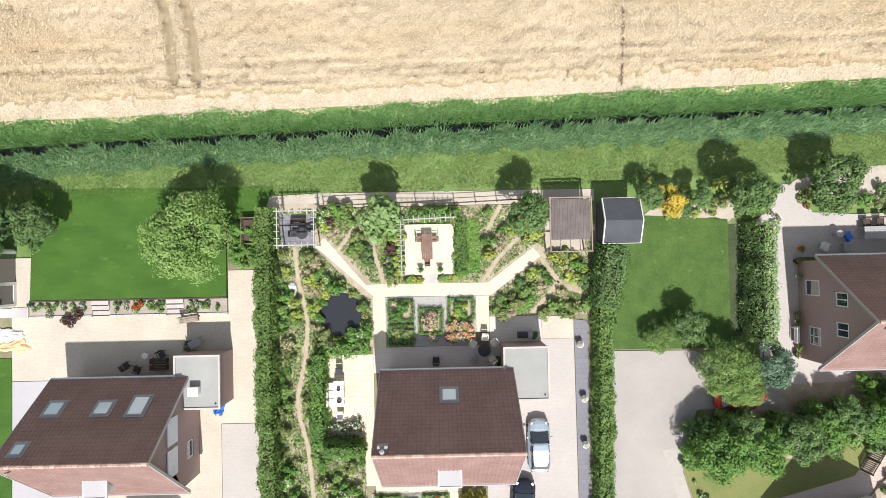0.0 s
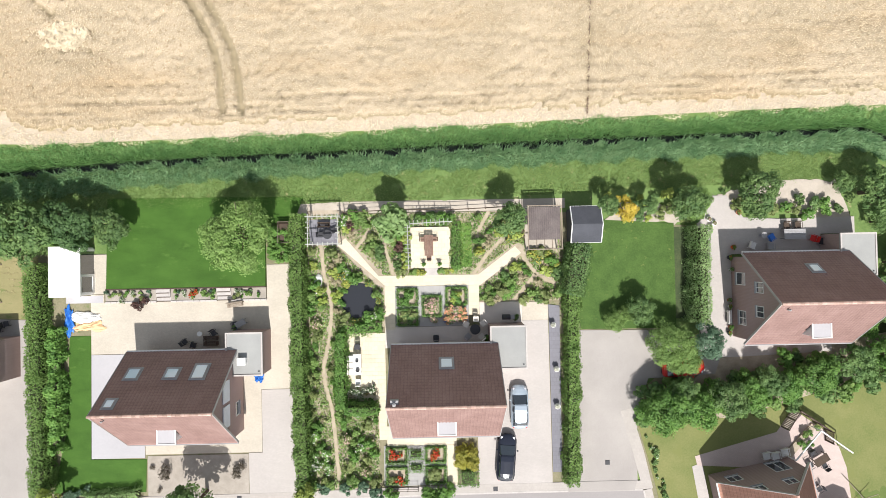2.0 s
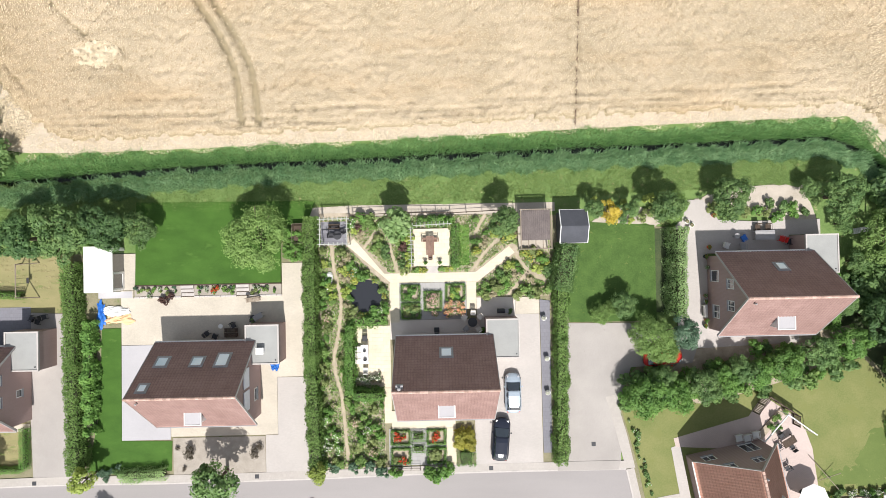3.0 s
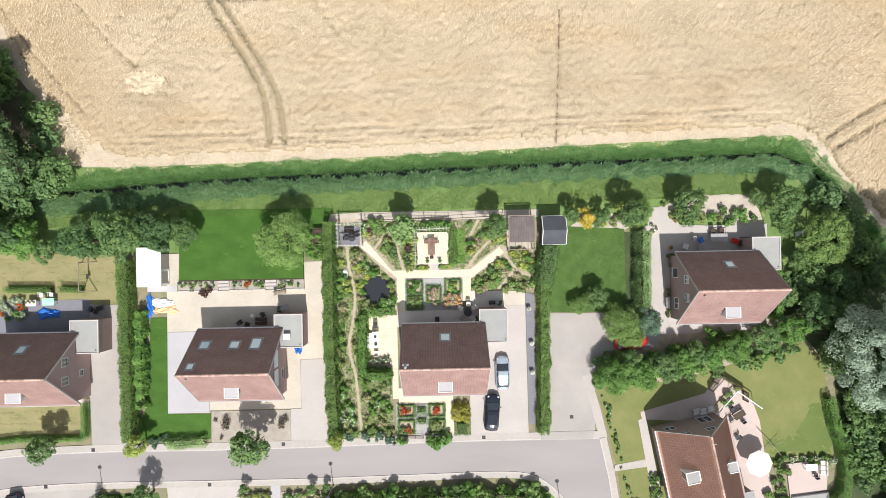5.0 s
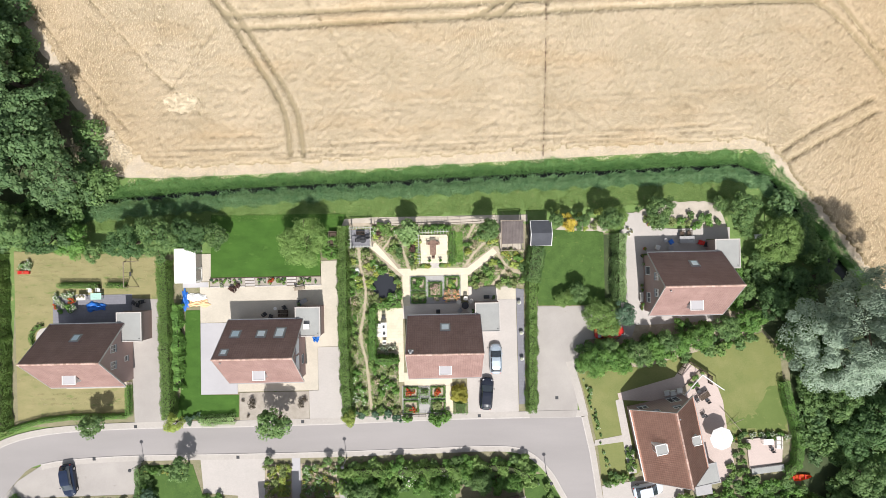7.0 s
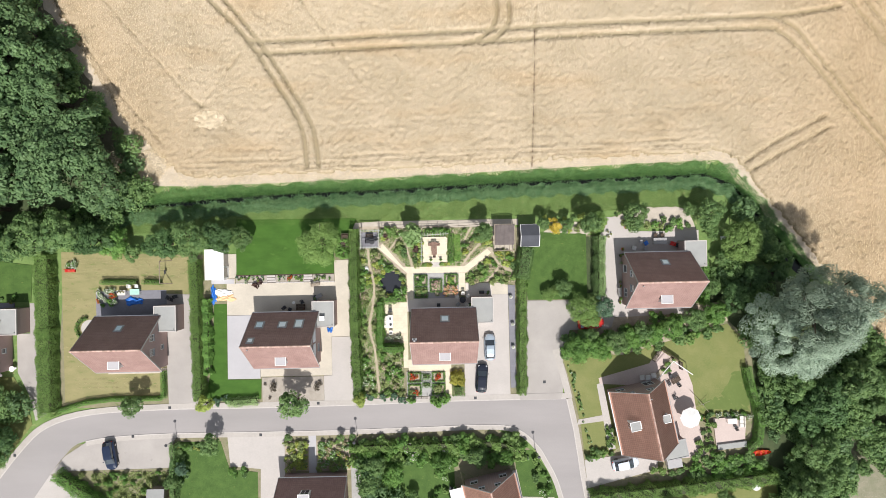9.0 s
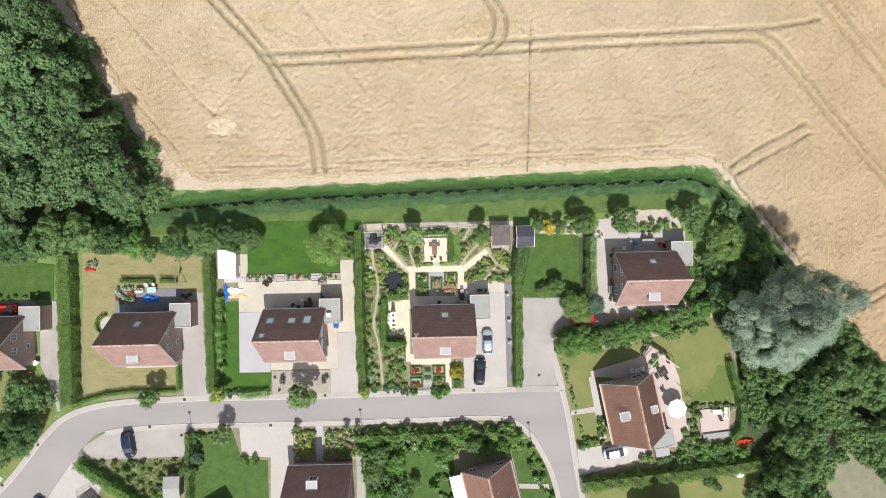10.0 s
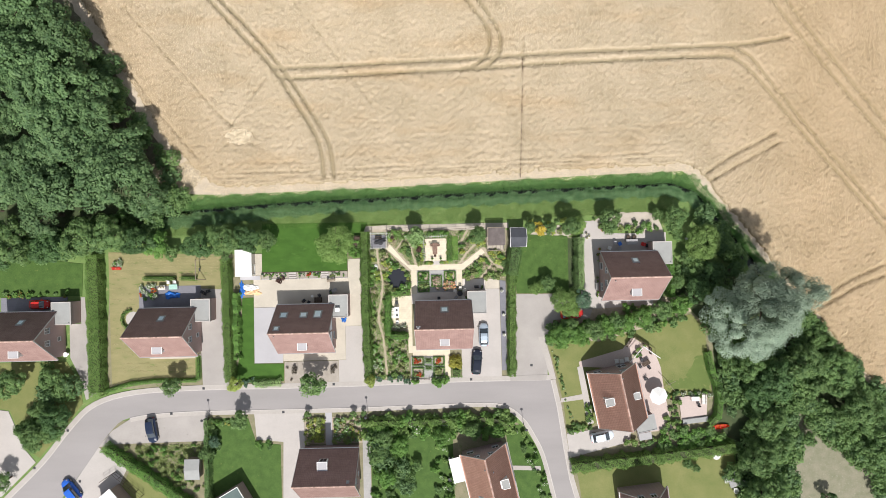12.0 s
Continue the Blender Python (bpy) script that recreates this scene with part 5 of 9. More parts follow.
sheet("path", [(-34.3, -2.15), (-32.8, -2.15), (-32.8, 1.7), (-34.3, 1.7)], M_CREAMDRIVE, 0.045, "cream paving beside the white shed", "path")
for px0, px1 in ((-32.9, -27.97), (-26.58, -22.12), (-20.73, -17.35)):
    sheet("planter_bed", rect(px0, -2.9, px1, -1.8), M_FRONTBED, 0.18, "raised sandy flower bed in front of the lawn", "flower bed", 0.3)
# second plot to the west
sheet("lawn", [(-60.3, -21.3), (-44.6, -20.6), (-44.6, -16.2), (-43.9, -4.3), (-39.6, -4.5), (-39.5, 1.6), (-60.5, 2.6)], M_DRYLAWN, 0.02, "dry yellowish mown lawn", "lawn")
sheet("drive", [(-43.95, -4.35), (-39.7, -4.6), (-39.2, -22.0), (-43.9, -22.0), (-44.1, -16)], M_TARMAC, 0.04, "worn pale grey drive", "drive")
sheet("patio", rect(-55.1, -8.3, -43.96, -3.75), M_DARKSLAB, 0.05, "dark slab patio behind the house", "patio")
sheet("path", rect(-53.4, -16.9, -44.2, -16.1), M_CREAMDRIVE, 0.045, "pale paved strip along the house front", "path")
# third plot to the west
sheet("lawn", [(-95, -5.2), (-65.4, -5.2), (-65.1, 0.6), (-72, 1.5), (-95, 1)], M_PATCHLAWN, 0.02, "green mown lawn behind the house", "lawn")
sheet("patio", [(-80, -8), (-68, -8), (-68, -5.3), (-80, -5.25)], M_DARKSLAB, 0.05, "dark slab patio behind the house", "patio")
sheet("drive", [(-65.6, -5.4), (-64.9, -5.4), (-64.3, -13), (-63.1, -22.9), (-65.0, -24.0), (-66.0, -19.8), (-67.7, -16.3), (-67.7, -10.2), (-65.6, -10.2)], M_TARMAC, 0.04, "worn gravelly drive", "drive")
sheet("lawn", [(-95, -17), (-68.4, -17), (-66.3, -20.5), (-65.6, -24.6), (-69, -29), (-73.6, -34.2), (-76.0, -32.5), (-78.8, -25.5), (-95, -23)], M_OLIVELAWN, 0.022, "shaggy front lawn under trees", "lawn")
sheet("yard", [(-95, -44), (-80.5, -41), (-74.3, -35.0), (-76.2, -32.6), (-79.0, -25.7), (-95, -23.2)], M_PAVE, 0.035, "pale paved forecourt", "yard")
# right plot and the drive to it
sheet("lawn", [(13.3, -6.55), (22.7, -6.6), (22.7, 3.7), (14.9, 4.2), (11.8, 1.6)], M_PATCHLAWN, 0.02, "patchy green garden lawn", "lawn")
sheet("drive", [(13.1, -6.65), (19.7, -6.75), (24, -8.6), (27, -9.5), (26.4, -11.2), (19.8, -11.5), (18.6, -15), (18.5, -21.9), (11.6, -21.9), (12.8, -15)], M_TARMAC, 0.04, "broad worn asphalt drive", "drive")
sheet("sand_strip", worn([(16, 3.9), (22.6, 3.7), (26.8, 4.1), (27.0, 6.4), (33, 7.8), (39, 7.6), (40.4, 3.0), (33, 4.9), (30, 6.1), (24, 5.4), (17, 5.8)], 0.7, 0.22), M_SAND, 0.016, "dry pale soil bed with shrubs", "soil")
sheet("yard", [(25.0, 6.3), (25.0, -9.6), (28.3, -9.6), (38, -9.2), (38, -7.2), (28.3, -7.2), (28.3, 0.5), (37.2, 0.5), (37.2, 2.35), (40.6, 2.35), (40.6, 4.0), (33, 3.9), (29.6, 4.1), (28.0, 6.3)], M_PAVE, 0.04, "pale clinker terrace round the house", "yard")
# dark sheet painted where the pale hedge's west side and foot lie in shade
sheet("shrub_bed", [(22.0, -5.7), (24.9, -5.7), (24.95, 3.3), (22.2, 3.3)], M_WOODFLOOR, 0.012, "dark ground strip in place of shade under the pale hedge", "soil")
sheet("shrub_bed", [(19.0, -15.5), (27, -9.7), (43.5, -7.5), (45, -10.5), (37, -13.5), (29, -15.5), (20.5, -17.2)], M_SOIL, 0.01, "dark soil under the shrub belt", "soil")
# corner plot
sheet("path", [(17.0, -14.6), (18.0, -14.4), (19.2, -18.6), (20.0, -22.2), (19.0, -22.3), (18.1, -18.6)], M_WALK, 0.05, "pale paved edge of the broad drive", "path")
sheet("patio", [(24.4, -20.1), (24.2, -19.2), (32.4, -17.0), (33.2, -19.2), (32.6, -20.6)], M_PINKPAVE, 0.048, "pinkish clinker strip behind the gable", "patio")
sheet("lawn", worn([(40.1, -23.0), (43.5, -22.7), (44.6, -20.6), (45.4, -18.6), (47.2, -18.8), (48.2, -23.6), (47.6, -24.9), (40.5, -24.6)], 0.35, 0.3), M_FRESHLAWN, 0.027, "greener patch of mown lawn", "lawn")
sheet("lawn", [(18.4, -15.0), (28, -15.6), (44.8, -11.0), (47.3, -13.5), (48.3, -25.4), (39.6, -25.9), (38.0, -21.95), (26, -31.2), (21.8, -31.9), (21.3, -27.0), (20.4, -22.5), (19.4, -18.6)], M_OLIVELAWN, 0.022, "olive-green dry lawn of the corner plot", "lawn")
sheet("path", [(20.7, -26.5), (20.9, -25.7), (25.2, -25.0), (25.0, -26.0)], M_WALK, 0.045, "grey slab path to the house", "path")
sheet("path", [(23.9, -20.2), (24.9, -19.8), (26.7, -30.4), (25.6, -30.6)], M_PAVE, 0.047, "pale clinker strip along the house", "path")
sheet("terrace", [(32.5, -18.9), (31.9, -17.6), (33.9, -14.8), (37.1, -17.0), (38.4, -18.6), (39.1, -20.6), (39.6, -24.6), (41.0, -32.0), (34.5, -32.3), (34.2, -24.5)], M_PINKPAVE, 0.05, "pinkish clinker terrace beside the house", "terrace")
sheet("terrace", [(42.2, -26.0), (47.4, -25.6), (47.2, -29.3), (42.6, -30.2)], M_PINKPAVE, 0.20, "raised pinkish paved terrace", "terrace", 0.4)
sheet("drive", [(21.7, -32.2), (26.2, -31.6), (33.5, -31.3), (33.2, -33.9), (22.2, -36.6)], M_PAVE, 0.043, "pale clinker drive with a parked car", "drive")
sheet("clearing", worn([(60.5, -27.5), (62.8, -25.6), (64.6, -26.6), (66.2, -29.6), (68.2, -32.4), (71.2, -33.2), (73.4, -35.4), (76.6, -38.6), (78.2, -41.8), (80, -46), (82, -54), (60.5, -54), (61.5, -40)], 1.0, 0.5), M_GRAVELLY, 0.015, "dry pale clearing among woodland", "clearing")
sheet("lawn", [(23.3, -38), (52, -35.5), (53, -50), (25, -50)], M_OLIVELAWN, 0.02, "dry olive lawn beyond the hedge", "lawn")
# across the street
sheet("yard", [(-63.0, -32.6), (-60.5, -29.7), (-57.0, -27.5), (-47, -26.6), (-43.2, -26.6), (-43.1, -31.9), (-60.2, -32.1)], M_TARMAC, 0.04, "worn pale parking yard", "yard")
sheet("wild_plot", [(-60.2, -32.15), (-43.2, -31.95), (-43.3, -42), (-48, -42), (-57, -35.5)], M_BARE, 0.012, "overgrown grassy plot with shrubs", "soil")
sheet("lawn", [(-42.8, -27.9), (-35.9, -27.9), (-34.5, -32.4), (-30.1, -32.9), (-30.1, -46), (-42.9, -46)], M_PATCHLAWN, 0.02, "bright green mown lawn across the street", "lawn")
sheet("drive", [(-34.8, -26.9), (-25.75, -26.9), (-25.75, -32.7), (-26.3, -46), (-29.9, -46), (-29.6, -32.4), (-34.4, -31.9)], M_PAVE, 0.04, "pale clinker drive", "drive")
sheet("path", rect(-21.95, -33.2, -20.75, -26.9), M_LILAC, 0.045, "grey slab path to a front door", "path")
sheet("flower_bed", rect(-25.7, -32.9, -21.97, -28.1), M_SOIL, 0.02, "dense flower bed in front of the house", "soil")
sheet("flower_bed", rect(-20.73, -32.9, -15.2, -28.1), M_SOIL, 0.021, "dense flower bed in front of the house", "soil")
sheet("path", rect(-15.3, -46, -13.9, -30.5), M_GREYSLAB, 0.04, "grey slab path along the house", "path")
sheet("lawn", [(-13.8, -29.5), (1.0, -29.8), (1.2, -46), (-13.8, -46)], M_PATCHLAWN, 0.02, "green garden lawn among shrubs", "lawn")
sheet("lawn", [(10.6, -30.2), (13.5, -30.4), (15.6, -33.4), (17.4, -37.0), (19.2, -46), (11.8, -46)], M_PATCHLAWN, 0.021, "small green lawn at the corner", "lawn")
sheet("path", [(10.2, -33.6), (10.9, -33.4), (13.0, -44), (12.2, -44)], M_WALK, 0.045, "narrow slab path along the house", "path")
sheet("path", [(11.6, -37.7), (16.8, -37.9), (16.9, -38.7), (11.7, -38.5)], M_WALK, 0.046, "narrow slab path to the street", "path")
sheet("lawn", [(-57, -36), (-48.5, -42.3), (-48.5, -46), (-62, -46)], M_OLIVELAWN, 0.02, "olive lawn beside a hedge", "lawn")
sheet("yard", [(-67.5, -39.0), (-62.9, -32.6), (-57.8, -36.3), (-62.5, -46), (-72, -46)], M_PAVE, 0.038, "pale paved forecourt beside the street", "yard")
sheet("woodland_floor", [(43.6, -2.0), (50, -2.0), (57, -5.0), (66, -14.8), (80, -32.5), (95, -52), (98, -56), (53.3, -56), (52.3, -35.3), (49.4, -31), (48.6, -14.5), (45.2, -10.6), (43.8, -7.3), (41.2, -8.3)], M_WOODFLOOR, 0.008, "dark woodland floor under trees and shrubs", "woodland floor")
sheet("woodland_floor", [(-49.5, 7.4), (-50.2, 13), (-55.6, 22), (-71.6, 48.5), (-110, 110), (-160, 110), (-160, 2), (-80, 2.6)], M_WOODFLOOR, -0.02, "dark woodland floor under tall trees", "woodland floor", 0.3)

# ---- trees, hedges, shrubs ----
T_LIGHT = tree_kind(21, 3.7, 4.6, 1.2, 15000, 230, 0.115, L_LIGHT, spread=0.6)
T_MID = tree_kind(22, 2.4, 3.8, 1.0, 7000, 120, 0.125, L_MID, spread=0.46)
T_MID2 = tree_kind(23, 3.2, 5.0, 1.2, 8000, 105, 0.170, L_MID, spread=0.55, hollow=0.55, lobes=0.3)
T_DARK = tree_kind(24, 3.0, 5.0, 1.2, 7000, 95, 0.175, L_DARK, spread=0.55, hollow=0.55, lobes=0.3)
T_FRESH = tree_kind(26, 2.4, 3.6, 0.6, 7000, 110, 0.13, L_FRESH, spread=0.5)
T_TALL = tree_kind(27, 1.65, 3.2, 2.6, 4500, 80, 0.12, L_MID, spread=0.42)
T_BLUE = tree_kind(25, 1.8, 3.2, 0.6, 4500, 60, 0.115, L_BLUE, spread=0.42)
T_WOOD = [tree_kind(30 + k, 4.6, 8.0, 2.5, 7000, 95, 0.24, L_WOOD, spread=0.85, hollow=0.6, lobes=0.35) for k in range(3)]
T_WOODLIGHT = tree_kind(36, 4.2, 7.5, 2.2, 7000, 95, 0.24, L_WOOD, spread=0.8, hollow=0.6, lobes=0.35)
T_WILLOW = tree_kind(49, 9.6, 14.5, 1.5, 50000, 120, 0.19, L_WILLOW, spread=1.75, hollow=0.78, lobes=0.35)
T_DOME = tree_kind(42, 3.4, 4.2, 1.0, 12000, 170, 0.12, L_LIGHT, spread=0.5, hollow=0.75, lobes=0.1)
T_YELLOW = tree_kind(43, 1.25, 2.6, 0.6, 2400, 40, 0.105, L_YELLOW, spread=0.32)
T_STREET = tree_kind(44, 1.5, 2.2, 1.4, 3000, 44, 0.13, L_MID, spread=0.4)
T_LIME = tree_kind(45, 1.2, 2.0, 1.0, 2200, 34, 0.11, L_LIME, spread=0.33)
T_BROAD = tree_kind(46, 1.75, 2.6, 2.5, 1500, 34, 0.24, L_BIGLEAF, spread=0.5)

rt = random.Random(4)
plant_tree(T_LIGHT, -18.8, 3.0, "broad light-green garden tree on the raised lawn", turn=40)
for x, y, s in ((-74.5, 4.6, 1.25), (-68, 3.6, 1.15), (-62.4, 5.0, 1.2), (-57.4, 5.6, 1.1), (-53.2, 4.3, 1.0), (-48.4, 2.2, 0.45), (-42.9, 3.5, 0.9), (-38.4, 4.2, 0.95), (-34.3, 4.5, 0.82), (-31.2, 4.3, 0.6), (-79, 1.5, 1.2)):
    plant_tree(rt.choice((T_MID2, T_DARK, T_DARK)), x, y, "leafy green tree in the row behind the gardens", s, rt.uniform(0, 360), "trees behind the gardens")
plant_tree(T_FRESH, -50.6, 3.6, "bushy yellow-green tree in the row behind the gardens", 1.0, 40, "trees behind the gardens")
plant_tree(T_FRESH, -36.6, 3.6, "bushy yellow-green tree in the row behind the gardens", 0.6, 160, "trees behind the gardens")
WEST_WOOD = [(-44.4, 11.0), (-45.0, 14.5), (-48.2, 21), (-53.8, 31), (-62.8, 46), (-84, 80), (-130, 80), (-130, 8), (-80, 6.5), (-50, 8.5)]
plant_tree(T_WOOD[1], -50.2, 12.0, "tall dark green woodland tree", 0.85, 75, "woodland west of the field")
n = 0
for gx_ in np.arange(-128, -46, 5.4):
    for gy_ in np.arange(4, 80, 5.2):
        x, y = gx_ + rt.uniform(-1.6, 1.6), gy_ + rt.uniform(-1.6, 1.6)
        if inside(x + 4.6, y - 1.2, WEST_WOOD) and inside(x + 3.0, y, WEST_WOOD) and x > -86 and y < 54:
            plant_tree(rt.choice(T_WOOD + T_WOOD + [T_WOODLIGHT]), x, y, "tall dark green woodland tree", rt.uniform(0.85, 1.25), rt.uniform(0, 360), "woodland west of the field", tall=rt.uniform(0.9, 1.15))
            n += 1
for x, y, k, s in ((-4.9, 4.1, T_BROAD, 1.0), (6.1, 4.1, T_TALL, 0.95), (15.6, 5.4, T_TALL, 0.6), (22.4, 5.3, T_TALL, 1.0), (24.0, 5.5, T_LIGHT, 0.5), (29.6, 6.2, T_MID2, 0.72), (41.2, 6.3, T_MID2, 0.75),
                   (38.6, 7.2, T_MID, 0.5), (19.4, 5.2, T_TALL, 0.55), (16.4, -5.6, T_LIGHT, 0.34), (18.6, -4.6, T_MID, 0.62), (17.6, -5.0, T_LIGHT, 0.26), (21.2, -7.8, T_LIGHT, 0.66), (22.6, -9.4, T_LIGHT, 0.5), (24.6, -7.6, T_BLUE, 1.0),
                   (20.4, -14.0, T_FRESH, 1.0), (22.2, -12.6, T_MID, 0.75), (23.6, -13.9, T_FRESH, 0.9), (26.4, -13.0, T_MID, 0.85), (28.6, -12.6, T_FRESH, 0.8), (30.6, -11.6, T_MID, 0.7), (32.3, -12.0, T_FRESH, 0.75), (35.2, -11.0, T_FRESH, 0.85), (38.8, -9.8, T_MID, 0.8), (42.3, -9.0, T_FRESH, 0.85),
                   (45.9, 2.0, T_DOME, 1.0), (41.9, -5.0, T_MID, 0.6), (44.5, -6.4, T_DARK, 0.8), (47.6, -3.6, T_DARK, 0.75), (51.6, -15.5, T_MID2, 0.7), (53.6, -20.0, T_MID2, 0.85), (54.6, -25.2, T_DARK, 0.9),
                   (56.2, -29.9, T_MID2, 1.0), (54.6, -36.0, T_MID2, 1.05), (58.0, -34.0, T_MID2, 0.9), (57.2, -22.5, T_DARK, 1.2), (62.2, -19.5, T_MID2, 1.15), (68.0, -20.4, T_MID2, 1.1), (72.4, -27.6, T_MID, 1.4), (76.6, -33.2, T_MID2, 1.1),
                   (80.5, -38.5, T_DARK, 1.1), (84.5, -44, T_MID2, 1.2), (49.4, 1.2, T_DARK, 0.5), (51.6, -3.0, T_DARK, 0.55), (42.2, 3.4, T_MID, 0.5), (43.4, -0.6, T_MID, 0.55), (66.4, -16.0, T_MID2, 0.7), (66.4, -23.4, T_MID2, 0.7), (70.3, -24.4, T_MID2, 0.75), (74.6, -30.3, T_MID2, 0.85), (78.6, -36.2, T_MID2, 0.85), (70.2, -29.4, T_MID, 0.8), (75.4, -35.0, T_MID, 0.75), (68.0, -44.2, T_DARK, 0.45), (64.6, -33.6, T_MID, 0.6), (-68.3, -26.6, T_DARK, 0.9), (55.5, -42, T_MID2, 1.2), (56.5, -48, T_DARK, 1.2), (50, -10.0, T_DARK, 1.0),
                   (-70.2, -19.3, T_MID2, 0.6), (-76.2, -20.1, T_MID2, 0.8), (-71.6, -25.0, T_MID2, 0.6), (-73.0, -28.9, T_MID2, 0.8), (-69.6, -29.0, T_MID, 0.85), (-78.6, -37.4, T_MID, 0.8), (43.0, -37.6, T_MID, 0.45), (44.6, -38.6, T_MID, 0.35), (-82, -24, T_DARK, 1.2),
                   (-11.1, -31.5, T_MID, 0.7), (-8.3, -33.0, T_FRESH, 0.8), (-10.9, -38.6, T_FRESH, 0.75), (-12.4, -34.4, T_MID, 0.75), (-1.1, -31.6, T_FRESH, 0.75), (4.6, -30.6, T_MID, 0.7), (8.9, -31.0, T_FRESH, 0.6), (-5.4, -36.8, T_MID, 0.45), (-43.2, -33.6, T_MID, 0.5), (-41.6, -31.6, T_BLUE, 0.6)):
    plant_tree(k, x, y, {"light_green_leaves": "light-green broadleaf garden tree", "fresh_green_leaves": "bushy fresh-green garden tree", "mid_green_leaves": "leafy mid-green garden tree", "dark_green_leaves": "dense dark green broadleaf tree",
                         "blue_green_leaves": "blue-green shrubby garden tree", "large_pale_leaves": "pale green tree with very large leaves"}[k[1].materials[0].name], s, rt.uniform(0, 360))
plant_tree(T_WILLOW, 53.1, -7.5, "tall silver-grey willow tree at the edge of the field", 0.64, 20, "willows", tall=1.85)
plant_tree(T_WILLOW, 51.6, -12.0, "broad silver-grey willow tree beside a taller one", 0.74, 150, "willows")
plant_tree(T_YELLOW, 17.3, 5.0, "small tree with golden-yellow leaves", 1.0, 30)
for x, y, k, s in ((-48.2, -21.3, T_STREET, 1.15), (-23.4, -21.4, T_STREET, 1.5), (-13.4, -21.3, T_LIME, 0.95), (-37.2, -21.3, T_LIME, 1.2), (-36.4, -27.6, T_STREET, 1.1), (-24.9, -27.2, T_STREET, 0.42), (-16.6, -27.4, T_STREET, 0.42), (-14.9, -27.3, T_STREET, 0.35)):
    plant_tree(k, x, y, "small green street tree beside the pavement" if k is T_STREET else "small lime-green tree beside the pavement", s, rt.uniform(0, 360), "street trees")

hedge([(-14.0, 4.8), (-14.05, -9.6), (-13.7, -21.3)], 1.35, 2.0, L_HEDGE, "tall loose green hedge between two gardens", 61, rough=0.3, loose=0.05)
hedge([(12.35, 0.6), (12.2, -8), (11.95, -20.9)], 1.25, 1.7, L_HEDGE, "clipped green hedge beside the drive", 62, rough=0.26, loose=0.05)
hedge([(13.0, 1.2), (12.3, -2.5)], 2.0, 2.3, L_MID, "bushy green shrubs behind the shed", 63, loose=0.1)
hedge([(24.45, 3.0), (24.25, -5.6)], 1.2, 3.0, L_PALE, "broad hedge with pale glossy leaves", 64, leaf=0.10, thick=130, rough=0.24, loose=0.08)
hedge([(-39.0, 0.5), (-38.8, -10), (-38.6, -20.6)], 1.5, 1.9, L_HEDGE, "broad green boundary hedge", 66, loose=0.05)
hedge([(-37.3, -5.5), (-37.3, -16.8)], 0.9, 1.5, L_FRESH, "row of glossy green laurel bushes", 67, leaf=0.17, rough=0.45, loose=0.05)
hedge([(-62.4, 1.5), (-62.3, -10), (-62.2, -22.3)], 2.4, 2.2, L_HEDGE, "very broad tall clipped green hedge", 68)
hedge([(-60.7, -22.3), (-56.8, -21.2), (-52.4, -20.75), (-45.0, -20.8)], 0.6, 0.85, L_FRESH, "low clipped hedge round the front lawn", 69, leaf=0.065, thick=230, rough=0.03)
hedge([(-44.5, -20.6), (-44.5, -16.6)], 0.7, 0.9, L_FRESH, "low clipped hedge beside the drive", 70, leaf=0.065, thick=230, rough=0.03)
hedge([(-15.0, -29.2), (-2, -29.1), (7.5, -29.0), (11.6, -30.0)], 1.3, 1.5, L_HEDGE, "high loose green hedge along the street", 71, rough=0.7, loose=0.08)
hedge([(22.6, -37.8), (38, -36.4), (51, -35.0)], 1.9, 1.9, L_HEDGE, "long bushy green boundary hedge", 72, rough=0.5, loose=0.1)
hedge([(47.4, -18.0), (48.0, -21.2), (48.8, -23.5), (49.3, -26.7), (48.9, -29.4), (47.5, -30.6)], 1.1, 1.4, L_FRESH, "clipped hedge round the corner garden", 73, leaf=0.08, thick=170, rough=0.06)
hedge([(40.9, -0.5), (41.0, -7.5)], 1.0, 1.7, L_FRESH, "green hedge beside the garage", 74, loose=0.05)
hedge([(-34.1, -21.7), (-29.9, -21.5)], 1.1, 0.95, L_PALE, "low bright green hedge by the street", 75, leaf=0.09, thick=150, loose=0.06)
hedge([(-42.9, -27.9), (-43.0, -46)], 0.8, 1.6, L_MID, "narrow green hedge beside a lawn", 76, loose=0.05)
hedge([(-61.0, -32.5), (-54.5, -37.0), (-46, -43)], 1.6, 1.7, L_FRESH, "loose green hedge between two plots", 77, rough=0.3, loose=0.06)
hedge([(-53.8, -2.3), (-48.4, -2.4)], 0.65, 1.0, L_FRESH, "short clipped hedge round the patio", 78, leaf=0.06, thick=230, rough=0.02)
hedge([(-47.2, -2.4), (-44.6, -2.5)], 0.65, 1.0, L_FRESH, "short clipped hedge round the patio", 79, leaf=0.06, thick=230, rough=0.02)
hedge([(-10.05, -6.6), (-10.15, -13.2)], 1.0, 1.5, L_FRESH, "green hedge sheltering the seats", 80, loose=0.05)
hedge([(-9.4, -13.5), (-6.8, -13.6)], 0.9, 2.0, L_FRESH, "green hedge below the seats", 81, loose=0.06)
hedge([(-9.2, -6.0), (-6.4, -5.85)], 1.0, 0.9, L_FRESH, "green planting between pond and terrace", 82, loose=0.1)
hedge([(1.2, 4.0), (1.2, -0.1)], 0.8, 0.7, L_FRESH, "leafy green border beside the terrace", 83, leaf=0.09, loose=0.06)
sheet("lawn", rect(1.65, -0.2, 2.75, 4.1), M_STRIPLAWN, 0.07, "smooth bright green strip of clipped grass", "lawn")

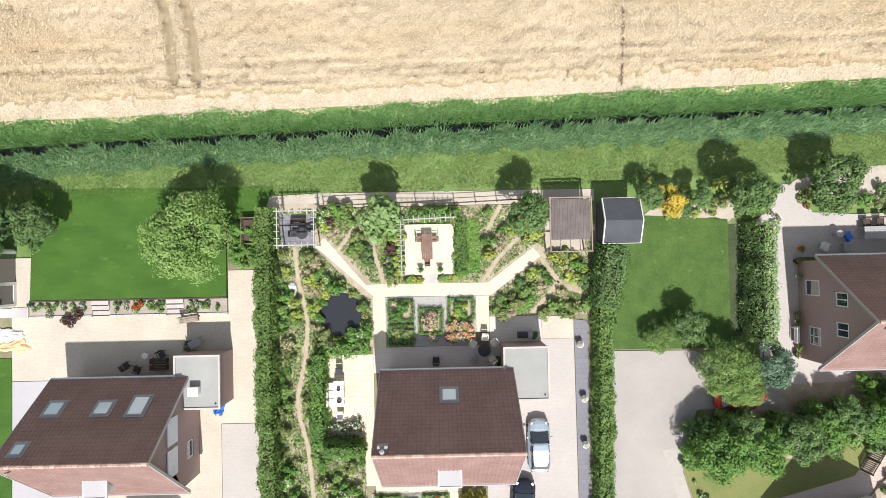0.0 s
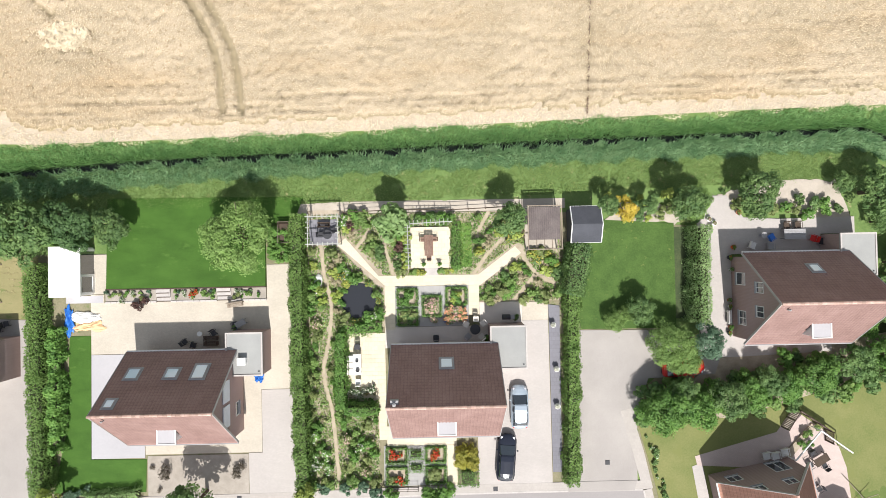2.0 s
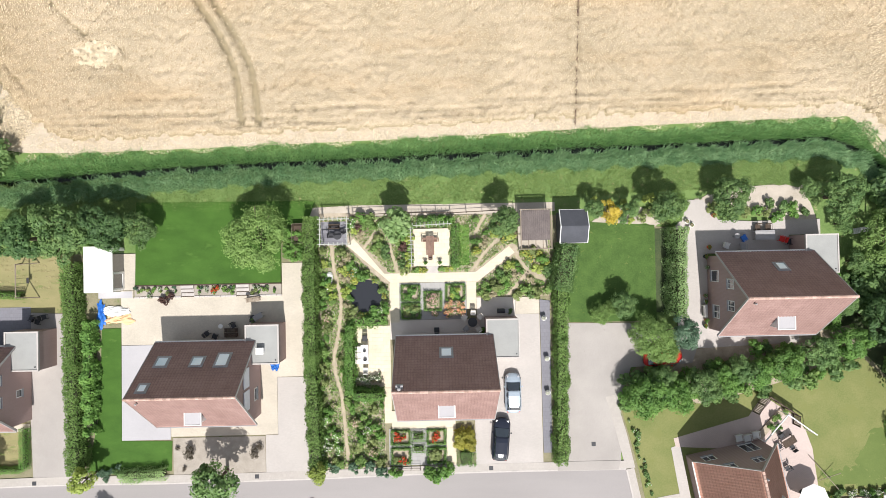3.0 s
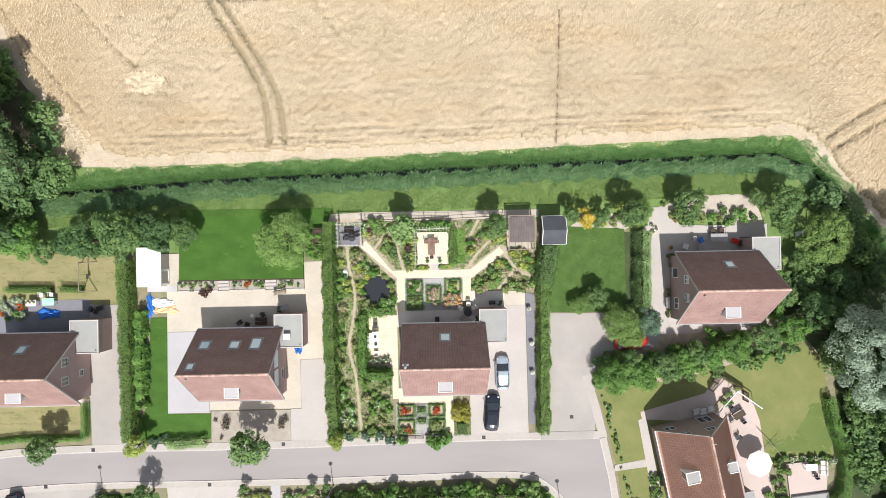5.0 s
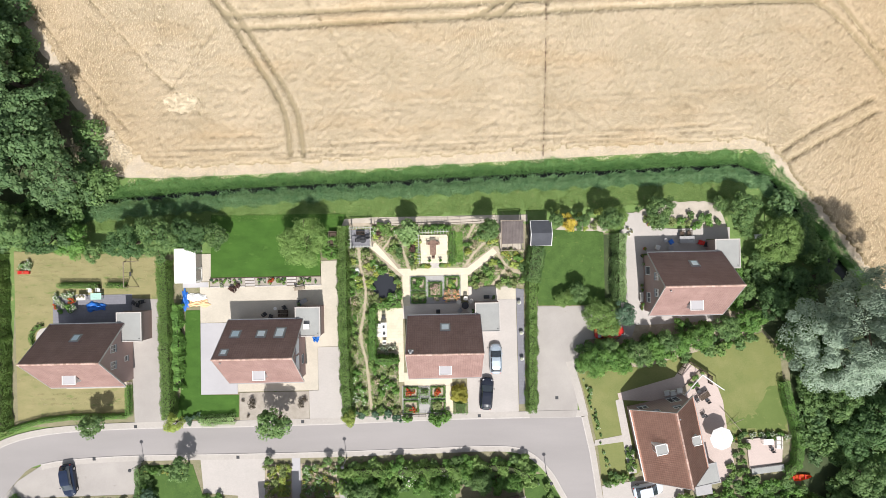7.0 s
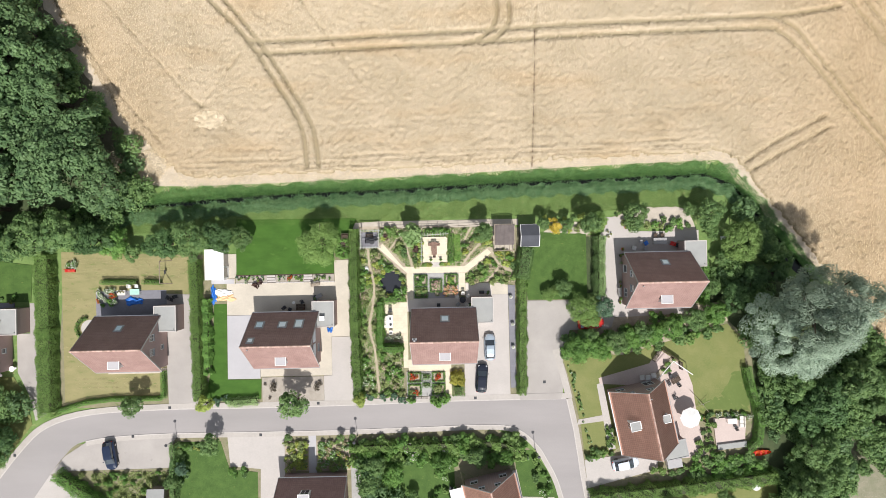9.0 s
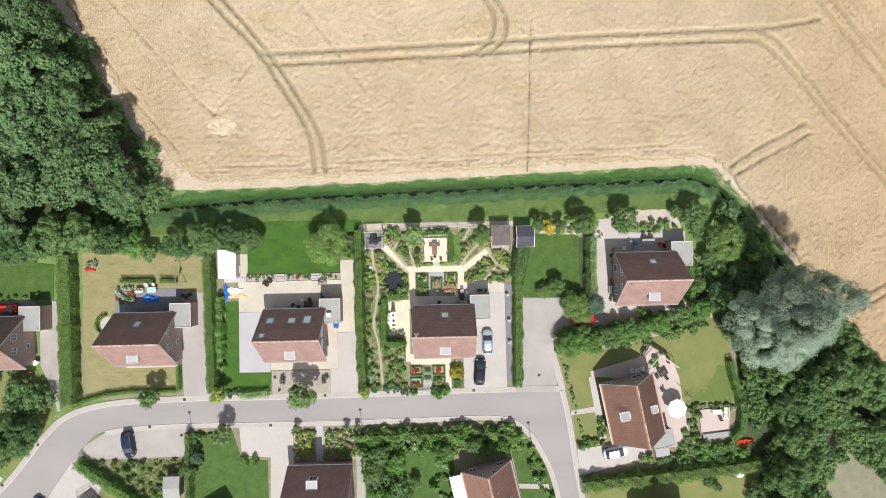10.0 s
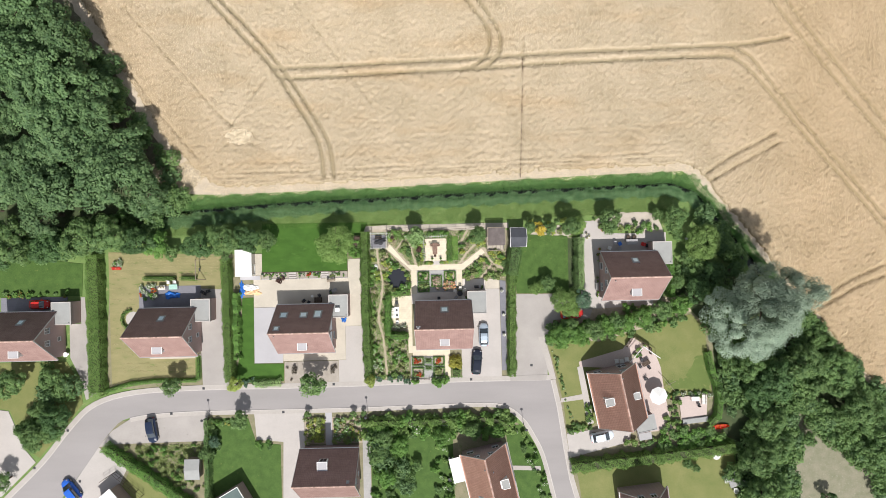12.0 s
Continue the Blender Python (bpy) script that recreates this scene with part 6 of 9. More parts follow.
# ---- cars ----
def loft(bm, rings, cap=True):
    """Skin a row of closed rings of equal length."""
    vs = [[bm.verts.new(p) for p in r] for r in rings]
    for a, b in zip(vs[:-1], vs[1:]):
        n = len(a)
        for i in range(n):
            bm.faces.new((a[i], a[(i + 1) % n], b[(i + 1) % n], b[i]))
    if cap:
        bm.faces.new(vs[0][::-1]); bm.faces.new(vs[-1])
    return bm


def section(x, half, low, high, crown=0.06):
    """A rounded car cross-section at x."""
    c = min(0.16, (high - low) * 0.4)
    pts = [(-half + c * 0.5, low), (-half, low + c), (-half * 1.0, high - c * 1.2), (-half + c * 0.9, high - c * 0.15), (-half * 0.45, high + crown * 0.7), (0, high + crown)]
    pts += [(-p, q) for p, q in pts[-2::-1]]
    return [(x, p, q) for p, q in pts]


def car(x, y, turn, paint, label, length=4.3, wide=1.74, tall=1.46, estate=False):
    """A parked car, its nose along +x: body, glasshouse, roof, windows, wheels, lamps, mirrors, bumpers."""
    c = thing("car", pose(x, y, 0.045, 0, 0, turn), label, "car")
    L, w = length / 2, wide / 2
    bm = loft(bm_new(), [section(-L, w * 0.52, 0.42, 0.70), section(-L + 0.07, w * 0.76, 0.3, 0.82), section(-L + 0.22, w * 0.91, 0.24, 0.9), section(-L + 0.6, w, 0.2, 0.93), section(0, w, 0.19, 0.93),
                         section(L * 0.42, w, 0.19, 0.92), section(L - 0.7, w * 0.98, 0.2, 0.85), section(L - 0.34, w * 0.9, 0.24, 0.77), section(L - 0.12, w * 0.72, 0.3, 0.68), section(L, w * 0.42, 0.4, 0.58)])
    body = part("body", bm, paint, c)
    back = -L + (0.16 if estate else 0.34)
    bm = loft(bm_new(), [section(back, w * 0.82, 0.86, 0.97, 0.02), section(back + 0.42, w * 0.8, 0.88, tall - 0.1, 0.03), section(back + 0.75, w * 0.78, 0.88, tall - 0.03, 0.03),
                         section(-0.1, w * 0.78, 0.88, tall, 0.03), section(L * 0.16, w * 0.79, 0.88, tall - 0.06, 0.03), section(L * 0.56, w * 0.84, 0.86, 0.95, 0.02)])
    cabin = part("glasshouse", bm, M_GLASS, c, "dark tinted windows all round")
    bm = loft(bm_new(), [section(back + 0.40, w * 0.54, tall - 0.12, tall - 0.045, 0.03), section(back + 0.52, w * 0.64, tall - 0.10, tall - 0.03, 0.03), section(back + 0.8, w * 0.7, tall - 0.06, tall + 0.005, 0.035), section(-0.1, w * 0.71, tall - 0.04, tall + 0.03, 0.035),
                         section(L * 0.14, w * 0.69, tall - 0.09, tall - 0.02, 0.035), section(L * 0.2, w * 0.66, tall - 0.14, tall - 0.08, 0.03)])
    part("roof", bm, paint, c)
    for s in (-1, 1):
        for px in (-0.28, L * 0.2):
            bm = bm_new()
            bar(bm, (px, s * w * 0.86, 0.9), (px - 0.08, s * w * 0.74, tall - 0.05), 0.04, None, 4)
            part("pillar", bm, paint, cabin)
        part("mirror", one_box(L * 0.33, min(s * w, s * (w + 0.17)), 0.90, L * 0.33 + 0.13, max(s * w, s * (w + 0.17)), 1.04, bevel=0.03), paint, c)
        bm = bm_new()
        box(bm, L - 0.46, min(s * w * 0.5, s * w * 0.8), 0.60, L - 0.2, max(s * w * 0.5, s * w * 0.8), 0.775, 0.04)
        part("headlight", bm, M_CHROME, c, "clear glass headlight")
        part("tail_light", one_box(-L + 0.06, min(s * w * 0.5, s * w * 0.8), 0.58, -L + 0.22, max(s * w * 0.5, s * w * 0.8), 0.80, bevel=0.03), M_RED, c, "red tail light")
        for px in (-L + 0.82, L - 0.80):
            bm = bm_new()
            bar(bm, (px, s * (w - 0.2), 0.30), (px, s * (w + 0.005), 0.30), 0.31, None, 14)
            tyre = part("tyre", bm, M_RUBBER, c, "black rubber tyre")
            bm = bm_new()
            bar(bm, (px, s * (w - 0.02), 0.30), (px, s * (w + 0.015), 0.30), 0.2, 0.18, 10)
            part("rim", bm, M_CHROME, tyre, "alloy wheel rim")
    part("rear_bumper", one_box(-L - 0.03, -w * 0.6, 0.3, -L + 0.12, w * 0.6, 0.5, bevel=0.04), M_DARK, c)
    part("wiper", one_box(L * 0.5, -w * 0.6, 0.93, L * 0.53, w * 0.2, 0.95, bevel=0.004), M_RUBBER, c)
    return c


P_SILVER = plain("silver_blue_paint", (0.42, 0.49, 0.56), 0.34, metal=0.3)
P_BLACK = plain("black_paint", (0.022, 0.026, 0.04), 0.15)
P_NAVY = plain("navy_paint", (0.02, 0.03, 0.06), 0.18)
P_PALE = plain("pale_blue_paint", (0.62, 0.68, 0.74), 0.25)
P_BLUE = plain("bright_blue_paint", (0.03, 0.13, 0.55), 0.25)
car(7.02, -13.8, 90.0, P_SILVER, "silver-blue hatchback parked on the clinker drive", 4.15, 1.7, 1.5)
car(5.65, -18.65, 85.0, P_BLACK, "black estate car parked on the clinker drive", 4.5, 1.78, 1.45, True)
car(-53.0, -29.5, -82.0, P_NAVY, "dark navy estate car parked across the street", 4.5, 1.78, 1.47, True)
car(28.0, -32.6, 10.0, P_PALE, "pale blue car parked beside the red-roofed house", 4.2, 1.72, 1.5)
car(-67.6, -39.9, 128.0, P_BLUE, "bright blue van parked behind a fence", 4.4, 1.75, 1.7, True)
car(23.0, -10.35, 4.0, M_RED, "red car half hidden under garden trees", 4.1, 1.68, 1.45)


# ---- garden buildings ----
def shed(x0, y0, x1, y1, eave, ridge, label, wall, roof, trim, name="garden_shed"):
    s = thing(name, pose((x0 + x1) / 2, (y0 + y1) / 2, 0), label, "shed")
    hx, hy = (x1 - x0) / 2, (y1 - y0) / 2
    for sy in (-1, 1):
        part("side_wall", one_box(-hx + 0.15, min(sy * (hy - 0.2), sy * (hy - 0.14)), 0, hx - 0.15, max(sy * (hy - 0.2), sy * (hy - 0.14)), eave - 0.02), wall, s)
    for sx in (-1, 1):
        out = [(-hy + 0.2, 0), (hy - 0.2, 0), (hy - 0.2, eave - 0.04), (0, ridge - 0.12), (-hy + 0.2, eave - 0.04)]
        bm = slab(bm_new(), out, 0, 0.06)
        bmesh.ops.transform(bm, matrix=upright(sx * (hx - 0.15) - 0.03), verts=bm.verts)
        part("gable", bm, wall, s)
    a, L = math.atan2(ridge - eave, hy), math.hypot(ridge - eave, hy)
    for sy in (-1, 1):
        m = pose(0, 0, eave, 0, 0, 0 if sy < 0 else 180) @ Matrix.Translation((0, -hy, 0)) @ Matrix.Rotation(a, 4, "X")
        r = part("roof_slope", one_box(-hx, -0.05, -0.03, hx, L, 0.025, bevel=0.008, m=m), roof, s, "dark grey felt roof slope")
        for sx in (-1, 1):
            part("barge_board", one_box(sx * hx - 0.04, -0.06, -0.14, sx * hx + 0.04, L, 0.04, bevel=0.005, m=m), trim, r)
        part("fascia", one_box(-hx, -0.075, -0.1, hx, -0.045, 0.03, bevel=0.004, m=m), trim, r)
    d = part("door", one_box(-0.5, -hy + 0.1, 0.05, 0.4, -hy + 0.139, 1.9), trim, s, "pale shed door")
    part("handle", one_box(0.25, -hy + 0.06, 0.95, 0.32, -hy + 0.1, 1.05), M_DARK, d)
    return s


shed(12.02, 1.95, 14.9, 5.3, 2.15, 2.85, "dark grey gabled garden shed with white trim", M_SLATE, M_SLATE, M_WHITE)
shed(-46.6, -38.0, -44.0, -34.5, 2.0, 2.3, "pale wooden garden shed among shrubs", M_WOOD, M_FELT, M_GREYTRIM)


def white_shed():
    s = thing("white_shed", pose(-35.4, 0.1, 0), "long white flat-roofed shed with dark windows", "shed")
    part("roof", one_box(-1.45, -2.35, 2.3, 1.5, 2.4, 2.42, bevel=0.02), M_WHITE, s, "bright white flat roof")
    part("back_wall", one_box(-1.36, -2.25, 0, -1.26, 2.3, 2.298), M_WHITE, s)
    for y0 in (-2.25, 2.2):
        part("end_wall", one_box(-1.255, y0, 0, 1.28, y0 + 0.1, 2.298), M_WHITE, s)
    f = part("sill_wall", one_box(1.28, -1.948, 0, 1.4, -0.502, 0.35), M_WHITE, s)
    part("lintel", one_box(1.28, -1.948, 2.0, 1.4, -0.502, 2.298), M_WHITE, s)
    for y0, y1 in ((-2.14, -1.95), (-0.5, -0.25), (1.95, 2.19)):
        part("post", one_box(1.28, y0, 0, 1.4, y1, 2.298), M_WHITE, s)
    part("pane", one_box(1.31, -1.94, 0.36, 1.34, -0.51, 1.99, bevel=0), M_GLASS, f, "dark glass of the shed front")
    part("pane", one_box(1.31, -0.24, 0.02, 1.34, 1.94, 2.29, bevel=0), M_GLASS, f, "dark glass of the shed front")
    sheet("paving", rect(-36.8, -3.0, -33.2, -2.3), M_LILAC, 0.06, "grey slab beside the white shed", "paving")


white_shed()


def lean_to():
    """The open shelter: pale frame on posts, with a dark corrugated canopy."""
    s = thing("shelter", pose(9.55, 3.4, 0), "open wooden shelter with dark corrugated canopy", "shelter")
    for px in (-1.5, 1.55):
        for py in (-2.0, 2.0):
            part("post", one_box(px - 0.06, py - 0.06, 0, px + 0.06, py + 0.06, 2.2), M_PALEWOOD, s)
    for py in (-2.05, 2.05):
        part("beam", one_box(-1.65, py - 0.045, 2.203, 1.68, py + 0.045, 2.34), M_WOOD, s, "weathered wooden edge beam")
    for px in (-1.56, 1.6):
        part("beam", one_box(px - 0.045, -1.98, 2.203, px + 0.045, 1.98, 2.34), M_WOOD, s, "weathered wooden edge beam")
    u = np.linspace(-1.48, 1.5, 121)
    V = np.concatenate([np.c_[u, np.full(121, yy), 2.17 + 0.03 * np.sin(u * 2 * math.pi / 0.2) - 0.02 * (yy < 0)] for yy in (-1.15, -0.2, 0.9, 1.95)])
    canopy = under(new("canopy", mesh_of("canopy", V, grid_faces(121, 4), material("corrugated_brown", (0.185, 0.155, 0.145), (0.12, 0.10, 0.095), rough=0.6, coarse=1.0, fine=8.0))), s)
    canopy["label"] = "dark brown corrugated canopy sheet"
    for px in (-0.75, 0.0, 0.75):
        part("rafter", one_box(px - 0.035, -1.99, 2.02, px + 0.035, 1.99, 2.12), M_WOOD, s)
    sheet("shelter_floor", rect(8.0, 1.5, 11.15, 5.35), M_SAND, 0.03, "sandy floor under the open shelter", "sand")


lean_to()


def pergola_frame(x0, y0, x1, y1, z, label, rafters_x=6, rafters_y=5, mat=M_PALEWOOD):
    """Posts and edge beams with short rafter ends crossing them."""
    s = thing("pergola", pose(x0, y0, 0), label, "pergola")
    w, d = x1 - x0, y1 - y0
    for px in (0, w):
        for py in (0, d):
            part("post", one_box(px - 0.05, py - 0.05, 0, px + 0.05, py + 0.05, z - 0.06), mat, s)
    for py in (0, d):
        part("beam", one_box(-0.25, py - 0.04, z - 0.06, w + 0.25, py + 0.04, z + 0.04), mat, s)
    for px in (0, w):
        part("beam", one_box(px - 0.04, -0.25, z - 0.055, px + 0.04, d + 0.25, z + 0.045), mat, s)
    for k in range(1, rafters_x):
        for py in (0, d):
            part("rafter", one_box(w * k / rafters_x - 0.03, py - 0.2, z + 0.047, w * k / rafters_x + 0.03, py + 0.2, z + 0.12), mat, s)
    for k in range(1, rafters_y):
        for px in (0, w):
            part("rafter", one_box(px - 0.2, d * k / rafters_y - 0.03, z + 0.048, px + 0.2, d * k / rafters_y + 0.03, z + 0.121), mat, s)
    return s


pergola_frame(-12.75, 2.25, -9.95, 4.85, 2.25, "pale wooden pergola over a small patio")


def arbour(a, b, z, label, n):
    """A row of posts with a top beam and short crossing rafters."""
    ax, ay, bx, by = *a, *b
    L = math.hypot(bx - ax, by - ay)
    s = thing("arbour", pose(ax, ay, 0, 0, 0, math.degrees(math.atan2(by - ay, bx - ax))), label, "arbour")
    for k in range(4):
        part("post", one_box(L * k / 3 - 0.045, -0.045, 0, L * k / 3 + 0.045, 0.045, z - 0.05), M_PALEWOOD, s)
    part("beam", one_box(-0.2, -0.04, z - 0.05, L + 0.2, 0.04, z + 0.05), M_PALEWOOD, s)
    for k in range(n):
        u = L * (k + 0.5) / n
        part("rafter", one_box(u - 0.025, -0.3, z + 0.052, u + 0.025, 0.3, z + 0.12), M_PALEWOOD, s)
    return s


arbour((-3.4, 4.0), (0.65, 4.15), 2.05, "pale painted arbour behind the raised terrace", 10)
arbour((-3.35, -0.1), (-3.4, 3.85), 2.05, "pale painted arbour beside the raised terrace", 10)


def post_fence(line, gap, height, label, mat, rails=2, r=0.045):
    s = thing("fence", pose(*line[0], 0), label, "fence")
    ox, oy = line[0]
    for (ax, ay), (bx, by) in zip(line[:-1], line[1:]):
        L = math.hypot(bx - ax, by - ay)
        n = max(1, round(L / gap))
        for k in range(n + 1):
            px, py = ax + (bx - ax) * k / n - ox, ay + (by - ay) * k / n - oy
            part("post", one_bar((px, py, -0.05), (px, py, height), r), mat, s)
        for q in range(rails):
            z = height * (0.92 - 0.42 * q)
            part("rail", one_bar((ax - ox, ay - oy, z), (bx - ox, by - oy, z), r * 0.6), mat, s)
    return s


post_fence([(-9.6, 5.3), (-4.2, 5.45)], 1.7, 1.25, "thin dark wooden post-and-rail garden fence", M_DARKWOOD)
post_fence([(-3.8, 5.45), (0.8, 5.35), (7.6, 5.6)], 1.6, 1.25, "thin dark wooden post-and-rail garden fence", M_DARKWOOD)
post_fence([(-62.0, -38.3), (-59.9, -37.0), (-54.9, -41.2)], 1.3, 1.6, "dark wooden fence beside the white shed", M_DARKWOOD, 3)
def windbreak(line, height, label):
    """A low fence of posts with upright boards between two rails."""
    ox, oy = line[0]
    s = thing("fence", pose(ox, oy, 0), label, "fence")
    for (ax, ay), (bx, by) in zip(line[:-1], line[1:]):
        L, a = math.hypot(bx - ax, by - ay), math.atan2(by - ay, bx - ax)
        m = Matrix.Translation((ax - ox, ay - oy, 0)) @ Matrix.Rotation(a, 4, "Z")
        for k in range(max(2, round(L / 1.2) + 1)):
            u = L * k / max(1, round(L / 1.2))
            part("post", one_box(u - 0.05, -0.05, 0, u + 0.05, 0.05, height + 0.05, m=m), M_DARKWOOD, s)
        for z in (0.12, height - 0.06):
            part("rail", one_box(0, -0.03, z, L, 0.03, z + 0.07, m=m), M_DARKWOOD, s)
        n = round(L / 0.16)
        for k in range(n):
            part("board", one_box(L * k / n + 0.02, 0.032, 0.05, L * (k + 1) / n - 0.02, 0.05, height - 0.08, bevel=0, m=m), M_WOOD, s)


windbreak([(32.8, -16.5), (34.0, -14.65), (37.1, -16.8), (37.05, -17.9)], 1.3, "slatted wooden windbreak fence round the terrace")


def white_frame():
    """A white beam frame on posts over the corner of the terrace, and the bed under it."""
    f = thing("beam_frame", pose(35.35, -16.35, 0.05), "white painted beam frame at the terrace corner", "pergola")
    for bx, by in ((-2.5, -2.75), (2.95, -2.15)):
        part("beam", one_bar((0, 0, 2.0), (bx, by, 2.0), 0.07, None, 8), M_WHITE, f)
        part("post", one_bar((bx, by, 0), (bx, by, 1.95), 0.045), M_WHITE, f)
    part("post", one_bar((0, 0, 0), (0, 0, 1.95), 0.045), M_WHITE, f)
    sheet("planter_bed", [(33.1, -18.9), (35.7, -16.2), (36.1, -16.7), (33.5, -19.6)], M_SOIL, 0.22, "raised planted bed beside the terrace", "flower bed", 0.3)
    p = thing("washing_line", pose(39.9, -22.9, 0.03), "pale wooden poles of a folded washing line", "washing line")
    part("pole", one_bar((-1.3, 1.6, 0.15), (1.2, -1.7, 1.0), 0.035), M_WOOD, p)
    part("pole", one_bar((-0.3, -1.1, 0.15), (1.5, 0.0, 1.0), 0.03), M_WOOD, p)
    part("stand", one_bar((0.55, -0.6, -0.05), (0.55, -0.6, 0.75), 0.035), M_GREYTRIM, p)


white_frame()


# ---- furniture ----
def chair(x, y, turn, mat, label, z=0.05, group="", seat=0.44, wide=0.5):
    c = thing("garden_chair", pose(x, y, z, 0, 0, turn), label, "chair", group)
    h = wide / 2
    part("seat", one_box(-h, -h, seat - 0.04, h, h, seat, bevel=0.015), mat, c)
    part("backrest", one_box(-h - 0.03, -h, seat + 0.02, -h + 0.03, h, seat + 0.46, bevel=0.02, m=Matrix.Rotation(-0.12, 4, "Y")), mat, c)
    for sx in (-1, 1):
        for sy in (-1, 1):
            part("leg", one_box(sx * (h - 0.04) - 0.02, sy * (h - 0.04) - 0.02, 0, sx * (h - 0.04) + 0.02, sy * (h - 0.04) + 0.02, seat - 0.042, bevel=0.004), mat, c)
    for sy in (-1, 1):
        part("armrest", one_box(-h, sy * h - 0.025, seat + 0.2, h - 0.05, sy * h + 0.025, seat + 0.23, bevel=0.008), mat, c)
    return c


def table(x, y, turn, length, wide, mat, label, z=0.05, height=0.74):
    t = thing("garden_table", pose(x, y, z, 0, 0, turn), label, "table")
    n = max(4, round(wide / 0.14))
    for k in range(n):
        a = -wide / 2 + wide * k / n
        part("slat", one_box(-length / 2, a + 0.006, height - 0.03, length / 2, a + wide / n - 0.006, height, bevel=0.006), mat, t)
    for sx in (-1, 1):
        for sy in (-1, 1):
            part("leg", one_box(sx * (length / 2 - 0.1) - 0.035, sy * (wide / 2 - 0.1) - 0.035, 0, sx * (length / 2 - 0.1) + 0.035, sy * (wide / 2 - 0.1) + 0.035, height - 0.033), mat, t)
        part("crossbar", one_box(sx * (length / 2 - 0.1) - 0.03, -wide / 2 + 0.08, height - 0.1, sx * (length / 2 - 0.1) + 0.03, wide / 2 - 0.08, height - 0.034), mat, t)
    return t


def round_table(x, y, r, mat, label, z=0.05, height=0.74):
    t = thing("round_table", pose(x, y, z), label, "table")
    part("tabletop", one_bar((0, 0, height - 0.03), (0, 0, height), r, None, 20), mat, t)
    part("column", one_bar((0, 0, 0.02), (0, 0, height - 0.031), 0.04), mat, t)
    part("foot", one_bar((0, 0, 0), (0, 0, 0.02), r * 0.5, None, 12), mat, t)
    return t


def bench(x, y, turn, length, mat, label, z=0.05, back=True):
    b = thing("bench", pose(x, y, z, 0, 0, turn), label, "bench")
    for k in range(4):
        part("slat", one_box(-length / 2, -0.22 + 0.115 * k, 0.41, length / 2, -0.22 + 0.115 * k + 0.095, 0.44, bevel=0.006), mat, b)
    for sx in (-1, 1):
        part("support", one_box(sx * (length / 2 - 0.12) - 0.04, -0.2, 0, sx * (length / 2 - 0.12) + 0.04, 0.2, 0.408), mat, b)
    if back:
        for k in range(3):
            part("back_slat", one_box(-length / 2, 0.24, 0.52 + 0.13 * k, length / 2, 0.27, 0.62 + 0.13 * k, bevel=0.006), mat, b)
        for sx in (-1, 1):
            part("back_post", one_box(sx * (length / 2 - 0.12) - 0.03, 0.272, 0.2, sx * (length / 2 - 0.12) + 0.03, 0.31, 0.9), mat, b)
    return b


def lounge_sofa(x, y, turn, length, frame_mat, label, z=0.05):
    s = thing("garden_sofa", pose(x, y, z, 0, 0, turn), label, "sofa")
    part("base", one_box(-length / 2, -0.38, 0.04, length / 2, 0.38, 0.3, bevel=0.03), frame_mat, s)
    n = max(1, round(length / 0.65))
    for k in range(n):
        a = -length / 2 + length * k / n
        part("cushion", one_box(a + 0.02, -0.37, 0.302, a + length / n - 0.02, 0.22, 0.43, bevel=0.04), M_CUSHION, s, "pale seat cushion")
        part("back_cushion", one_box(a + 0.02, 0.222, 0.31, a + length / n - 0.02, 0.37, 0.72, bevel=0.05), M_CUSHION, s, "pale back cushion")
    return s


def parasol(x, y, r, z, mat, label, sides=8):
    p = thing("parasol", pose(x, y, 0.05), label, "parasol")
    part("pole", one_bar((0, 0, 0.08), (0, 0, z), 0.025), M_GREYTRIM, p)
    part("base", one_bar((0, 0, 0), (0, 0, 0.079), 0.3, 0.26, 12), M_DARK, p)
    bm = bm_new()
    bmesh.ops.create_cone(bm, cap_ends=False, segments=sides, radius1=r, radius2=0.04, depth=r * 0.32, matrix=Matrix.Translation((0, 0, z - r * 0.16)))
    bmesh.ops.solidify(bm, geom=bm.faces[:], thickness=0.012)
    canopy = part("canopy", bm, mat, p, "stretched pale parasol cloth")
    for k in range(sides):
        a = 6.283 * k / sides
        part("rib", one_bar((0.04 * math.cos(a), 0.04 * math.sin(a), z - 0.03), (r * 0.98 * math.cos(a), r * 0.98 * math.sin(a), z - r * 0.32 - 0.02), 0.012, None, 4), M_WOOD, canopy)
    return p


def pot(x, y, r, h, mat, label, plant=None, z=0.05, scale=0.6):
    p = thing("plant_pot", pose(x, y, z), label, "plant pot")
    bm = bm_new()
    loft(bm, [[(rr * math.cos(a * 0.5236), rr * math.sin(a * 0.5236), zz) for a in range(12)] for rr, zz in ((r * 0.7, 0), (r, h), (r * 1.08, h), (r * 1.08, h + 0.04), (r * 0.9, h + 0.04), (r * 0.88, h - 0.04))])
    part("bowl", bm, mat, p)
    if plant:
        f = under(new("plant", plant[0]), p)
        f.matrix_basis = Matrix.Translation((0, 0, h - 0.06)) @ Matrix.Diagonal((scale, scale, scale, 1))
        if plant[1]:
            b = under(new("blossom", plant[1]), p)
            b.matrix_basis = f.matrix_basis
    return p


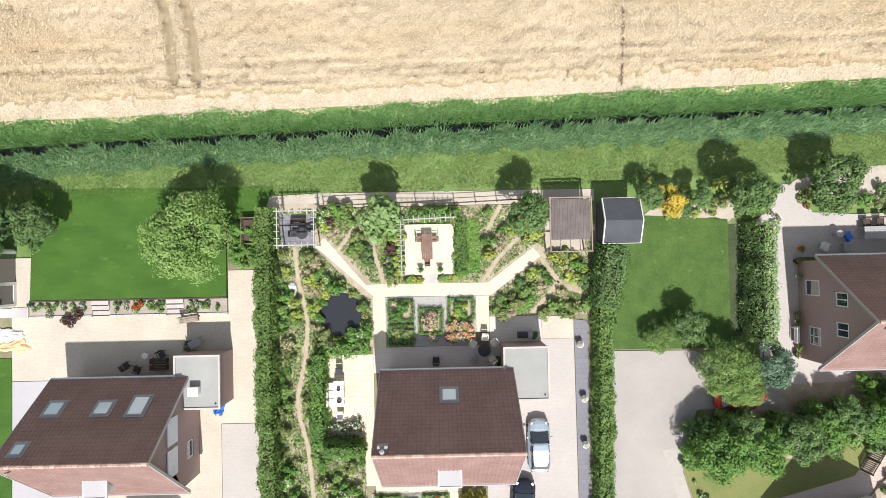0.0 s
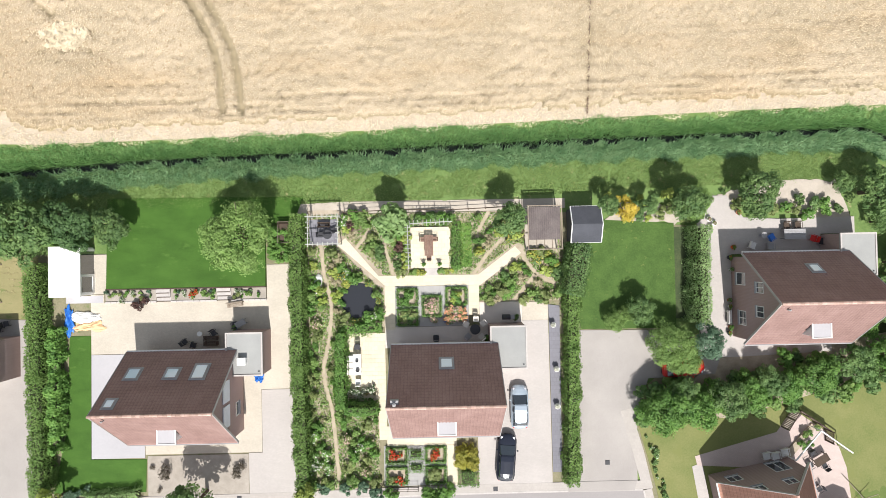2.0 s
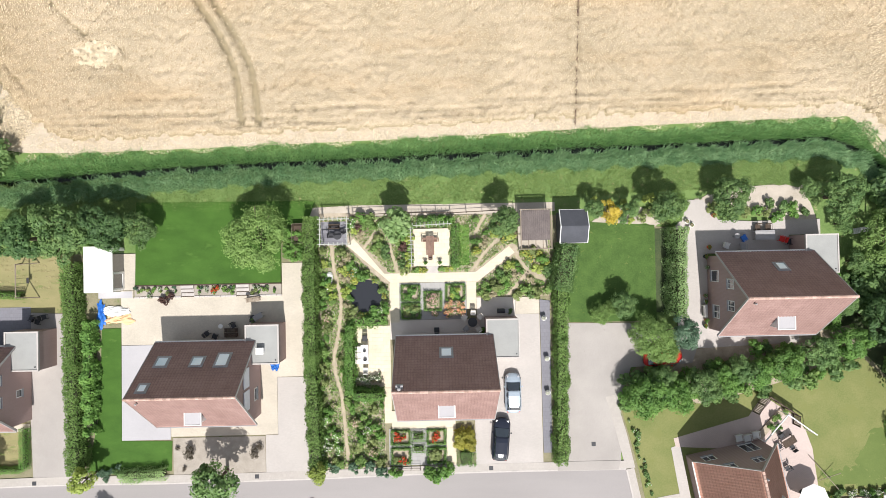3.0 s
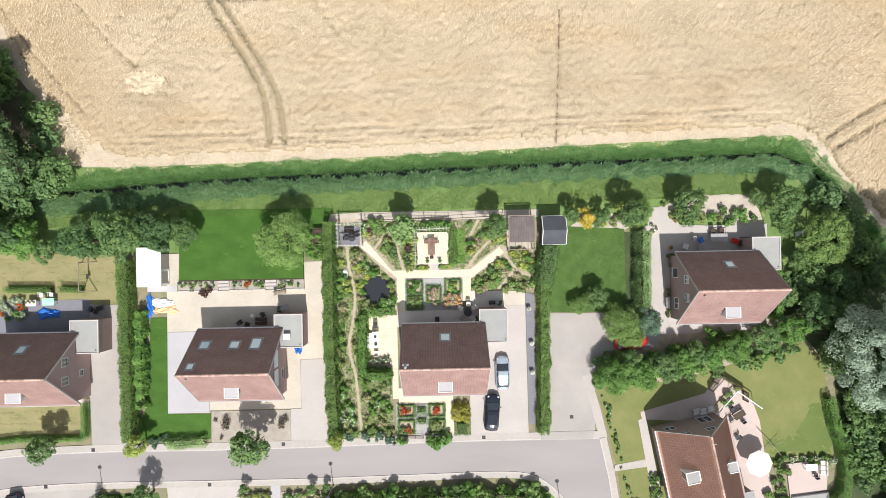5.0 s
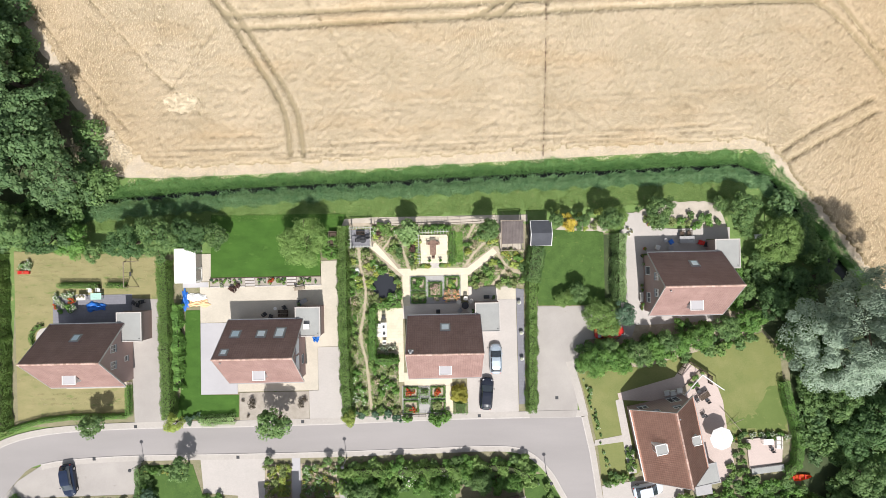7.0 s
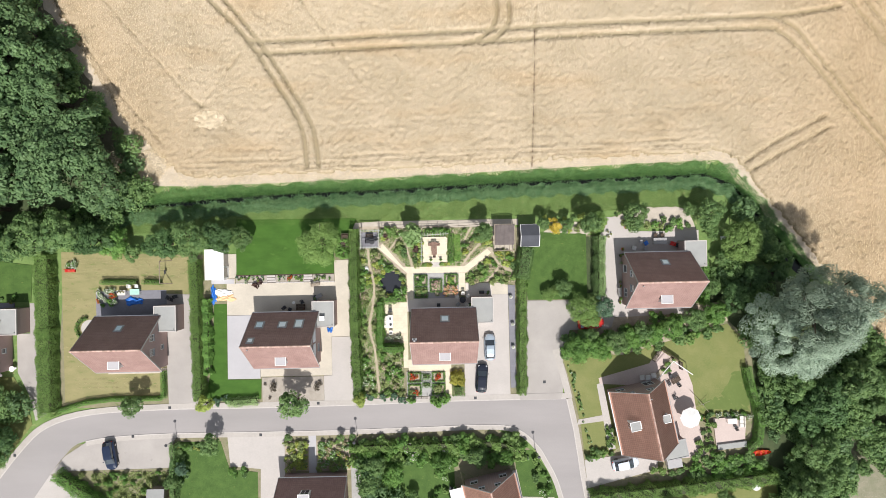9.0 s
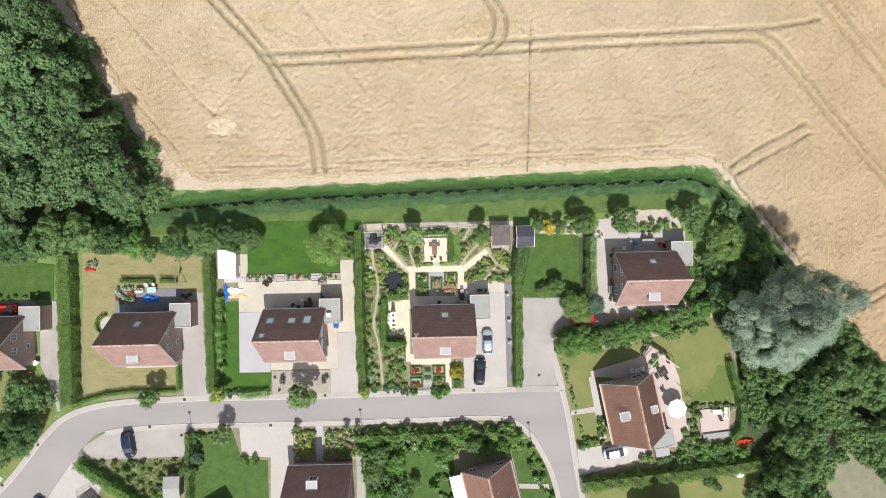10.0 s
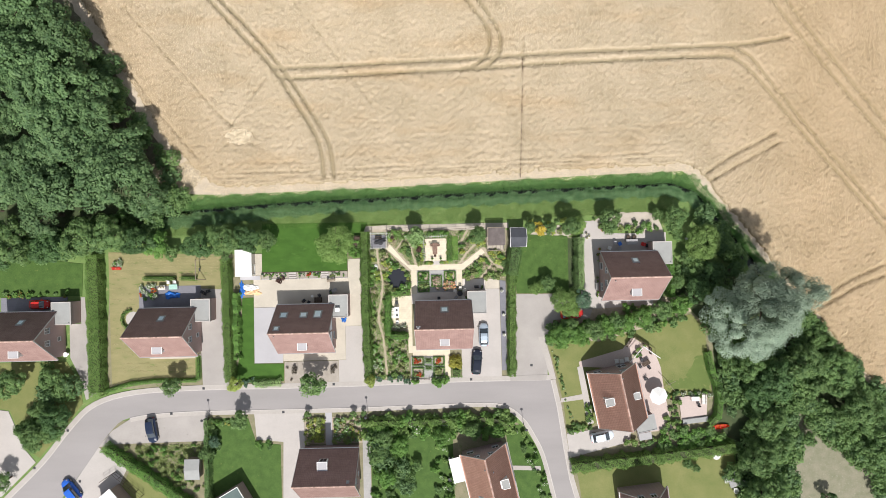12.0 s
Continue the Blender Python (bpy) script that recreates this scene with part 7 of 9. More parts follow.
K_BOX = shrub_kind(101, 0.42, 0.6, 420, 0.075, L_FRESH, 14)
K_GREEN = [shrub_kind(110 + k, 0.55, 0.75, 420, 0.12, m, 12) for k, m in enumerate((L_FRESH, L_MID, L_OLIVE, L_BLUE, L_LIME, L_LIGHT))]
K_GRASSY = [shrub_kind(120 + k, 0.5, 0.7, 260, 0.06, m, 8, long=6.0) for k, m in enumerate((L_FRESH, L_OLIVE, L_BLUE))]
K_FLOWER = [shrub_kind(130 + k, 0.5, 0.65, 330, 0.11, g, 11, b, n, s) for k, (g, b, n, s) in enumerate(((L_FRESH, L_WHITE, 60, 0.09), (L_MID, L_GOLD, 60, 0.09), (L_OLIVE, L_PINK, 60, 0.10), (L_FRESH, L_RED, 40, 0.10), (L_MID, L_APRICOT, 80, 0.13), (L_LIME, L_GOLD, 50, 0.08)))]
K_DRY = [shrub_kind(150 + k, 0.5, 0.6, 260, 0.055, m, 9, long=5.0) for k, m in enumerate((L_DRY, L_DRY))]
K_TWIG = shrub_kind(152, 0.6, 0.8, 240, 0.05, L_TWIGGY, 9, long=5.0)
K_PURPLE = shrub_kind(140, 0.6, 0.9, 420, 0.12, L_PURPLE, 12)
K_ROSE = shrub_kind(141, 0.7, 0.8, 360, 0.12, L_FRESH, 12, L_PINK, 150, 0.15)
K_DAHLIA = shrub_kind(142, 0.7, 0.85, 340, 0.12, L_MID, 12, L_APRICOT, 170, 0.16)
K_WHITEBUSH = shrub_kind(143, 0.7, 0.9, 320, 0.12, L_MID, 12, L_WHITE, 130, 0.13)
K_WHITEPOT = shrub_kind(146, 0.7, 0.7, 120, 0.12, L_FRESH, 12, L_WHITE, 260, 0.16)
K_GOLDBUSH = shrub_kind(144, 0.9, 1.2, 900, 0.14, L_LIMEGOLD, 20)
K_REDBED = shrub_kind(145, 0.55, 0.5, 250, 0.11, L_FRESH, 10, L_RED, 110, 0.13)
rp = random.Random(9)
NAMES = {"dry_straw_leaves": "pale dry straw-coloured garden plant", "fresh_green_leaves": "fresh green leafy garden plant", "mid_green_leaves": "mid-green leafy garden plant", "olive_leaves": "olive-green garden plant in dry soil",
         "blue_green_leaves": "blue-green leafy garden plant", "lime_leaves": "lime-yellow leafy garden plant", "light_green_leaves": "light green leafy garden plant", "purple_brown_leaves": "purple-brown leafy garden shrub", "yellow_green_leaves": "yellow-green leafy garden shrub"}


def describe(kind):
    base = NAMES[kind[0].materials[0].name]
    return base + " with " + kind[1].materials[0].name.replace("_", " ") + "s" if kind[1] else base


MESH_DATA = {}


def mesh_arrays(me):
    if me.name not in MESH_DATA:
        v, f = np.empty(len(me.vertices) * 3, np.float32), np.empty(len(me.loops), np.int32)
        me.vertices.foreach_get("co", v); me.loops.foreach_get("vertex_index", f)
        MESH_DATA[me.name] = (v.reshape(-1, 3), f.reshape(-1, 4))
    return MESH_DATA[me.name]


def joined_plants(placed, name, label):
    """Many plants that nobody could count, as one mesh."""
    Vs, Fs, slots, mats, base = [], [], [], [], 0
    for kind, m in placed:
        a = np.array(m)
        for me in kind[:2]:
            if me is None:
                continue
            v, f = mesh_arrays(me)
            Vs.append(v @ a[:3, :3].T + a[:3, 3]); Fs.append(f + base)
            base += len(v)
            if me.materials[0] not in mats:
                mats.append(me.materials[0])
            slots.append(np.full(len(f), mats.index(me.materials[0]), np.int32))
    me = mesh_of(name, np.concatenate(Vs), np.concatenate(Fs), mats[0])
    for mt in mats[1:]:
        me.materials.append(mt)
    me.polygons.foreach_set("material_index", np.concatenate(slots))
    return tagged(new(name, me), label, "plants", kind="stuff")


TAKEN = []


def bedded(kinds, x0, y0, x1, y1, n, lo=0.7, hi=1.25, z=0.01, apart=0.55, group="", keep=None, joined=""):
    """Sets plants at random over a bed, clear of the paths and of each other."""
    made, placed = 0, []
    for _ in range(n * 8):
        if made >= n:
            break
        x, y = rp.uniform(x0, x1), rp.uniform(y0, y1)
        s = rp.uniform(lo, hi)
        if any(a - 0.25 * s < x < c + 0.25 * s and b - 0.25 * s < y < d + 0.25 * s for a, b, c, d in BLOCKED) or any((x - p) ** 2 + (y - q) ** 2 < (apart * (s + r) / 2) ** 2 for p, q, r in TAKEN):
            continue
        if keep and not keep(x, y):
            continue
        if FOOT is not None and min_foot(x, y) < 0.22 + 0.25 * s:
            continue
        k = rp.choice(kinds)
        if joined:
            placed.append((k, Matrix.Translation((x, y, z)) @ pose(0, 0, 0, 0, 0, rp.uniform(0, 360)) @ Matrix.Diagonal((s, s, s * rp.uniform(0.8, 1.2), 1))))
        else:
            plant_shrub(k, x, y, describe(k), s, rp.uniform(0, 360), z, "plant" if not k[1] else "flowering_plant", "plant", group, rp.uniform(0.8, 1.2))
        TAKEN.append((x, y, s))
        made += 1
    if placed:
        joined_plants(placed, "planting", joined)


BLOCKED = [(-3.2, -0.3, 0.75, 3.8), (-6.4, -2.0, 3.5, -0.95), (-5.9, -6.2, -4.8, -1.9), (2.3, -5.0, 3.4, -1.9), (-13.1, 2.2, -10.3, 4.7), (-9.7, -13.1, -5.8, -6.4), (8.0, 1.4, 11.2, 5.4), (-1.9, -1.0, -0.6, 0)]
FOOT = [[(-12.0, 2.1), (-11.7, -0.7), (-11.0, -3.8), (-11.3, -7.0), (-11.9, -9.6), (-11.8, -11.4), (-11.2, -13.6), (-10.9, -16.5), (-10.6, -20.5)],
        [(-6.0, 2.9), (-5.5, 1.0), (-4.95, -0.9)], [(-7.3, 3.4), (-8.6, 1.75)], [(4.5, 5.2), (3.45, 3.3)], [(5.6, 2.3), (4.2, 0.9), (2.9, -0.9)], [(7.6, 0.9), (9.0, -1.0), (10.8, -2.0)], [(9.0, -1.0), (6.9, -3.4)]]
BROAD_PATH = [[(-10.0, 2.5), (-6.2, -1.4)], [(3.4, -1.5), (7.3, 1.4)]]


def min_foot(x, y):
    best = 9.0
    for lines, wide in ((FOOT, 0.15), (BROAD_PATH, 0.6)):
        for line in lines:
            for (ax, ay), (bx, by) in zip(line[:-1], line[1:]):
                t = max(0.0, min(1.0, ((x - ax) * (bx - ax) + (y - ay) * (by - ay)) / ((bx - ax) ** 2 + (by - ay) ** 2)))
                best = min(best, math.hypot(x - ax - t * (bx - ax), y - ay - t * (by - ay)) - wide)
    return best


out_of_pond = lambda x, y: math.hypot((x + 8.4) / 1.75, (y + 3.25) / 1.85) > 0.95
MIXED = [K_GREEN[0], K_GREEN[0], K_GREEN[5], K_GREEN[2], K_GREEN[4], K_GREEN[5], K_GREEN[5], K_GREEN[1]] + K_GRASSY[:2] + K_DRY
bedded(MIXED + [K_FLOWER[1], K_FLOWER[5], K_FLOWER[0]], -9.6, -5.9, -5.0, 1.8, 42, 0.8, 1.3, keep=out_of_pond, group="plants round the pond")
bedded(MIXED + [K_FLOWER[1], K_FLOWER[5], K_GREEN[4], K_GREEN[4]], -10.9, -6.2, -9.5, 2.0, 22, 0.8, 1.3, keep=out_of_pond, group="plants round the pond")
bedded(MIXED + [K_PURPLE, K_FLOWER[0]], -10.2, 1.5, -3.6, 5.2, 26, 0.8, 1.35, group="plants behind the terrace")
bedded(K_GRASSY[:2] + [K_GREEN[5], K_GREEN[5], K_GREEN[0], K_GREEN[2], K_GREEN[4], K_FLOWER[2]], -13.1, -13.0, -11.6, 2.0, 24, 0.7, 1.2, group="plants beside the hedge")
bedded(K_GRASSY[:2] + [K_GREEN[5], K_GREEN[5], K_GREEN[0], K_GREEN[2], K_WHITEBUSH, K_FLOWER[2], K_FLOWER[0]], -13.1, -21.3, -6.8, -13.8, 38, 0.75, 1.3, group="plants of the front garden")
bedded(MIXED, -11.0, -13.4, -10.0, -6.4, 9, 0.7, 1.2, group="plants beside the hedge")
bedded(MIXED + [K_FLOWER[1], K_GREEN[4], K_FLOWER[5], K_GREEN[2], K_GREEN[2]], 3.2, -3.6, 11.2, 4.9, 62, 0.75, 1.35, group="plants beside the path")
bedded(MIXED, -4.8, -0.9, -3.5, 3.8, 12, 0.7, 1.0, group="plants behind the terrace")
bedded(K_GREEN[:2], -3.0, 4.25, 1.0, 5.0, 8, 0.8, 1.1, group="plants behind the terrace")
bedded([K_GREEN[4], K_FLOWER[5], K_GREEN[5]], -3.1, -0.9, -1.9, -0.35, 4, 0.6, 0.8, group="plants before the terrace", apart=0.5)
bedded([K_GREEN[4], K_FLOWER[5], K_GREEN[5]], -0.55, -0.9, 0.9, -0.35, 5, 0.6, 0.8, group="plants before the terrace", apart=0.5)
bedded(K_GREEN[:3], 0.75, -0.2, 1.1, 4.2, 8, 0.6, 0.9, group="plants before the terrace", apart=0.5)


def box_bed(x0, y0, x1, y1, filling, label, n=5, lo=0.6, hi=0.9):
    """A small bed: clipped box edging round soil, with plants in it."""
    sheet("bed_soil", rect(x0 + 0.1, y0 + 0.1, x1 - 0.1, y1 - 0.1), M_SOIL, 0.06, "dark soil inside box edging", "soil", 0.1)
    hedge([(x0, y0), (x1, y0), (x1, y1), (x0, y1), (x0, y0)], 0.26, 0.36, L_FRESH, label, int(abs(x0 * 31 + y0 * 17)) + 5, leaf=0.06, thick=240, rough=0.02, name="box_hedge", category="hedge")
    for k in range(n):
        kind = rp.choice(filling)
        plant_shrub(kind, rp.uniform(x0 + 0.4, x1 - 0.4), rp.uniform(y0 + 0.35, y1 - 0.35), describe(kind), rp.uniform(lo, hi), rp.uniform(0, 360), 0.05, "flowering_plant" if kind[1] else "plant", "plant", "plants in the box beds")


box_bed(-4.55, -3.85, -2.7, -2.3, [K_GREEN[0], K_FLOWER[0]], "clipped box edging round a square bed", 4)
box_bed(-4.55, -5.75, -2.7, -4.25, [K_GREEN[2], K_GREEN[1]], "clipped box edging round a square bed", 6)
box_bed(-2.1, -4.9, -0.4, -3.0, [K_ROSE], "clipped box edging round a rose bed", 4, 0.7, 0.95)
box_bed(0.2, -3.85, 2.1, -2.25, [K_GREEN[4], K_BOX, K_GREEN[0]], "clipped box edging round a square bed", 4)
for k in range(6):
    plant_shrub(K_DAHLIA if k % 3 != 1 else K_ROSE, 0.45 + 0.6 * (k % 3), -4.4 - 0.75 * (k // 3), "bush with masses of pale orange and pink blossoms", rp.uniform(0.75, 0.95), 60 * k, 0.04, "flowering_plant", "plant", "orange flowers by the patio")
plant_shrub(K_ROSE, -1.1, -5.3, "small bush with pink blossoms", 0.6, 0, 0.04, "flowering_plant", "plant")
box_bed(-5.9, -19.1, -4.0, -17.7, [K_REDBED], "clipped box edging round red flowers", 3, 0.7, 0.9)
box_bed(-5.9, -21.1, -4.0, -19.6, [K_REDBED, K_GREEN[2]], "clipped box edging round red flowers", 3, 0.7, 0.9)
box_bed(-2.1, -19.1, -0.25, -17.7, [K_REDBED], "clipped box edging round red flowers", 3, 0.7, 0.9)
box_bed(-2.1, -21.1, -0.25, -19.6, [K_REDBED, K_GREEN[2]], "clipped box edging round red flowers", 3, 0.7, 0.9)
hedge([(-3.55, -18.3), (-2.6, -18.3)], 0.9, 0.7, L_FRESH, "clipped box block in the front garden", 91, leaf=0.07, thick=160, rough=0.03, name="box_hedge")
hedge([(-3.55, -19.6), (-2.6, -19.6)], 0.9, 0.5, L_FRESH, "clipped box block in the front garden", 92, leaf=0.07, thick=160, rough=0.03, name="box_hedge")
hedge([(1.4, -20.6), (2.5, -20.6)], 1.7, 0.8, L_FRESH, "clipped green block beside the drive", 93, leaf=0.09, thick=120, rough=0.04, name="box_hedge")
for px, py in ((1.35, -18.2), (2.35, -18.1), (1.4, -19.1), (2.4, -19.0)):
    plant_shrub(K_GOLDBUSH, px, py, "yellow-green leafy garden shrub by the drive", rp.uniform(0.75, 0.9), rp.uniform(0, 360), 0.02)
for px, py, s in ((-7.0, -21.9, 1.25), (-5.7, -21.95, 1.3), (-2.1, -21.9, 1.4), (-0.9, -21.95, 1.75), (0.15, -21.9, 1.3), (-12.0, -21.3, 1.2), (-10.0, -21.4, 1.1), (-8.3, -21.3, 1.2)):
    plant_shrub(K_GREEN[0] if px > -7 else K_GREEN[3], px, py, "leafy green shrub beside the pavement", s, rp.uniform(0, 360), 0.03)
for px, py, s in ((-9.0, -12.0, 0.8), (-8.2, -12.2, 0.7), (-7.4, -11.9, 0.75)):
    plant_shrub(K_WHITEBUSH, px, py, "bush with pale blossoms at the end of the terrace", s, rp.uniform(0, 360), 0.05)

# furniture of the middle garden
table(-1.42, 1.95, 90, 2.0, 0.85, M_BROWNWOOD, "red-brown wooden garden table on the raised terrace", 0.30)
for px, py, tn in ((-2.0, 2.55, 0), (-0.85, 2.55, 180), (-1.42, 0.75, 90)):
    chair(px, py, tn, M_BROWNWOOD, "red-brown wooden chair at the terrace table", 0.30, "chairs round the terrace table", wide=0.42)
for px in (-1.95, -0.42):
    pot(px, 0.15, 0.16, 0.4, M_DARK, "dark pot with a clipped box plant", K_BOX, 0.30, 0.6)
table(-8.55, -9.4, 90, 2.0, 0.8, M_WHITE, "white garden table on the cream terrace", 0.05)
chair(-8.55, -7.75, -90, M_DARK, "dark garden chair at the white table", 0.05, "chairs round the white table")
chair(-8.5, -11.1, 90, M_WHITE, "white garden chair at the white table", 0.05, "chairs round the white table")
pot(-8.55, -9.0, 0.14, 0.12, M_DARK, "dark bowl on the white garden table", None, 0.79)
pot(-8.5, -9.9, 0.18, 0.1, M_DARK, "dark bowl on the white garden table", None, 0.79)
lounge_sofa(-9.2, -9.5, 90, 1.9, M_WHITE, "white garden sofa beside the hedge")
for k in range(7):
    pot(-9.3 + 0.38 * k, -12.35 + 0.12 * (k % 2), 0.15, 0.2, M_TERRA if k % 3 else M_WHITE, "flower pot in a row on the terrace", K_FLOWER[2], 0.05, 0.4)
round_table(2.9, -6.25, 0.5, M_DARK, "round dark metal patio table")
for a in (35, 85, 150, 225, 310):
    chair(2.9 + 0.95 * math.cos(radians(a)), -6.25 + 0.95 * math.sin(radians(a)), a + 180, M_CUSHION if a != 225 else M_GREYTRIM, "garden chair at the round patio table", 0.05, "chairs round the patio table")
pot(4.0, -7.1, 0.28, 0.3, M_DARK, "wide dark pot beside the garage", K_GREEN[0])
pot(0.0, -5.4, 0.16, 0.22, M_BLUE, "small blue-grey bowl on the patio")
chair(-0.9, -7.0, 90, M_DARK, "dark garden chair by the back wall", 0.05)
bench(-11.6, 4.2, 180, 1.2, M_DARKWOOD, "dark bench under the pergola", 0.05)
round_table(-11.2, 3.2, 0.45, M_DARK, "round dark table under the pergola")
chair(-11.9, 3.2, 0, M_DARK, "dark chair under the pergola", 0.05)
chair(-10.6, 3.6, 200, M_DARK, "dark chair under the pergola", 0.05)
for px, py in ((10.5, -6.0), (10.75, -10.3), (10.75, -13.9)):
    pot(px, py, 0.26, 0.45, M_WHITE, "white pot with white flowers on dark slabs", K_WHITEPOT, 0.055, 0.42)


def covered_boat():
    b = thing("garden_trough", pose(-12.35, -1.6, 0.01, 0, 0, 80), "white upturned garden trough beside the hedge", "trough")
    bm = loft(bm_new(), [[(x, h * 0.42 * math.cos(a * 0.5236) , 0.02 + h * 0.4 * max(0.0, math.sin(a * 0.5236))) for a in range(12)] for x, h in ((-0.95, 0.5), (-0.7, 0.95), (0, 1.0), (0.7, 0.95), (0.95, 0.5))])
    part("shell", bm, M_WHITE, b)
    part("slot", one_box(-0.4, -0.1, 0.40, 0.3, 0.1, 0.435, bevel=0.01), M_DARK, b)


covered_boat()


def barbecue(x, y, label):
    g = thing("barbecue", pose(x, y, 0.045), label, "barbecue")
    part("firebox", one_box(-0.5, -0.25, 0.7, 0.3, 0.25, 0.95, bevel=0.05), M_DARK, g)
    part("lid", one_bar((-0.48, 0, 0.96), (0.28, 0, 0.96), 0.24, None, 10), M_DARK, g)
    part("side_shelf", one_box(0.31, -0.22, 0.85, 0.7, 0.22, 0.89), M_GREYTRIM, g)
    for sx in (-0.42, 0.22):
        for sy in (-0.18, 0.18):
            part("leg", one_bar((sx, sy, 0), (sx, sy, 0.7), 0.02), M_GREYTRIM, g)


barbecue(6.0, -5.1, "black garden barbecue behind the garage")
pot(6.9, -5.2, 0.25, 0.35, M_DARK, "dark pot behind the garage", K_GREEN[1])

# left plot
def wide_step(x0, x1, label):
    for k in range(3):
        sheet("garden_step", rect(x0, -2.92 + 0.4 * k, x1, -2.53 + 0.4 * k if k < 2 else -1.66), M_KERB, 0.14 + 0.12 * k, label, "step", 0.4)
        sl = thing("sleeper", pose((x0 + x1) / 2, -2.93 + 0.4 * k, 0.10 + 0.12 * k), "dark timber edge of a garden step", "timber", "timber step edges")
        part("timber", one_box((x0 - x1) / 2 + 0.03, -0.06, -0.02, (x1 - x0) / 2 - 0.03, 0.03, 0.055), M_DARKWOOD, sl)


wide_step(-27.95, -26.6, "pale stone step up to the raised lawn")
wide_step(-22.1, -20.75, "pale stone step up to the raised lawn")
for x0, x1 in ((-32.9, -27.97), (-26.58, -22.12), (-20.73, -17.3)):
    w = thing("retaining_wall", pose((x0 + x1) / 2, -2.98, 0), "low pale stone wall edging the flower bed", "wall")
    n = round((x1 - x0) / 0.55)
    for k in range(n):
        a = -(x1 - x0) / 2 + (x1 - x0) * k / n
        part("stone", one_box(a + 0.008, -0.08, 0, a + (x1 - x0) / n - 0.008, 0.08, 0.26, bevel=0.012), M_KERB, w)
    bedded([K_GREEN[5], K_FLOWER[0], K_GRASSY[2], K_GRASSY[0], K_GRASSY[1], K_FLOWER[2], K_WHITEBUSH], x0 + 0.2, -2.7, x1 - 0.2, -1.9, round((x1 - x0) * 2.6), 0.35, 0.65, 0.17, 0.7, "plants in the raised bed")
wl = thing("lawn_edging", pose(-25.0, -1.72, 0), "low dark timber edging round the raised lawn", "edging")
part("edge_stone", one_box(-7.75, -0.06, 0, 7.65, 0.06, 0.46), M_DARKWOOD, wl)
plant_shrub(K_REDBED, -24.2, -2.3, "low plant with bright red blossoms", 0.9, 0, 0.17, "flowering_plant", "plant")
for px, py, s in ((-29.6, -3.3, 0.9), (-29.0, -2.8, 0.7)):
    plant_shrub(K_PURPLE, px, py, "purple-brown leafy shrub spilling over the wall", s, 20, 0.05)
bedded([K_GREEN[0]], -17.1, 0.9, -15.0, 3.9, 14, 0.8, 1.1, 0.05, 0.6, "bright green ground cover")
for px, py, tn in ((-25.2, -6.9, 40), (-24.4, -7.2, 160), (-22.4, -6.1, -60), (-20.4, -5.3, 100)):
    chair(px, py, tn, M_DARK, "dark garden chair on the shaded yard", 0.05, "chairs on the yard")
round_table(-23.75, -6.15, 0.24, M_WHITE, "small white stool on the yard", 0.05, 0.45)
for py in (-6.6, -7.1):
    bench(-22.7, py, 0, 1.4, M_DARKWOOD, "low dark bench behind the house", 0.05, False)
table(-19.7, -5.2, 30, 1.0, 0.6, M_GREYTRIM, "grey folding table behind the garage")
pot(-20.3, -5.6, 0.22, 0.3, M_BLUE, "blue pot behind the garage", K_GREEN[1])
bench(-20.3, -3.4, 8, 1.5, M_WOOD, "pale wooden bench beside the flower bed", 0.05)


def tarpaulin(x, y, sx, sy, mat, label, seed, z=0.05, high=0.35):
    """A crumpled sheet lying over low things."""
    rng = np.random.default_rng(seed)
    n = 26
    u, v = np.meshgrid(np.linspace(-1, 1, n), np.linspace(-1, 1, n))
    r = np.maximum(np.abs(u), np.abs(v))
    zz = high * (1 - r ** 3) * (0.6 + 0.4 * np.sin(u * 5 + seed) * np.sin(v * 4 + 1)) + rng.uniform(0.02, 0.07, u.shape)
    ph = rng.uniform(0, 6.28, 6)
    wx_ = 1 + 0.22 * np.sin(2.3 * v + ph[0]) + 0.12 * np.sin(5.1 * v + ph[1])
    wy_ = 1 + 0.22 * np.sin(2.7 * u + ph[2]) + 0.12 * np.sin(6.1 * u + ph[3])
    zz += 0.10 * high * np.sin(9 * u + 4 * v + ph[4]) + 0.08 * high * np.sin(11 * v - 6 * u + ph[5])
    V = np.c_[(u * sx * wx_ + 0.02 * rng.normal(size=u.shape)).ravel(), (v * sy * wy_ + 0.02 * rng.normal(size=u.shape)).ravel(), np.maximum(zz, 0.015).ravel()]
    t = new("tarpaulin", mesh_of("tarpaulin", V, grid_faces(n, n), mat, True))
    t.location = (x, y, z)
    return tagged(t, label, "tarpaulin")


tarpaulin(-36.5, -4.7, 0.42, 1.25, M_BLUE, "crumpled blue tarpaulin beside the hedge", 3)
tarpaulin(-34.9, -4.4, 1.25, 0.5, M_WHITE, "crumpled white sheet on the yard", 4, 0.05, 0.25)
tarpaulin(-34.6, -5.25, 1.3, 0.45, plain("faded_orange_sheet", (0.80, 0.50, 0.28), 0.7), "crumpled faded orange sheet on the yard", 5, 0.05, 0.2)
tarpaulin(-49.0, -5.4, 1.15, 0.6, M_BLUE, "crumpled blue tarpaulin on the patio", 6, 0.05, 0.4)
tarpaulin(-18.2, -10.6, 0.4, 0.4, M_BLUE, "small blue bag beside the garage", 7, 0.05, 0.3)


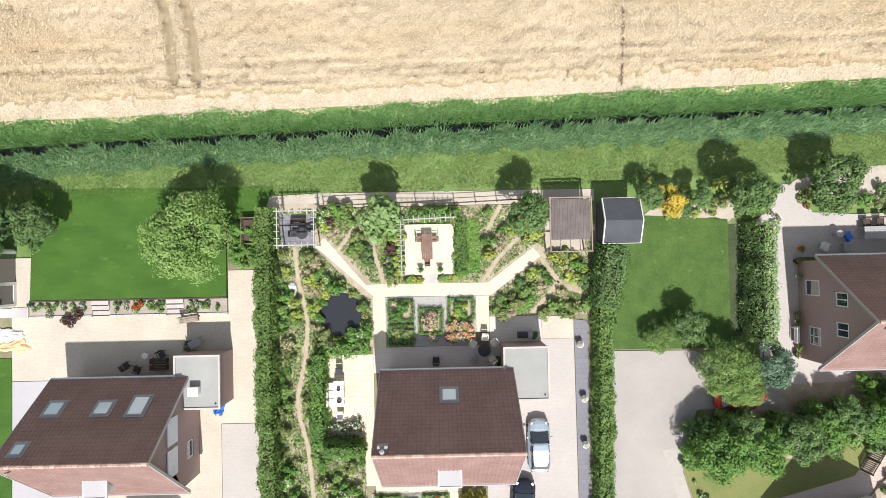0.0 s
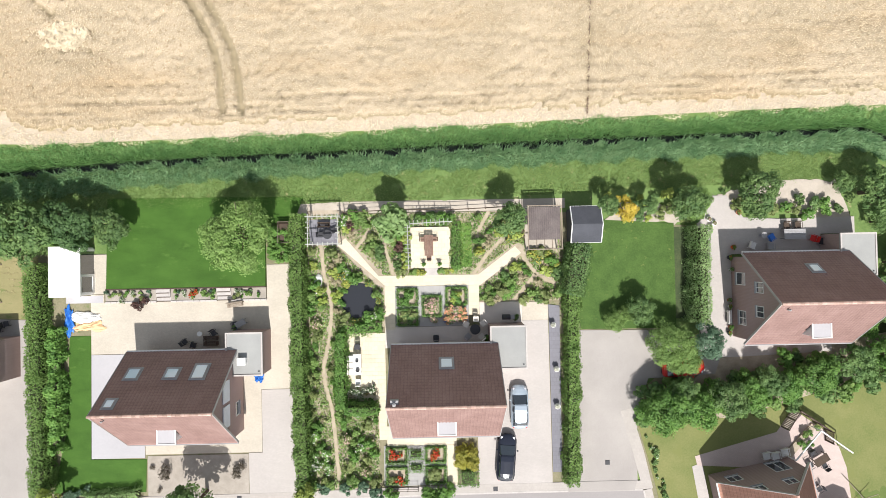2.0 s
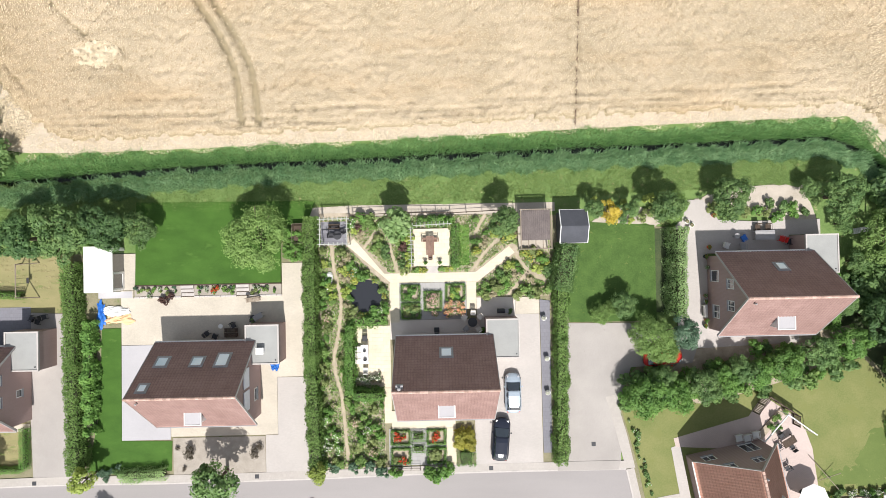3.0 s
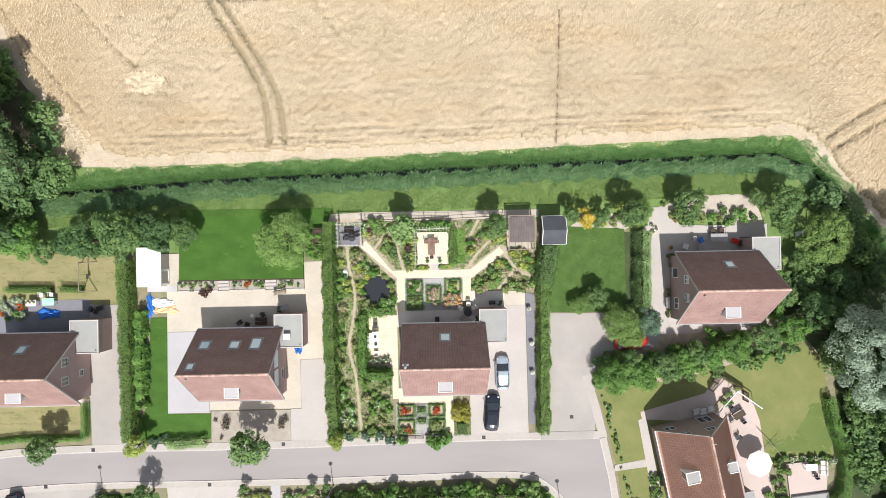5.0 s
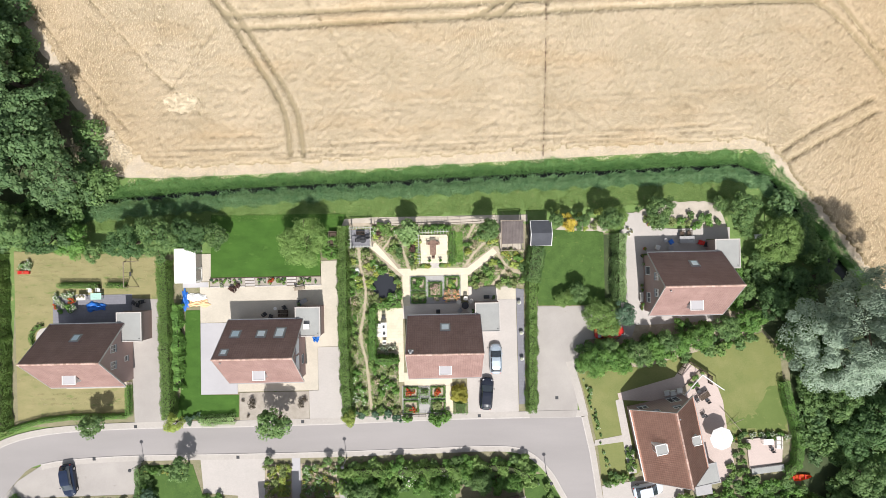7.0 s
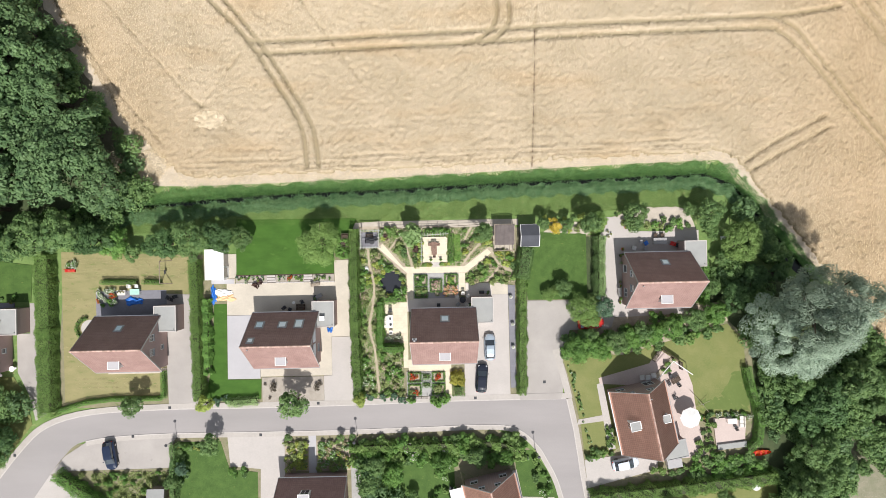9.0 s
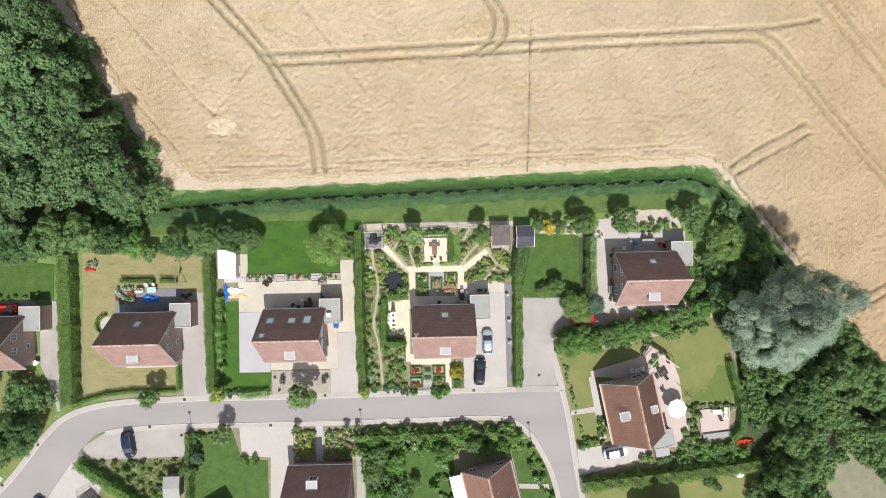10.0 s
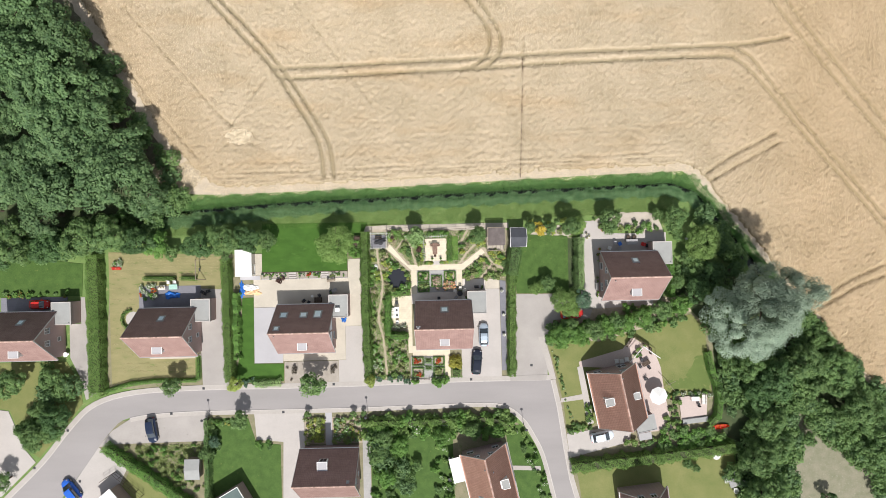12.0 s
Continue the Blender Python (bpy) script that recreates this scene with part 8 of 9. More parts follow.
def cowl(x, y):
    c = thing("chimney_cowl", pose(x, y, 2.84), "white metal ventilation unit on the garage roof", "ventilation unit")
    part("casing", one_box(-0.35, -0.3, 0, 0.35, 0.3, 0.5, bevel=0.04), M_WHITE, c)
    part("grille", one_box(-0.28, -0.32, 0.1, 0.28, -0.3, 0.4, bevel=0.005), M_DARK, c)
    part("lid", one_box(-0.4, -0.35, 0.502, 0.4, 0.35, 0.55, bevel=0.02), M_WHITE, c)


cowl(-18.75, -8.4)


def compost(x, y):
    c = thing("compost_bin", pose(x, y, 0.02), "open compost bin of dark boards full of brown earth", "compost bin")
    for sx in (-0.75, 0.72):
        for k in range(3):
            part("board", one_box(sx, -1.0, 0.04 + 0.27 * k, sx + 0.03, 1.0, 0.28 + 0.27 * k), M_WOOD, c)
    for sy in (-1.03, 1.0):
        for k in range(3):
            part("board", one_box(-0.75, sy, 0.04 + 0.27 * k, 0.75, sy + 0.03, 0.28 + 0.27 * k), M_WOOD, c)
    part("compost", one_box(-0.71, -0.96, 0, 0.71, 0.96, 0.5, bevel=0.12), M_DARKWOOD, c, "dark brown rotting earth")


compost(-15.25, 3.5)
for px, py, sc in ((-27.2, -19.4, 1.4), (-20.4, -19.6, 1.15), (-28.6, -19.0, 0.5), (-27.9, -21.2, 0.55), (-19.9, -19.0, 0.8)):
    plant_shrub(K_TWIG, px, py, "sparse grey-brown twiggy shrub in the front bed", sc, rp.uniform(0, 360), 0.02, group="shrubs of the front bed")
bedded([K_GREEN[3], K_GREEN[1], K_GRASSY[2]], -36.8, -22.0, -34.4, -20.6, 7, 0.7, 1.0, 0.03, 0.6, joined="blue-green low plants beside the pavement")

# second plot to the west
rngh = np.random.default_rng(77)
rows_cut = [along([(-59.8, y0), (-50, y0 + 0.1), (-40.6, y0 - 0.2)], 420, rngh) for y0 in (1.3, 0.75, 0.2, -0.4, -1.0, -1.6)] + [along([(-60.0, y0), (-57.4, y0), (-55.6, y0 - 0.1)], 90, rngh) for y0 in (-4.0, -5.0, -6.0, -12.5, -14.0, -15.5)] + [along([(-58.5, y0), (-45.5, y0)], 300, rngh) for y0 in (-17.6, -18.3, -19.0)]
q = np.concatenate([p_ + n_ * rngh.normal(size=(len(p_), 1)) * 0.07 for p_, n_ in rows_cut])
q = q[np.sin(q[:, 0] * 1.9 + q[:, 1] * 3.0) + 0.6 * np.sin(q[:, 0] * 4.3) > -0.5]
cut = new("cut_grass", leaf_mesh("cut_grass", np.c_[q, 0.022 + 0.01 * rngh.uniform(size=len(q))], rngh.normal(size=(len(q), 3)) * 0.3 + np.array([0, 0, 1.0]), 0.05, L_HAY, rngh, 4.0))
tagged(cut, "rows of dry cut grass lying on the lawn", "cut grass", kind="stuff")


def swing(x, y):
    s = thing("swing_frame", pose(x, y, 0.02), "wooden swing frame on the dry lawn", "swing")
    part("top_bar", one_bar((0, -1.7, 2.2), (0, 1.7, 2.2), 0.06), M_WOOD, s)
    for py in (-1.7, 1.7):
        for sx in (-1, 1):
            part("leg", one_bar((sx * 0.9, py * 1.08, 0), (0, py, 2.25), 0.055), M_WOOD, s)
    st = part("seat", one_box(-0.12, -0.3, 0.5, 0.12, 0.3, 0.54), M_DARK, s)
    for py in (-0.27, 0.27):
        part("rope", one_bar((0, py, 0.54), (0, py, 2.2), 0.012, None, 4), M_DARK, st)


swing(-43.9, -0.9)
bedded([K_WHITEBUSH, K_WHITEBUSH, K_GREEN[0], K_REDBED], -54.6, -6.0, -51.9, -3.4, 14, 0.6, 1.0, 0.05, 0.6, joined="dense mixed potted plants on the patio")
table(-48.6, -3.9, 0, 1.5, 0.9, plain("mint_cloth", (0.42, 0.66, 0.56), 0.8), "mint-green garden table on the dark patio")
table(-50.7, -4.0, 0, 1.3, 0.8, M_CUSHION, "pale garden table covered with pots on the patio")
for k in range(5):
    pot(-51.2 + 0.24 * k, -3.95 + 0.18 * (k % 2), 0.1, 0.12, M_TERRA if k % 2 else M_WHITE, "small flower pot on the pale garden table", K_FLOWER[2], 0.79, 0.28)
for px, tn in ((-49.6, -90), (-48.4, -90)):
    chair(px, -3.1, tn, M_WHITE, "white garden chair on the dark patio", 0.05, "chairs on the dark patio")
for px, py in ((-43.6, -4.9), (-43.0, -5.3), (-42.3, -4.8)):
    chair(px, py, rp.uniform(0, 360), M_DARK, "dark garden chair behind the garage", 0.05, "chairs behind the garage")
bench(-58.9, -0.4, 0, 1.6, M_RED, "red bench on the dry lawn", 0.02)
bedded([K_WHITEBUSH, K_FLOWER[0]], -59.6, 0.1, -57.9, 1.2, 5, 0.6, 0.9, 0.02, 0.6, joined="white flowering plants behind the bench")
hedge([(-56.4 + 1.7 * math.cos(a), -9.6 + 1.7 * math.sin(a)) for a in (1.6, 2.1, 2.6, 3.14, 3.6, 4.1, 4.5)], 0.45, 0.6, L_FRESH, "low curved hedge round a seat", 95, leaf=0.08, thick=120, rough=0.04)
sheet("patio", [(-56.2 + 1.4 * math.cos(a * 0.5236), -9.6 + 1.4 * math.sin(a * 0.5236)) for a in range(12)], M_PAVE, 0.03, "round paved seat beside the house", "patio")
bedded([K_GREEN[0], K_GREEN[1], K_FLOWER[3]], -79, -5.2, -66.5, -4.2, 14, 0.6, 1.0, 0.03, 0.8, joined="leafy plants along the patio edge")
car(-72.6, -6.5, 0, M_RED, "red car behind the westernmost house", 3.6, 1.6, 1.4)

# right plot
table(34.2, 2.35, 0, 2.1, 1.0, M_GREYTRIM, "grey garden table on the shaded terrace")
for px, py, tn, mt in ((33.6, 3.2, -90, M_DARKWOOD), (34.7, 3.2, -90, M_DARKWOOD), (36.2, 1.9, 160, M_RED), (32.1, 2.1, 30, M_BLUE), (30.2, 1.3, -20, M_WHITE), (32.0, 1.2, 90, M_GREYTRIM), (37.0, 1.6, 180, M_DARK)):
    chair(px, py, tn, mt, ("red" if mt is M_RED else "blue" if mt is M_BLUE else "white" if mt is M_WHITE else "dark") + " garden chair on the shaded terrace", 0.045, "chairs on the shaded terrace", wide=0.6)
round_table(31.2, 2.3, 0.3, M_GREYTRIM, "small round table on the shaded terrace")
for px, py in ((26.1, 4.0), (26.6, 3.6), (26.2, 3.2)):
    pot(px, py, 0.26, 0.25, M_WHITE, "white flower bowl on the terrace", K_FLOWER[2], 0.045, 0.45)
for px, py, mt in ((28.0, 0.2, M_DARK), (28.1, -1.0, M_WHITE), (27.9, -4.0, M_TERRA), (27.9, -4.6, M_WHITE), (27.9, -6.6, M_TERRA), (27.8, -7.2, M_DARK), (29.0, 4.6, M_TERRA), (28.4, 1.2, M_ORANGE)):
    pot(px, py, rp.uniform(0.16, 0.26), rp.uniform(0.25, 0.4), mt, "plant pot along the house wall", rp.choice((K_GREEN[0], K_FLOWER[3], K_FLOWER[0])), 0.045, 0.5)
bench(27.75, -5.6, 90, 1.3, M_WHITE, "white bench along the house wall", 0.045)
bedded([K_GREEN[0], K_GREEN[2], K_GREEN[1]], 26.9, 4.6, 39.5, 7.2, 9, 0.5, 1.1, 0.02, 1.0, joined="scattered shrubs on the dry bed")
bedded([K_GREEN[1], K_GREEN[2], K_GREEN[4]], 16.0, 4.0, 26.0, 6.6, 22, 0.6, 1.2, 0.02, 0.9, joined="mixed low shrubs behind the lawn")
bedded([K_GREEN[0], K_GREEN[1]], 33.2, 4.4, 37.6, 5.7, 14, 1.0, 1.5, 0.02, 0.7, joined="dense bright green shrubs on the bed")
bedded([K_GREEN[0], K_GREEN[1], K_GREEN[5]], 19.6, -16.6, 43.5, -9.5, 60, 1.2, 2.2, 0.02, 0.7, joined="dense leafy shrubs under the tree belt", keep=lambda x, y: abs(y - (-14.6 + (x - 19.6) * 0.2)) < 2.2)
bedded([K_GREEN[1], K_GREEN[0]], 18.6, -16.0, 20.5, -12.0, 6, 1.0, 1.6, 0.02, 0.7, joined="leafy shrubs beside the drive")

# corner plot
parasol(37.85, -25.2, 1.62, 2.4, M_WHITE, "large white octagonal parasol on the terrace")
table(36.2, -19.6, 30, 1.5, 0.8, M_DARKWOOD, "dark garden table on the clinker terrace")
for px, py, tn in ((35.5, -19.0, -60), (36.7, -20.3, 120), (35.3, -20.2, 30), (36.1, -22.5, 210)):
    chair(px, py, tn, M_DARK, "dark garden chair on the clinker terrace", 0.05, "chairs on the clinker terrace")
for px, py in ((31.0, -19.2), (31.9, -19.2), (32.8, -18.9)):
    chair(px, py, -80, M_WHITE, "white garden chair behind the gable", 0.05, "white chairs behind the gable", wide=0.7)
lounge_sofa(46.6, -26.4, -90, 1.8, M_WHITE, "white garden sofa on the raised terrace", 0.2)
table(44.9, -26.2, 0, 1.4, 0.8, M_WHITE, "white garden table on the raised terrace", 0.2)
chair(45.6, -27.3, 100, M_DARK, "dark garden chair on the raised terrace", 0.2)
bench(35.2, -24.6, 100, 1.6, M_WHITE, "white bench along the house wall", 0.05)


def annex():
    a = thing("annex", pose(35.3, -29.9, 0, 0, 0, 11), "small flat-roofed extension with grey roof", "extension")
    part("wall", one_box(-1.7, -1.3, 0, 1.6, 1.3, 2.4), M_BRICK, a)
    part("roof", one_box(-1.8, -1.4, 2.403, 1.7, 1.4, 2.55), M_FELT, a, "grey felt flat roof")
    part("roof_edge", slab(bm_new(), rect(-1.82, -1.42, 1.72, 1.42), 2.5, 2.62, [rect(-1.7, -1.3, 1.6, 1.3)]), M_GREYTRIM, a)


annex()


def rowing_boat(x, y, turn):
    b = thing("rowing_boat", pose(x, y, 0.02, 0, 0, turn), "bright orange-red boat lying beside the hedge", "boat")
    rings = []
    for u in (-1.75, -1.2, -0.4, 0.4, 1.2, 1.75):
        w = 0.42 * (1 - (abs(u) / 1.85) ** 2.4)
        rings.append([(u, w * math.cos(a * math.pi / 8), 0.32 - 0.3 * math.sin(a * math.pi / 8) + 0.06 * abs(u) / 1.75) for a in range(9)])
    bm = bm_new()
    vs = [[bm.verts.new(p) for p in r] for r in rings]
    for p, q in zip(vs[:-1], vs[1:]):
        for i in range(8):
            bm.faces.new((p[i], p[i + 1], q[i + 1], q[i]))
    bmesh.ops.solidify(bm, geom=bm.faces[:], thickness=0.03)
    part("hull", bm, M_ORANGE, b)
    for u in (-0.8, 0.1, 0.9):
        part("seat_board", one_box(u - 0.1, -0.3, 0.24, u + 0.1, 0.3, 0.27), M_RED, b)


rowing_boat(49.5, -31.5, 6)
shedx = thing("greenhouse", pose(45.0, -30.2, 0, 0, 0, 6), "long low glass cold frame beside the terrace", "cold frame")
part("frame", one_box(-2.3, -0.45, 0, 2.3, 0.45, 0.5), M_GREYTRIM, shedx)
part("pane", one_box(-2.25, -0.4, 0.503, 2.25, 0.4, 0.53, bevel=0), M_FELT, shedx)
for px, py in ((35.6, -32.6),):
    cont = thing("garden_box", pose(px, py, 0.03, 0, 0, 8), "white storage box beside the extension", "storage box")
    part("case", one_box(-1.1, -0.6, 0, 1.1, 0.6, 1.1, bevel=0.03), M_WHITE, cont)
    part("lid", one_box(-1.15, -0.65, 1.103, 1.15, 0.65, 1.18, bevel=0.02), M_GREYTRIM, cont)
bedded([K_WHITEBUSH, K_GREEN[1], K_FLOWER[3], K_GREEN[0]], 40.0, -25.9, 48.2, -25.2, 14, 0.6, 0.9, 0.02, 0.6, joined="row of mixed flowers along the lawn")
bedded([K_GREEN[1], K_GREEN[0], K_GREEN[5]], 39.8, -31.6, 42.2, -26.6, 12, 0.7, 1.4, 0.02, 0.7, joined="leafy shrubs between two terraces")
bedded([K_GREEN[1], K_GREEN[5], K_GREEN[0]], 22.3, -31.7, 25.2, -30.7, 8, 0.8, 1.3, 0.02, 0.6, joined="leafy shrubs at the foot of a small lawn")
bedded([K_GREEN[1], K_GREEN[5], K_GREEN[0]], 25.3, -31.2, 26.3, -27.0, 8, 0.7, 1.2, 0.02, 0.8, joined="leafy shrubs beside the house")
bedded([K_GREEN[1], K_FLOWER[0]], 18.9, -31.0, 23.2, -16.0, 30, 0.3, 0.7, 0.02, 0.8, joined="low shrubs beside the pavement", keep=lambda x, y: 0.9 > x - (18.9 + (-16 - y) * 0.235) > 0.25)
bedded([K_GREEN[0], K_GREEN[1]], 38.5, -35.2, 50.0, -31.6, 46, 0.9, 1.7, 0.02, 0.55, joined="dense green shrubs behind the raised terrace", keep=lambda x, y: not (41.8 < x < 48.2 and y > -31.0) and not (47.4 < x < 51.8 and y > -32.4))
bedded([K_GREEN[1], K_GREEN[5]], 31.8, -34.6, 40.0, -33.2, 14, 0.8, 1.4, 0.02, 0.8, joined="leafy shrubs along the hedge")

# across the street
bedded([K_FLOWER[1], K_FLOWER[2], K_GREEN[2], K_FLOWER[5], K_GREEN[4]], -25.5, -32.6, -22.2, -28.3, 34, 0.7, 1.1, 0.02, 0.5, joined="dense low flowers filling the front bed")
bedded([K_FLOWER[1], K_FLOWER[2], K_GREEN[2], K_FLOWER[0], K_GREEN[5]], -20.5, -32.6, -15.4, -28.3, 44, 0.7, 1.1, 0.02, 0.5, joined="dense low flowers filling the front bed")
bedded([K_GREEN[2], K_GREEN[1], K_GREEN[0], K_GRASSY[1], K_GRASSY[0]], -59.5, -41.0, -43.6, -32.4, 34, 0.6, 1.4, 0.02, 0.7, joined="wild shrubs of an overgrown dry plot", keep=lambda x, y: y > -32.5 - (x + 60.5) * 0.66 + 0.4 and not (-47 < x < -43.6 and -38.4 < y < -34))
bedded([K_GREEN[1], K_GREEN[0], K_GREEN[5]], -13.2, -45, -9.0, -30.5, 26, 1.0, 1.9, 0.02, 0.8, joined="leafy shrubs along the garden edge")
bedded([K_GREEN[1], K_GREEN[5], K_GREEN[0], K_FLOWER[0]], -2.4, -45, 1.4, -30.5, 24, 0.9, 1.6, 0.02, 0.8, joined="light and dark green shrubs along the garden edge")
bedded([K_GREEN[5], K_GREEN[5], K_GREEN[0], K_GREEN[0], K_GREEN[1], K_FLOWER[0]], -14.5, -31.4, 11.5, -28.0, 74, 1.1, 2.5, 0.02, 0.5, joined="uneven bright green shrubs along the street hedge")
bedded([K_GREEN[1], K_GREEN[0]], -42.6, -34.0, -40.6, -28.2, 8, 0.9, 1.3, 0.02, 0.7, joined="leafy shrubs beside the lawn")
bedded([K_GREEN[1], K_FLOWER[1]], -42.6, -29.0, -36.5, -28.1, 9, 0.6, 1.0, 0.02, 0.8, joined="low flowering plants beside the pavement")
bedded([K_GREEN[0], K_GREEN[1]], -34.4, -33.4, -31.6, -32.2, 5, 0.8, 1.2, 0.02, 0.7, joined="leafy shrubs at the drive's end")
bedded([K_GREEN[1], K_GREEN[2]], 60, -45, 66, -28.5, 8, 0.6, 1.2, 0.02, 1.5, joined="scattered shrubs on the dry clearing")
bedded([K_GREEN[1], K_GREEN[5], K_GREEN[0], K_FLOWER[0]], 10.8, -44.5, 18.5, -31.0, 18, 0.7, 1.5, 0.02, 0.9, joined="leafy shrubs round the small corner lawn", keep=lambda x, y: 1.0 > x - (13.4 + (-31.0 - y) * 0.38) > -1.2)
for px, py in ((0.4, -41.5), (0.3, -39.8), (0.5, -37.6), (0.4, -36.0)):
    chair(px, py, rp.uniform(0, 360), M_DARK, "dark garden chair beside the house", 0.03, "chairs beside the red-roofed house")


def awning():
    a = thing("awning", pose(1.6, -37.4, 0, 0, 0, 12.5), "white stretched awning beside the house", "awning")
    part("cloth", one_box(-1.0, -2.2, 2.3, 1.0, 2.2, 2.34, bevel=0.01), M_WHITE, a)
    for sy in (-1, 1):
        part("post", one_bar((-0.95, sy * 2.1, 0), (-0.95, sy * 2.1, 2.3), 0.03), M_GREYTRIM, a)
        part("arm", one_bar((-0.95, sy * 2.1, 2.28), (0.95, sy * 2.1, 2.28), 0.025), M_GREYTRIM, a)


awning()


def flat_hall(x, y, turn, w, d, h, roof, label, name="garden_house"):
    s = thing(name, pose(x, y, 0, 0, 0, turn), label, "building")
    part("wall", one_box(-w / 2, -d / 2, 0, w / 2, d / 2, h - 0.12), M_BRICK, s)
    part("roof", one_box(-w / 2 - 0.15, -d / 2 - 0.15, h - 0.118, w / 2 + 0.15, d / 2 + 0.15, h, bevel=0.02), roof, s)
    part("roof_edge", slab(bm_new(), rect(-w / 2 - 0.2, -d / 2 - 0.2, w / 2 + 0.2, d / 2 + 0.2), h - 0.08, h + 0.08, [rect(-w / 2 - 0.08, -d / 2 - 0.08, w / 2 + 0.08, d / 2 + 0.08)]), M_WHITE, s)


flat_hall(-38.2, -43.4, 30, 6.0, 6.0, 3.0, material("green_grey_felt", (0.12, 0.16, 0.15), (0.09, 0.12, 0.115), coarse=0.6, fine=10), "low building with green-grey flat roof")
flat_hall(-59.4, -42.4, 40, 4.2, 5.0, 3.0, M_WHITE, "low building with white flat roof")
house(34.9, -45.8, "brick house with a grey roof beyond the hedge", length=9.0, tiles=M_TILE, turn=96, east=UPPER, west=UPPER)
house(-87.0, -30.0, "brick house with pale roof west of the street", length=10.0, tiles=M_TILE, turn=60, east=UPPER, west=UPPER)


def lamp_post(x, y, label):
    s = thing("street_lamp", pose(x, y, 0.05), label, "street lamp", "street lamps")
    part("pole", one_bar((0, 0, 0), (0, 0, 3.3), 0.05, 0.035, 8), M_GREYTRIM, s)
    part("base", one_bar((0, 0, 0), (0, 0, 0.4), 0.09, 0.07, 8), M_DARK, s)
    sh = part("shade", one_bar((0, 0, 3.3), (0, 0, 3.52), 0.12, 0.22, 10), M_CUSHION, s, "frosted lamp glass")
    part("cap", one_bar((0, 0, 3.521), (0, 0, 3.6), 0.25, 0.1, 10), M_DARK, sh)


for px, py in ((-42.75, -27.2), (-14.2, -27.4), (13.9, -30.2)):
    lamp_post(px, py, "slim grey street lamp on the pavement")


def drain(x, y):
    d = new("drain_cover", mesh_of("drain_cover", [(-0.22, -0.22, 0), (0.22, -0.22, 0), (0.22, 0.22, 0), (-0.22, 0.22, 0), (-0.2, -0.2, 0.014), (0.2, -0.2, 0.014), (0.2, 0.2, 0.014), (-0.2, 0.2, 0.014)],
            [(0, 1, 5, 4), (1, 2, 6, 5), (2, 3, 7, 6), (3, 0, 4, 7), (4, 5, 6, 7)], M_DARK))
    d.location = (x, y, 0.06)
    tagged(d, "dark iron drain cover in the paving", "drain cover", "drain covers")


for px, py in ((-43.8, -22.4), (-20.3, -22.2), (4.6, -21.9), (-49.7, -26.8), (-29.5, -27.0), (15.6, -19.6), (-68.4, -29.4), (-74.5, -36.0), (-66.4, -38.6)):
    drain(px, py)


def play_frame(x, y):
    s = thing("trampoline", pose(x, y, 0.02), "white and grey garden play furniture", "trampoline")
    part("mat", one_bar((0, 0, 0.55), (0, 0, 0.58), 0.75, None, 16), M_WHITE, s)
    for k in range(4):
        a = k * 1.57
        part("leg", one_bar((0.7 * math.cos(a), 0.7 * math.sin(a), 0), (0.7 * math.cos(a), 0.7 * math.sin(a), 0.55), 0.03), M_GREYTRIM, s)


play_frame(48.6, -36.6)
table(51.8, -41.4, 20, 2.2, 1.6, M_GREYTRIM, "grey garden table beyond the hedge", 0.02)
for px, py, tn in ((50.4, -41.2, 0), (53.2, -41.6, 180), (51.6, -39.9, -90), (52.0, -43, 90)):
    chair(px, py, tn, M_WHITE, "pale garden chair beyond the hedge", 0.02, "chairs beyond the hedge", wide=0.7)

def lounger(x, y, turn, label):
    s = thing("sun_lounger", pose(x, y, 0.02, 0, 0, turn), label, "lounger")
    for k in range(7):
        part("slat", one_box(-0.95 + 0.19 * k, -0.3, 0.30, -0.79 + 0.19 * k, 0.3, 0.33, bevel=0.006), M_WHITE, s)
    part("backrest", one_box(0.38, -0.3, 0.31, 1.0, 0.3, 0.35, bevel=0.01, m=Matrix.Rotation(-0.3, 4, "Y")), M_WHITE, s)
    for px in (-0.85, 0.5):
        for py in (-0.27, 0.27):
            part("leg", one_box(px - 0.03, py - 0.03, 0, px + 0.03, py + 0.03, 0.298), M_WHITE, s)


lounger(44.9, 2.7, 8, "white plastic sun lounger on the grass")
round_table(-68.1, -15.6, 0.45, M_WHITE, "round white garden table beside the house gable", 0.03)
post_fence([(-5.9, -21.55), (-2.9, -21.6)], 1.0, 1.0, "low dark garden gate and railing by the pavement", M_DARKWOOD, 3, 0.03)
bedded([K_GREEN[0], K_GREEN[5], K_GRASSY[0]], 33.7, -19.2, 36.2, -16.4, 6, 0.5, 0.8, 0.22, 0.6, joined="leafy plants in the raised terrace bed", keep=lambda x, y: abs((y + 19.0) - (x - 34.0) * 1.5) < 0.8)

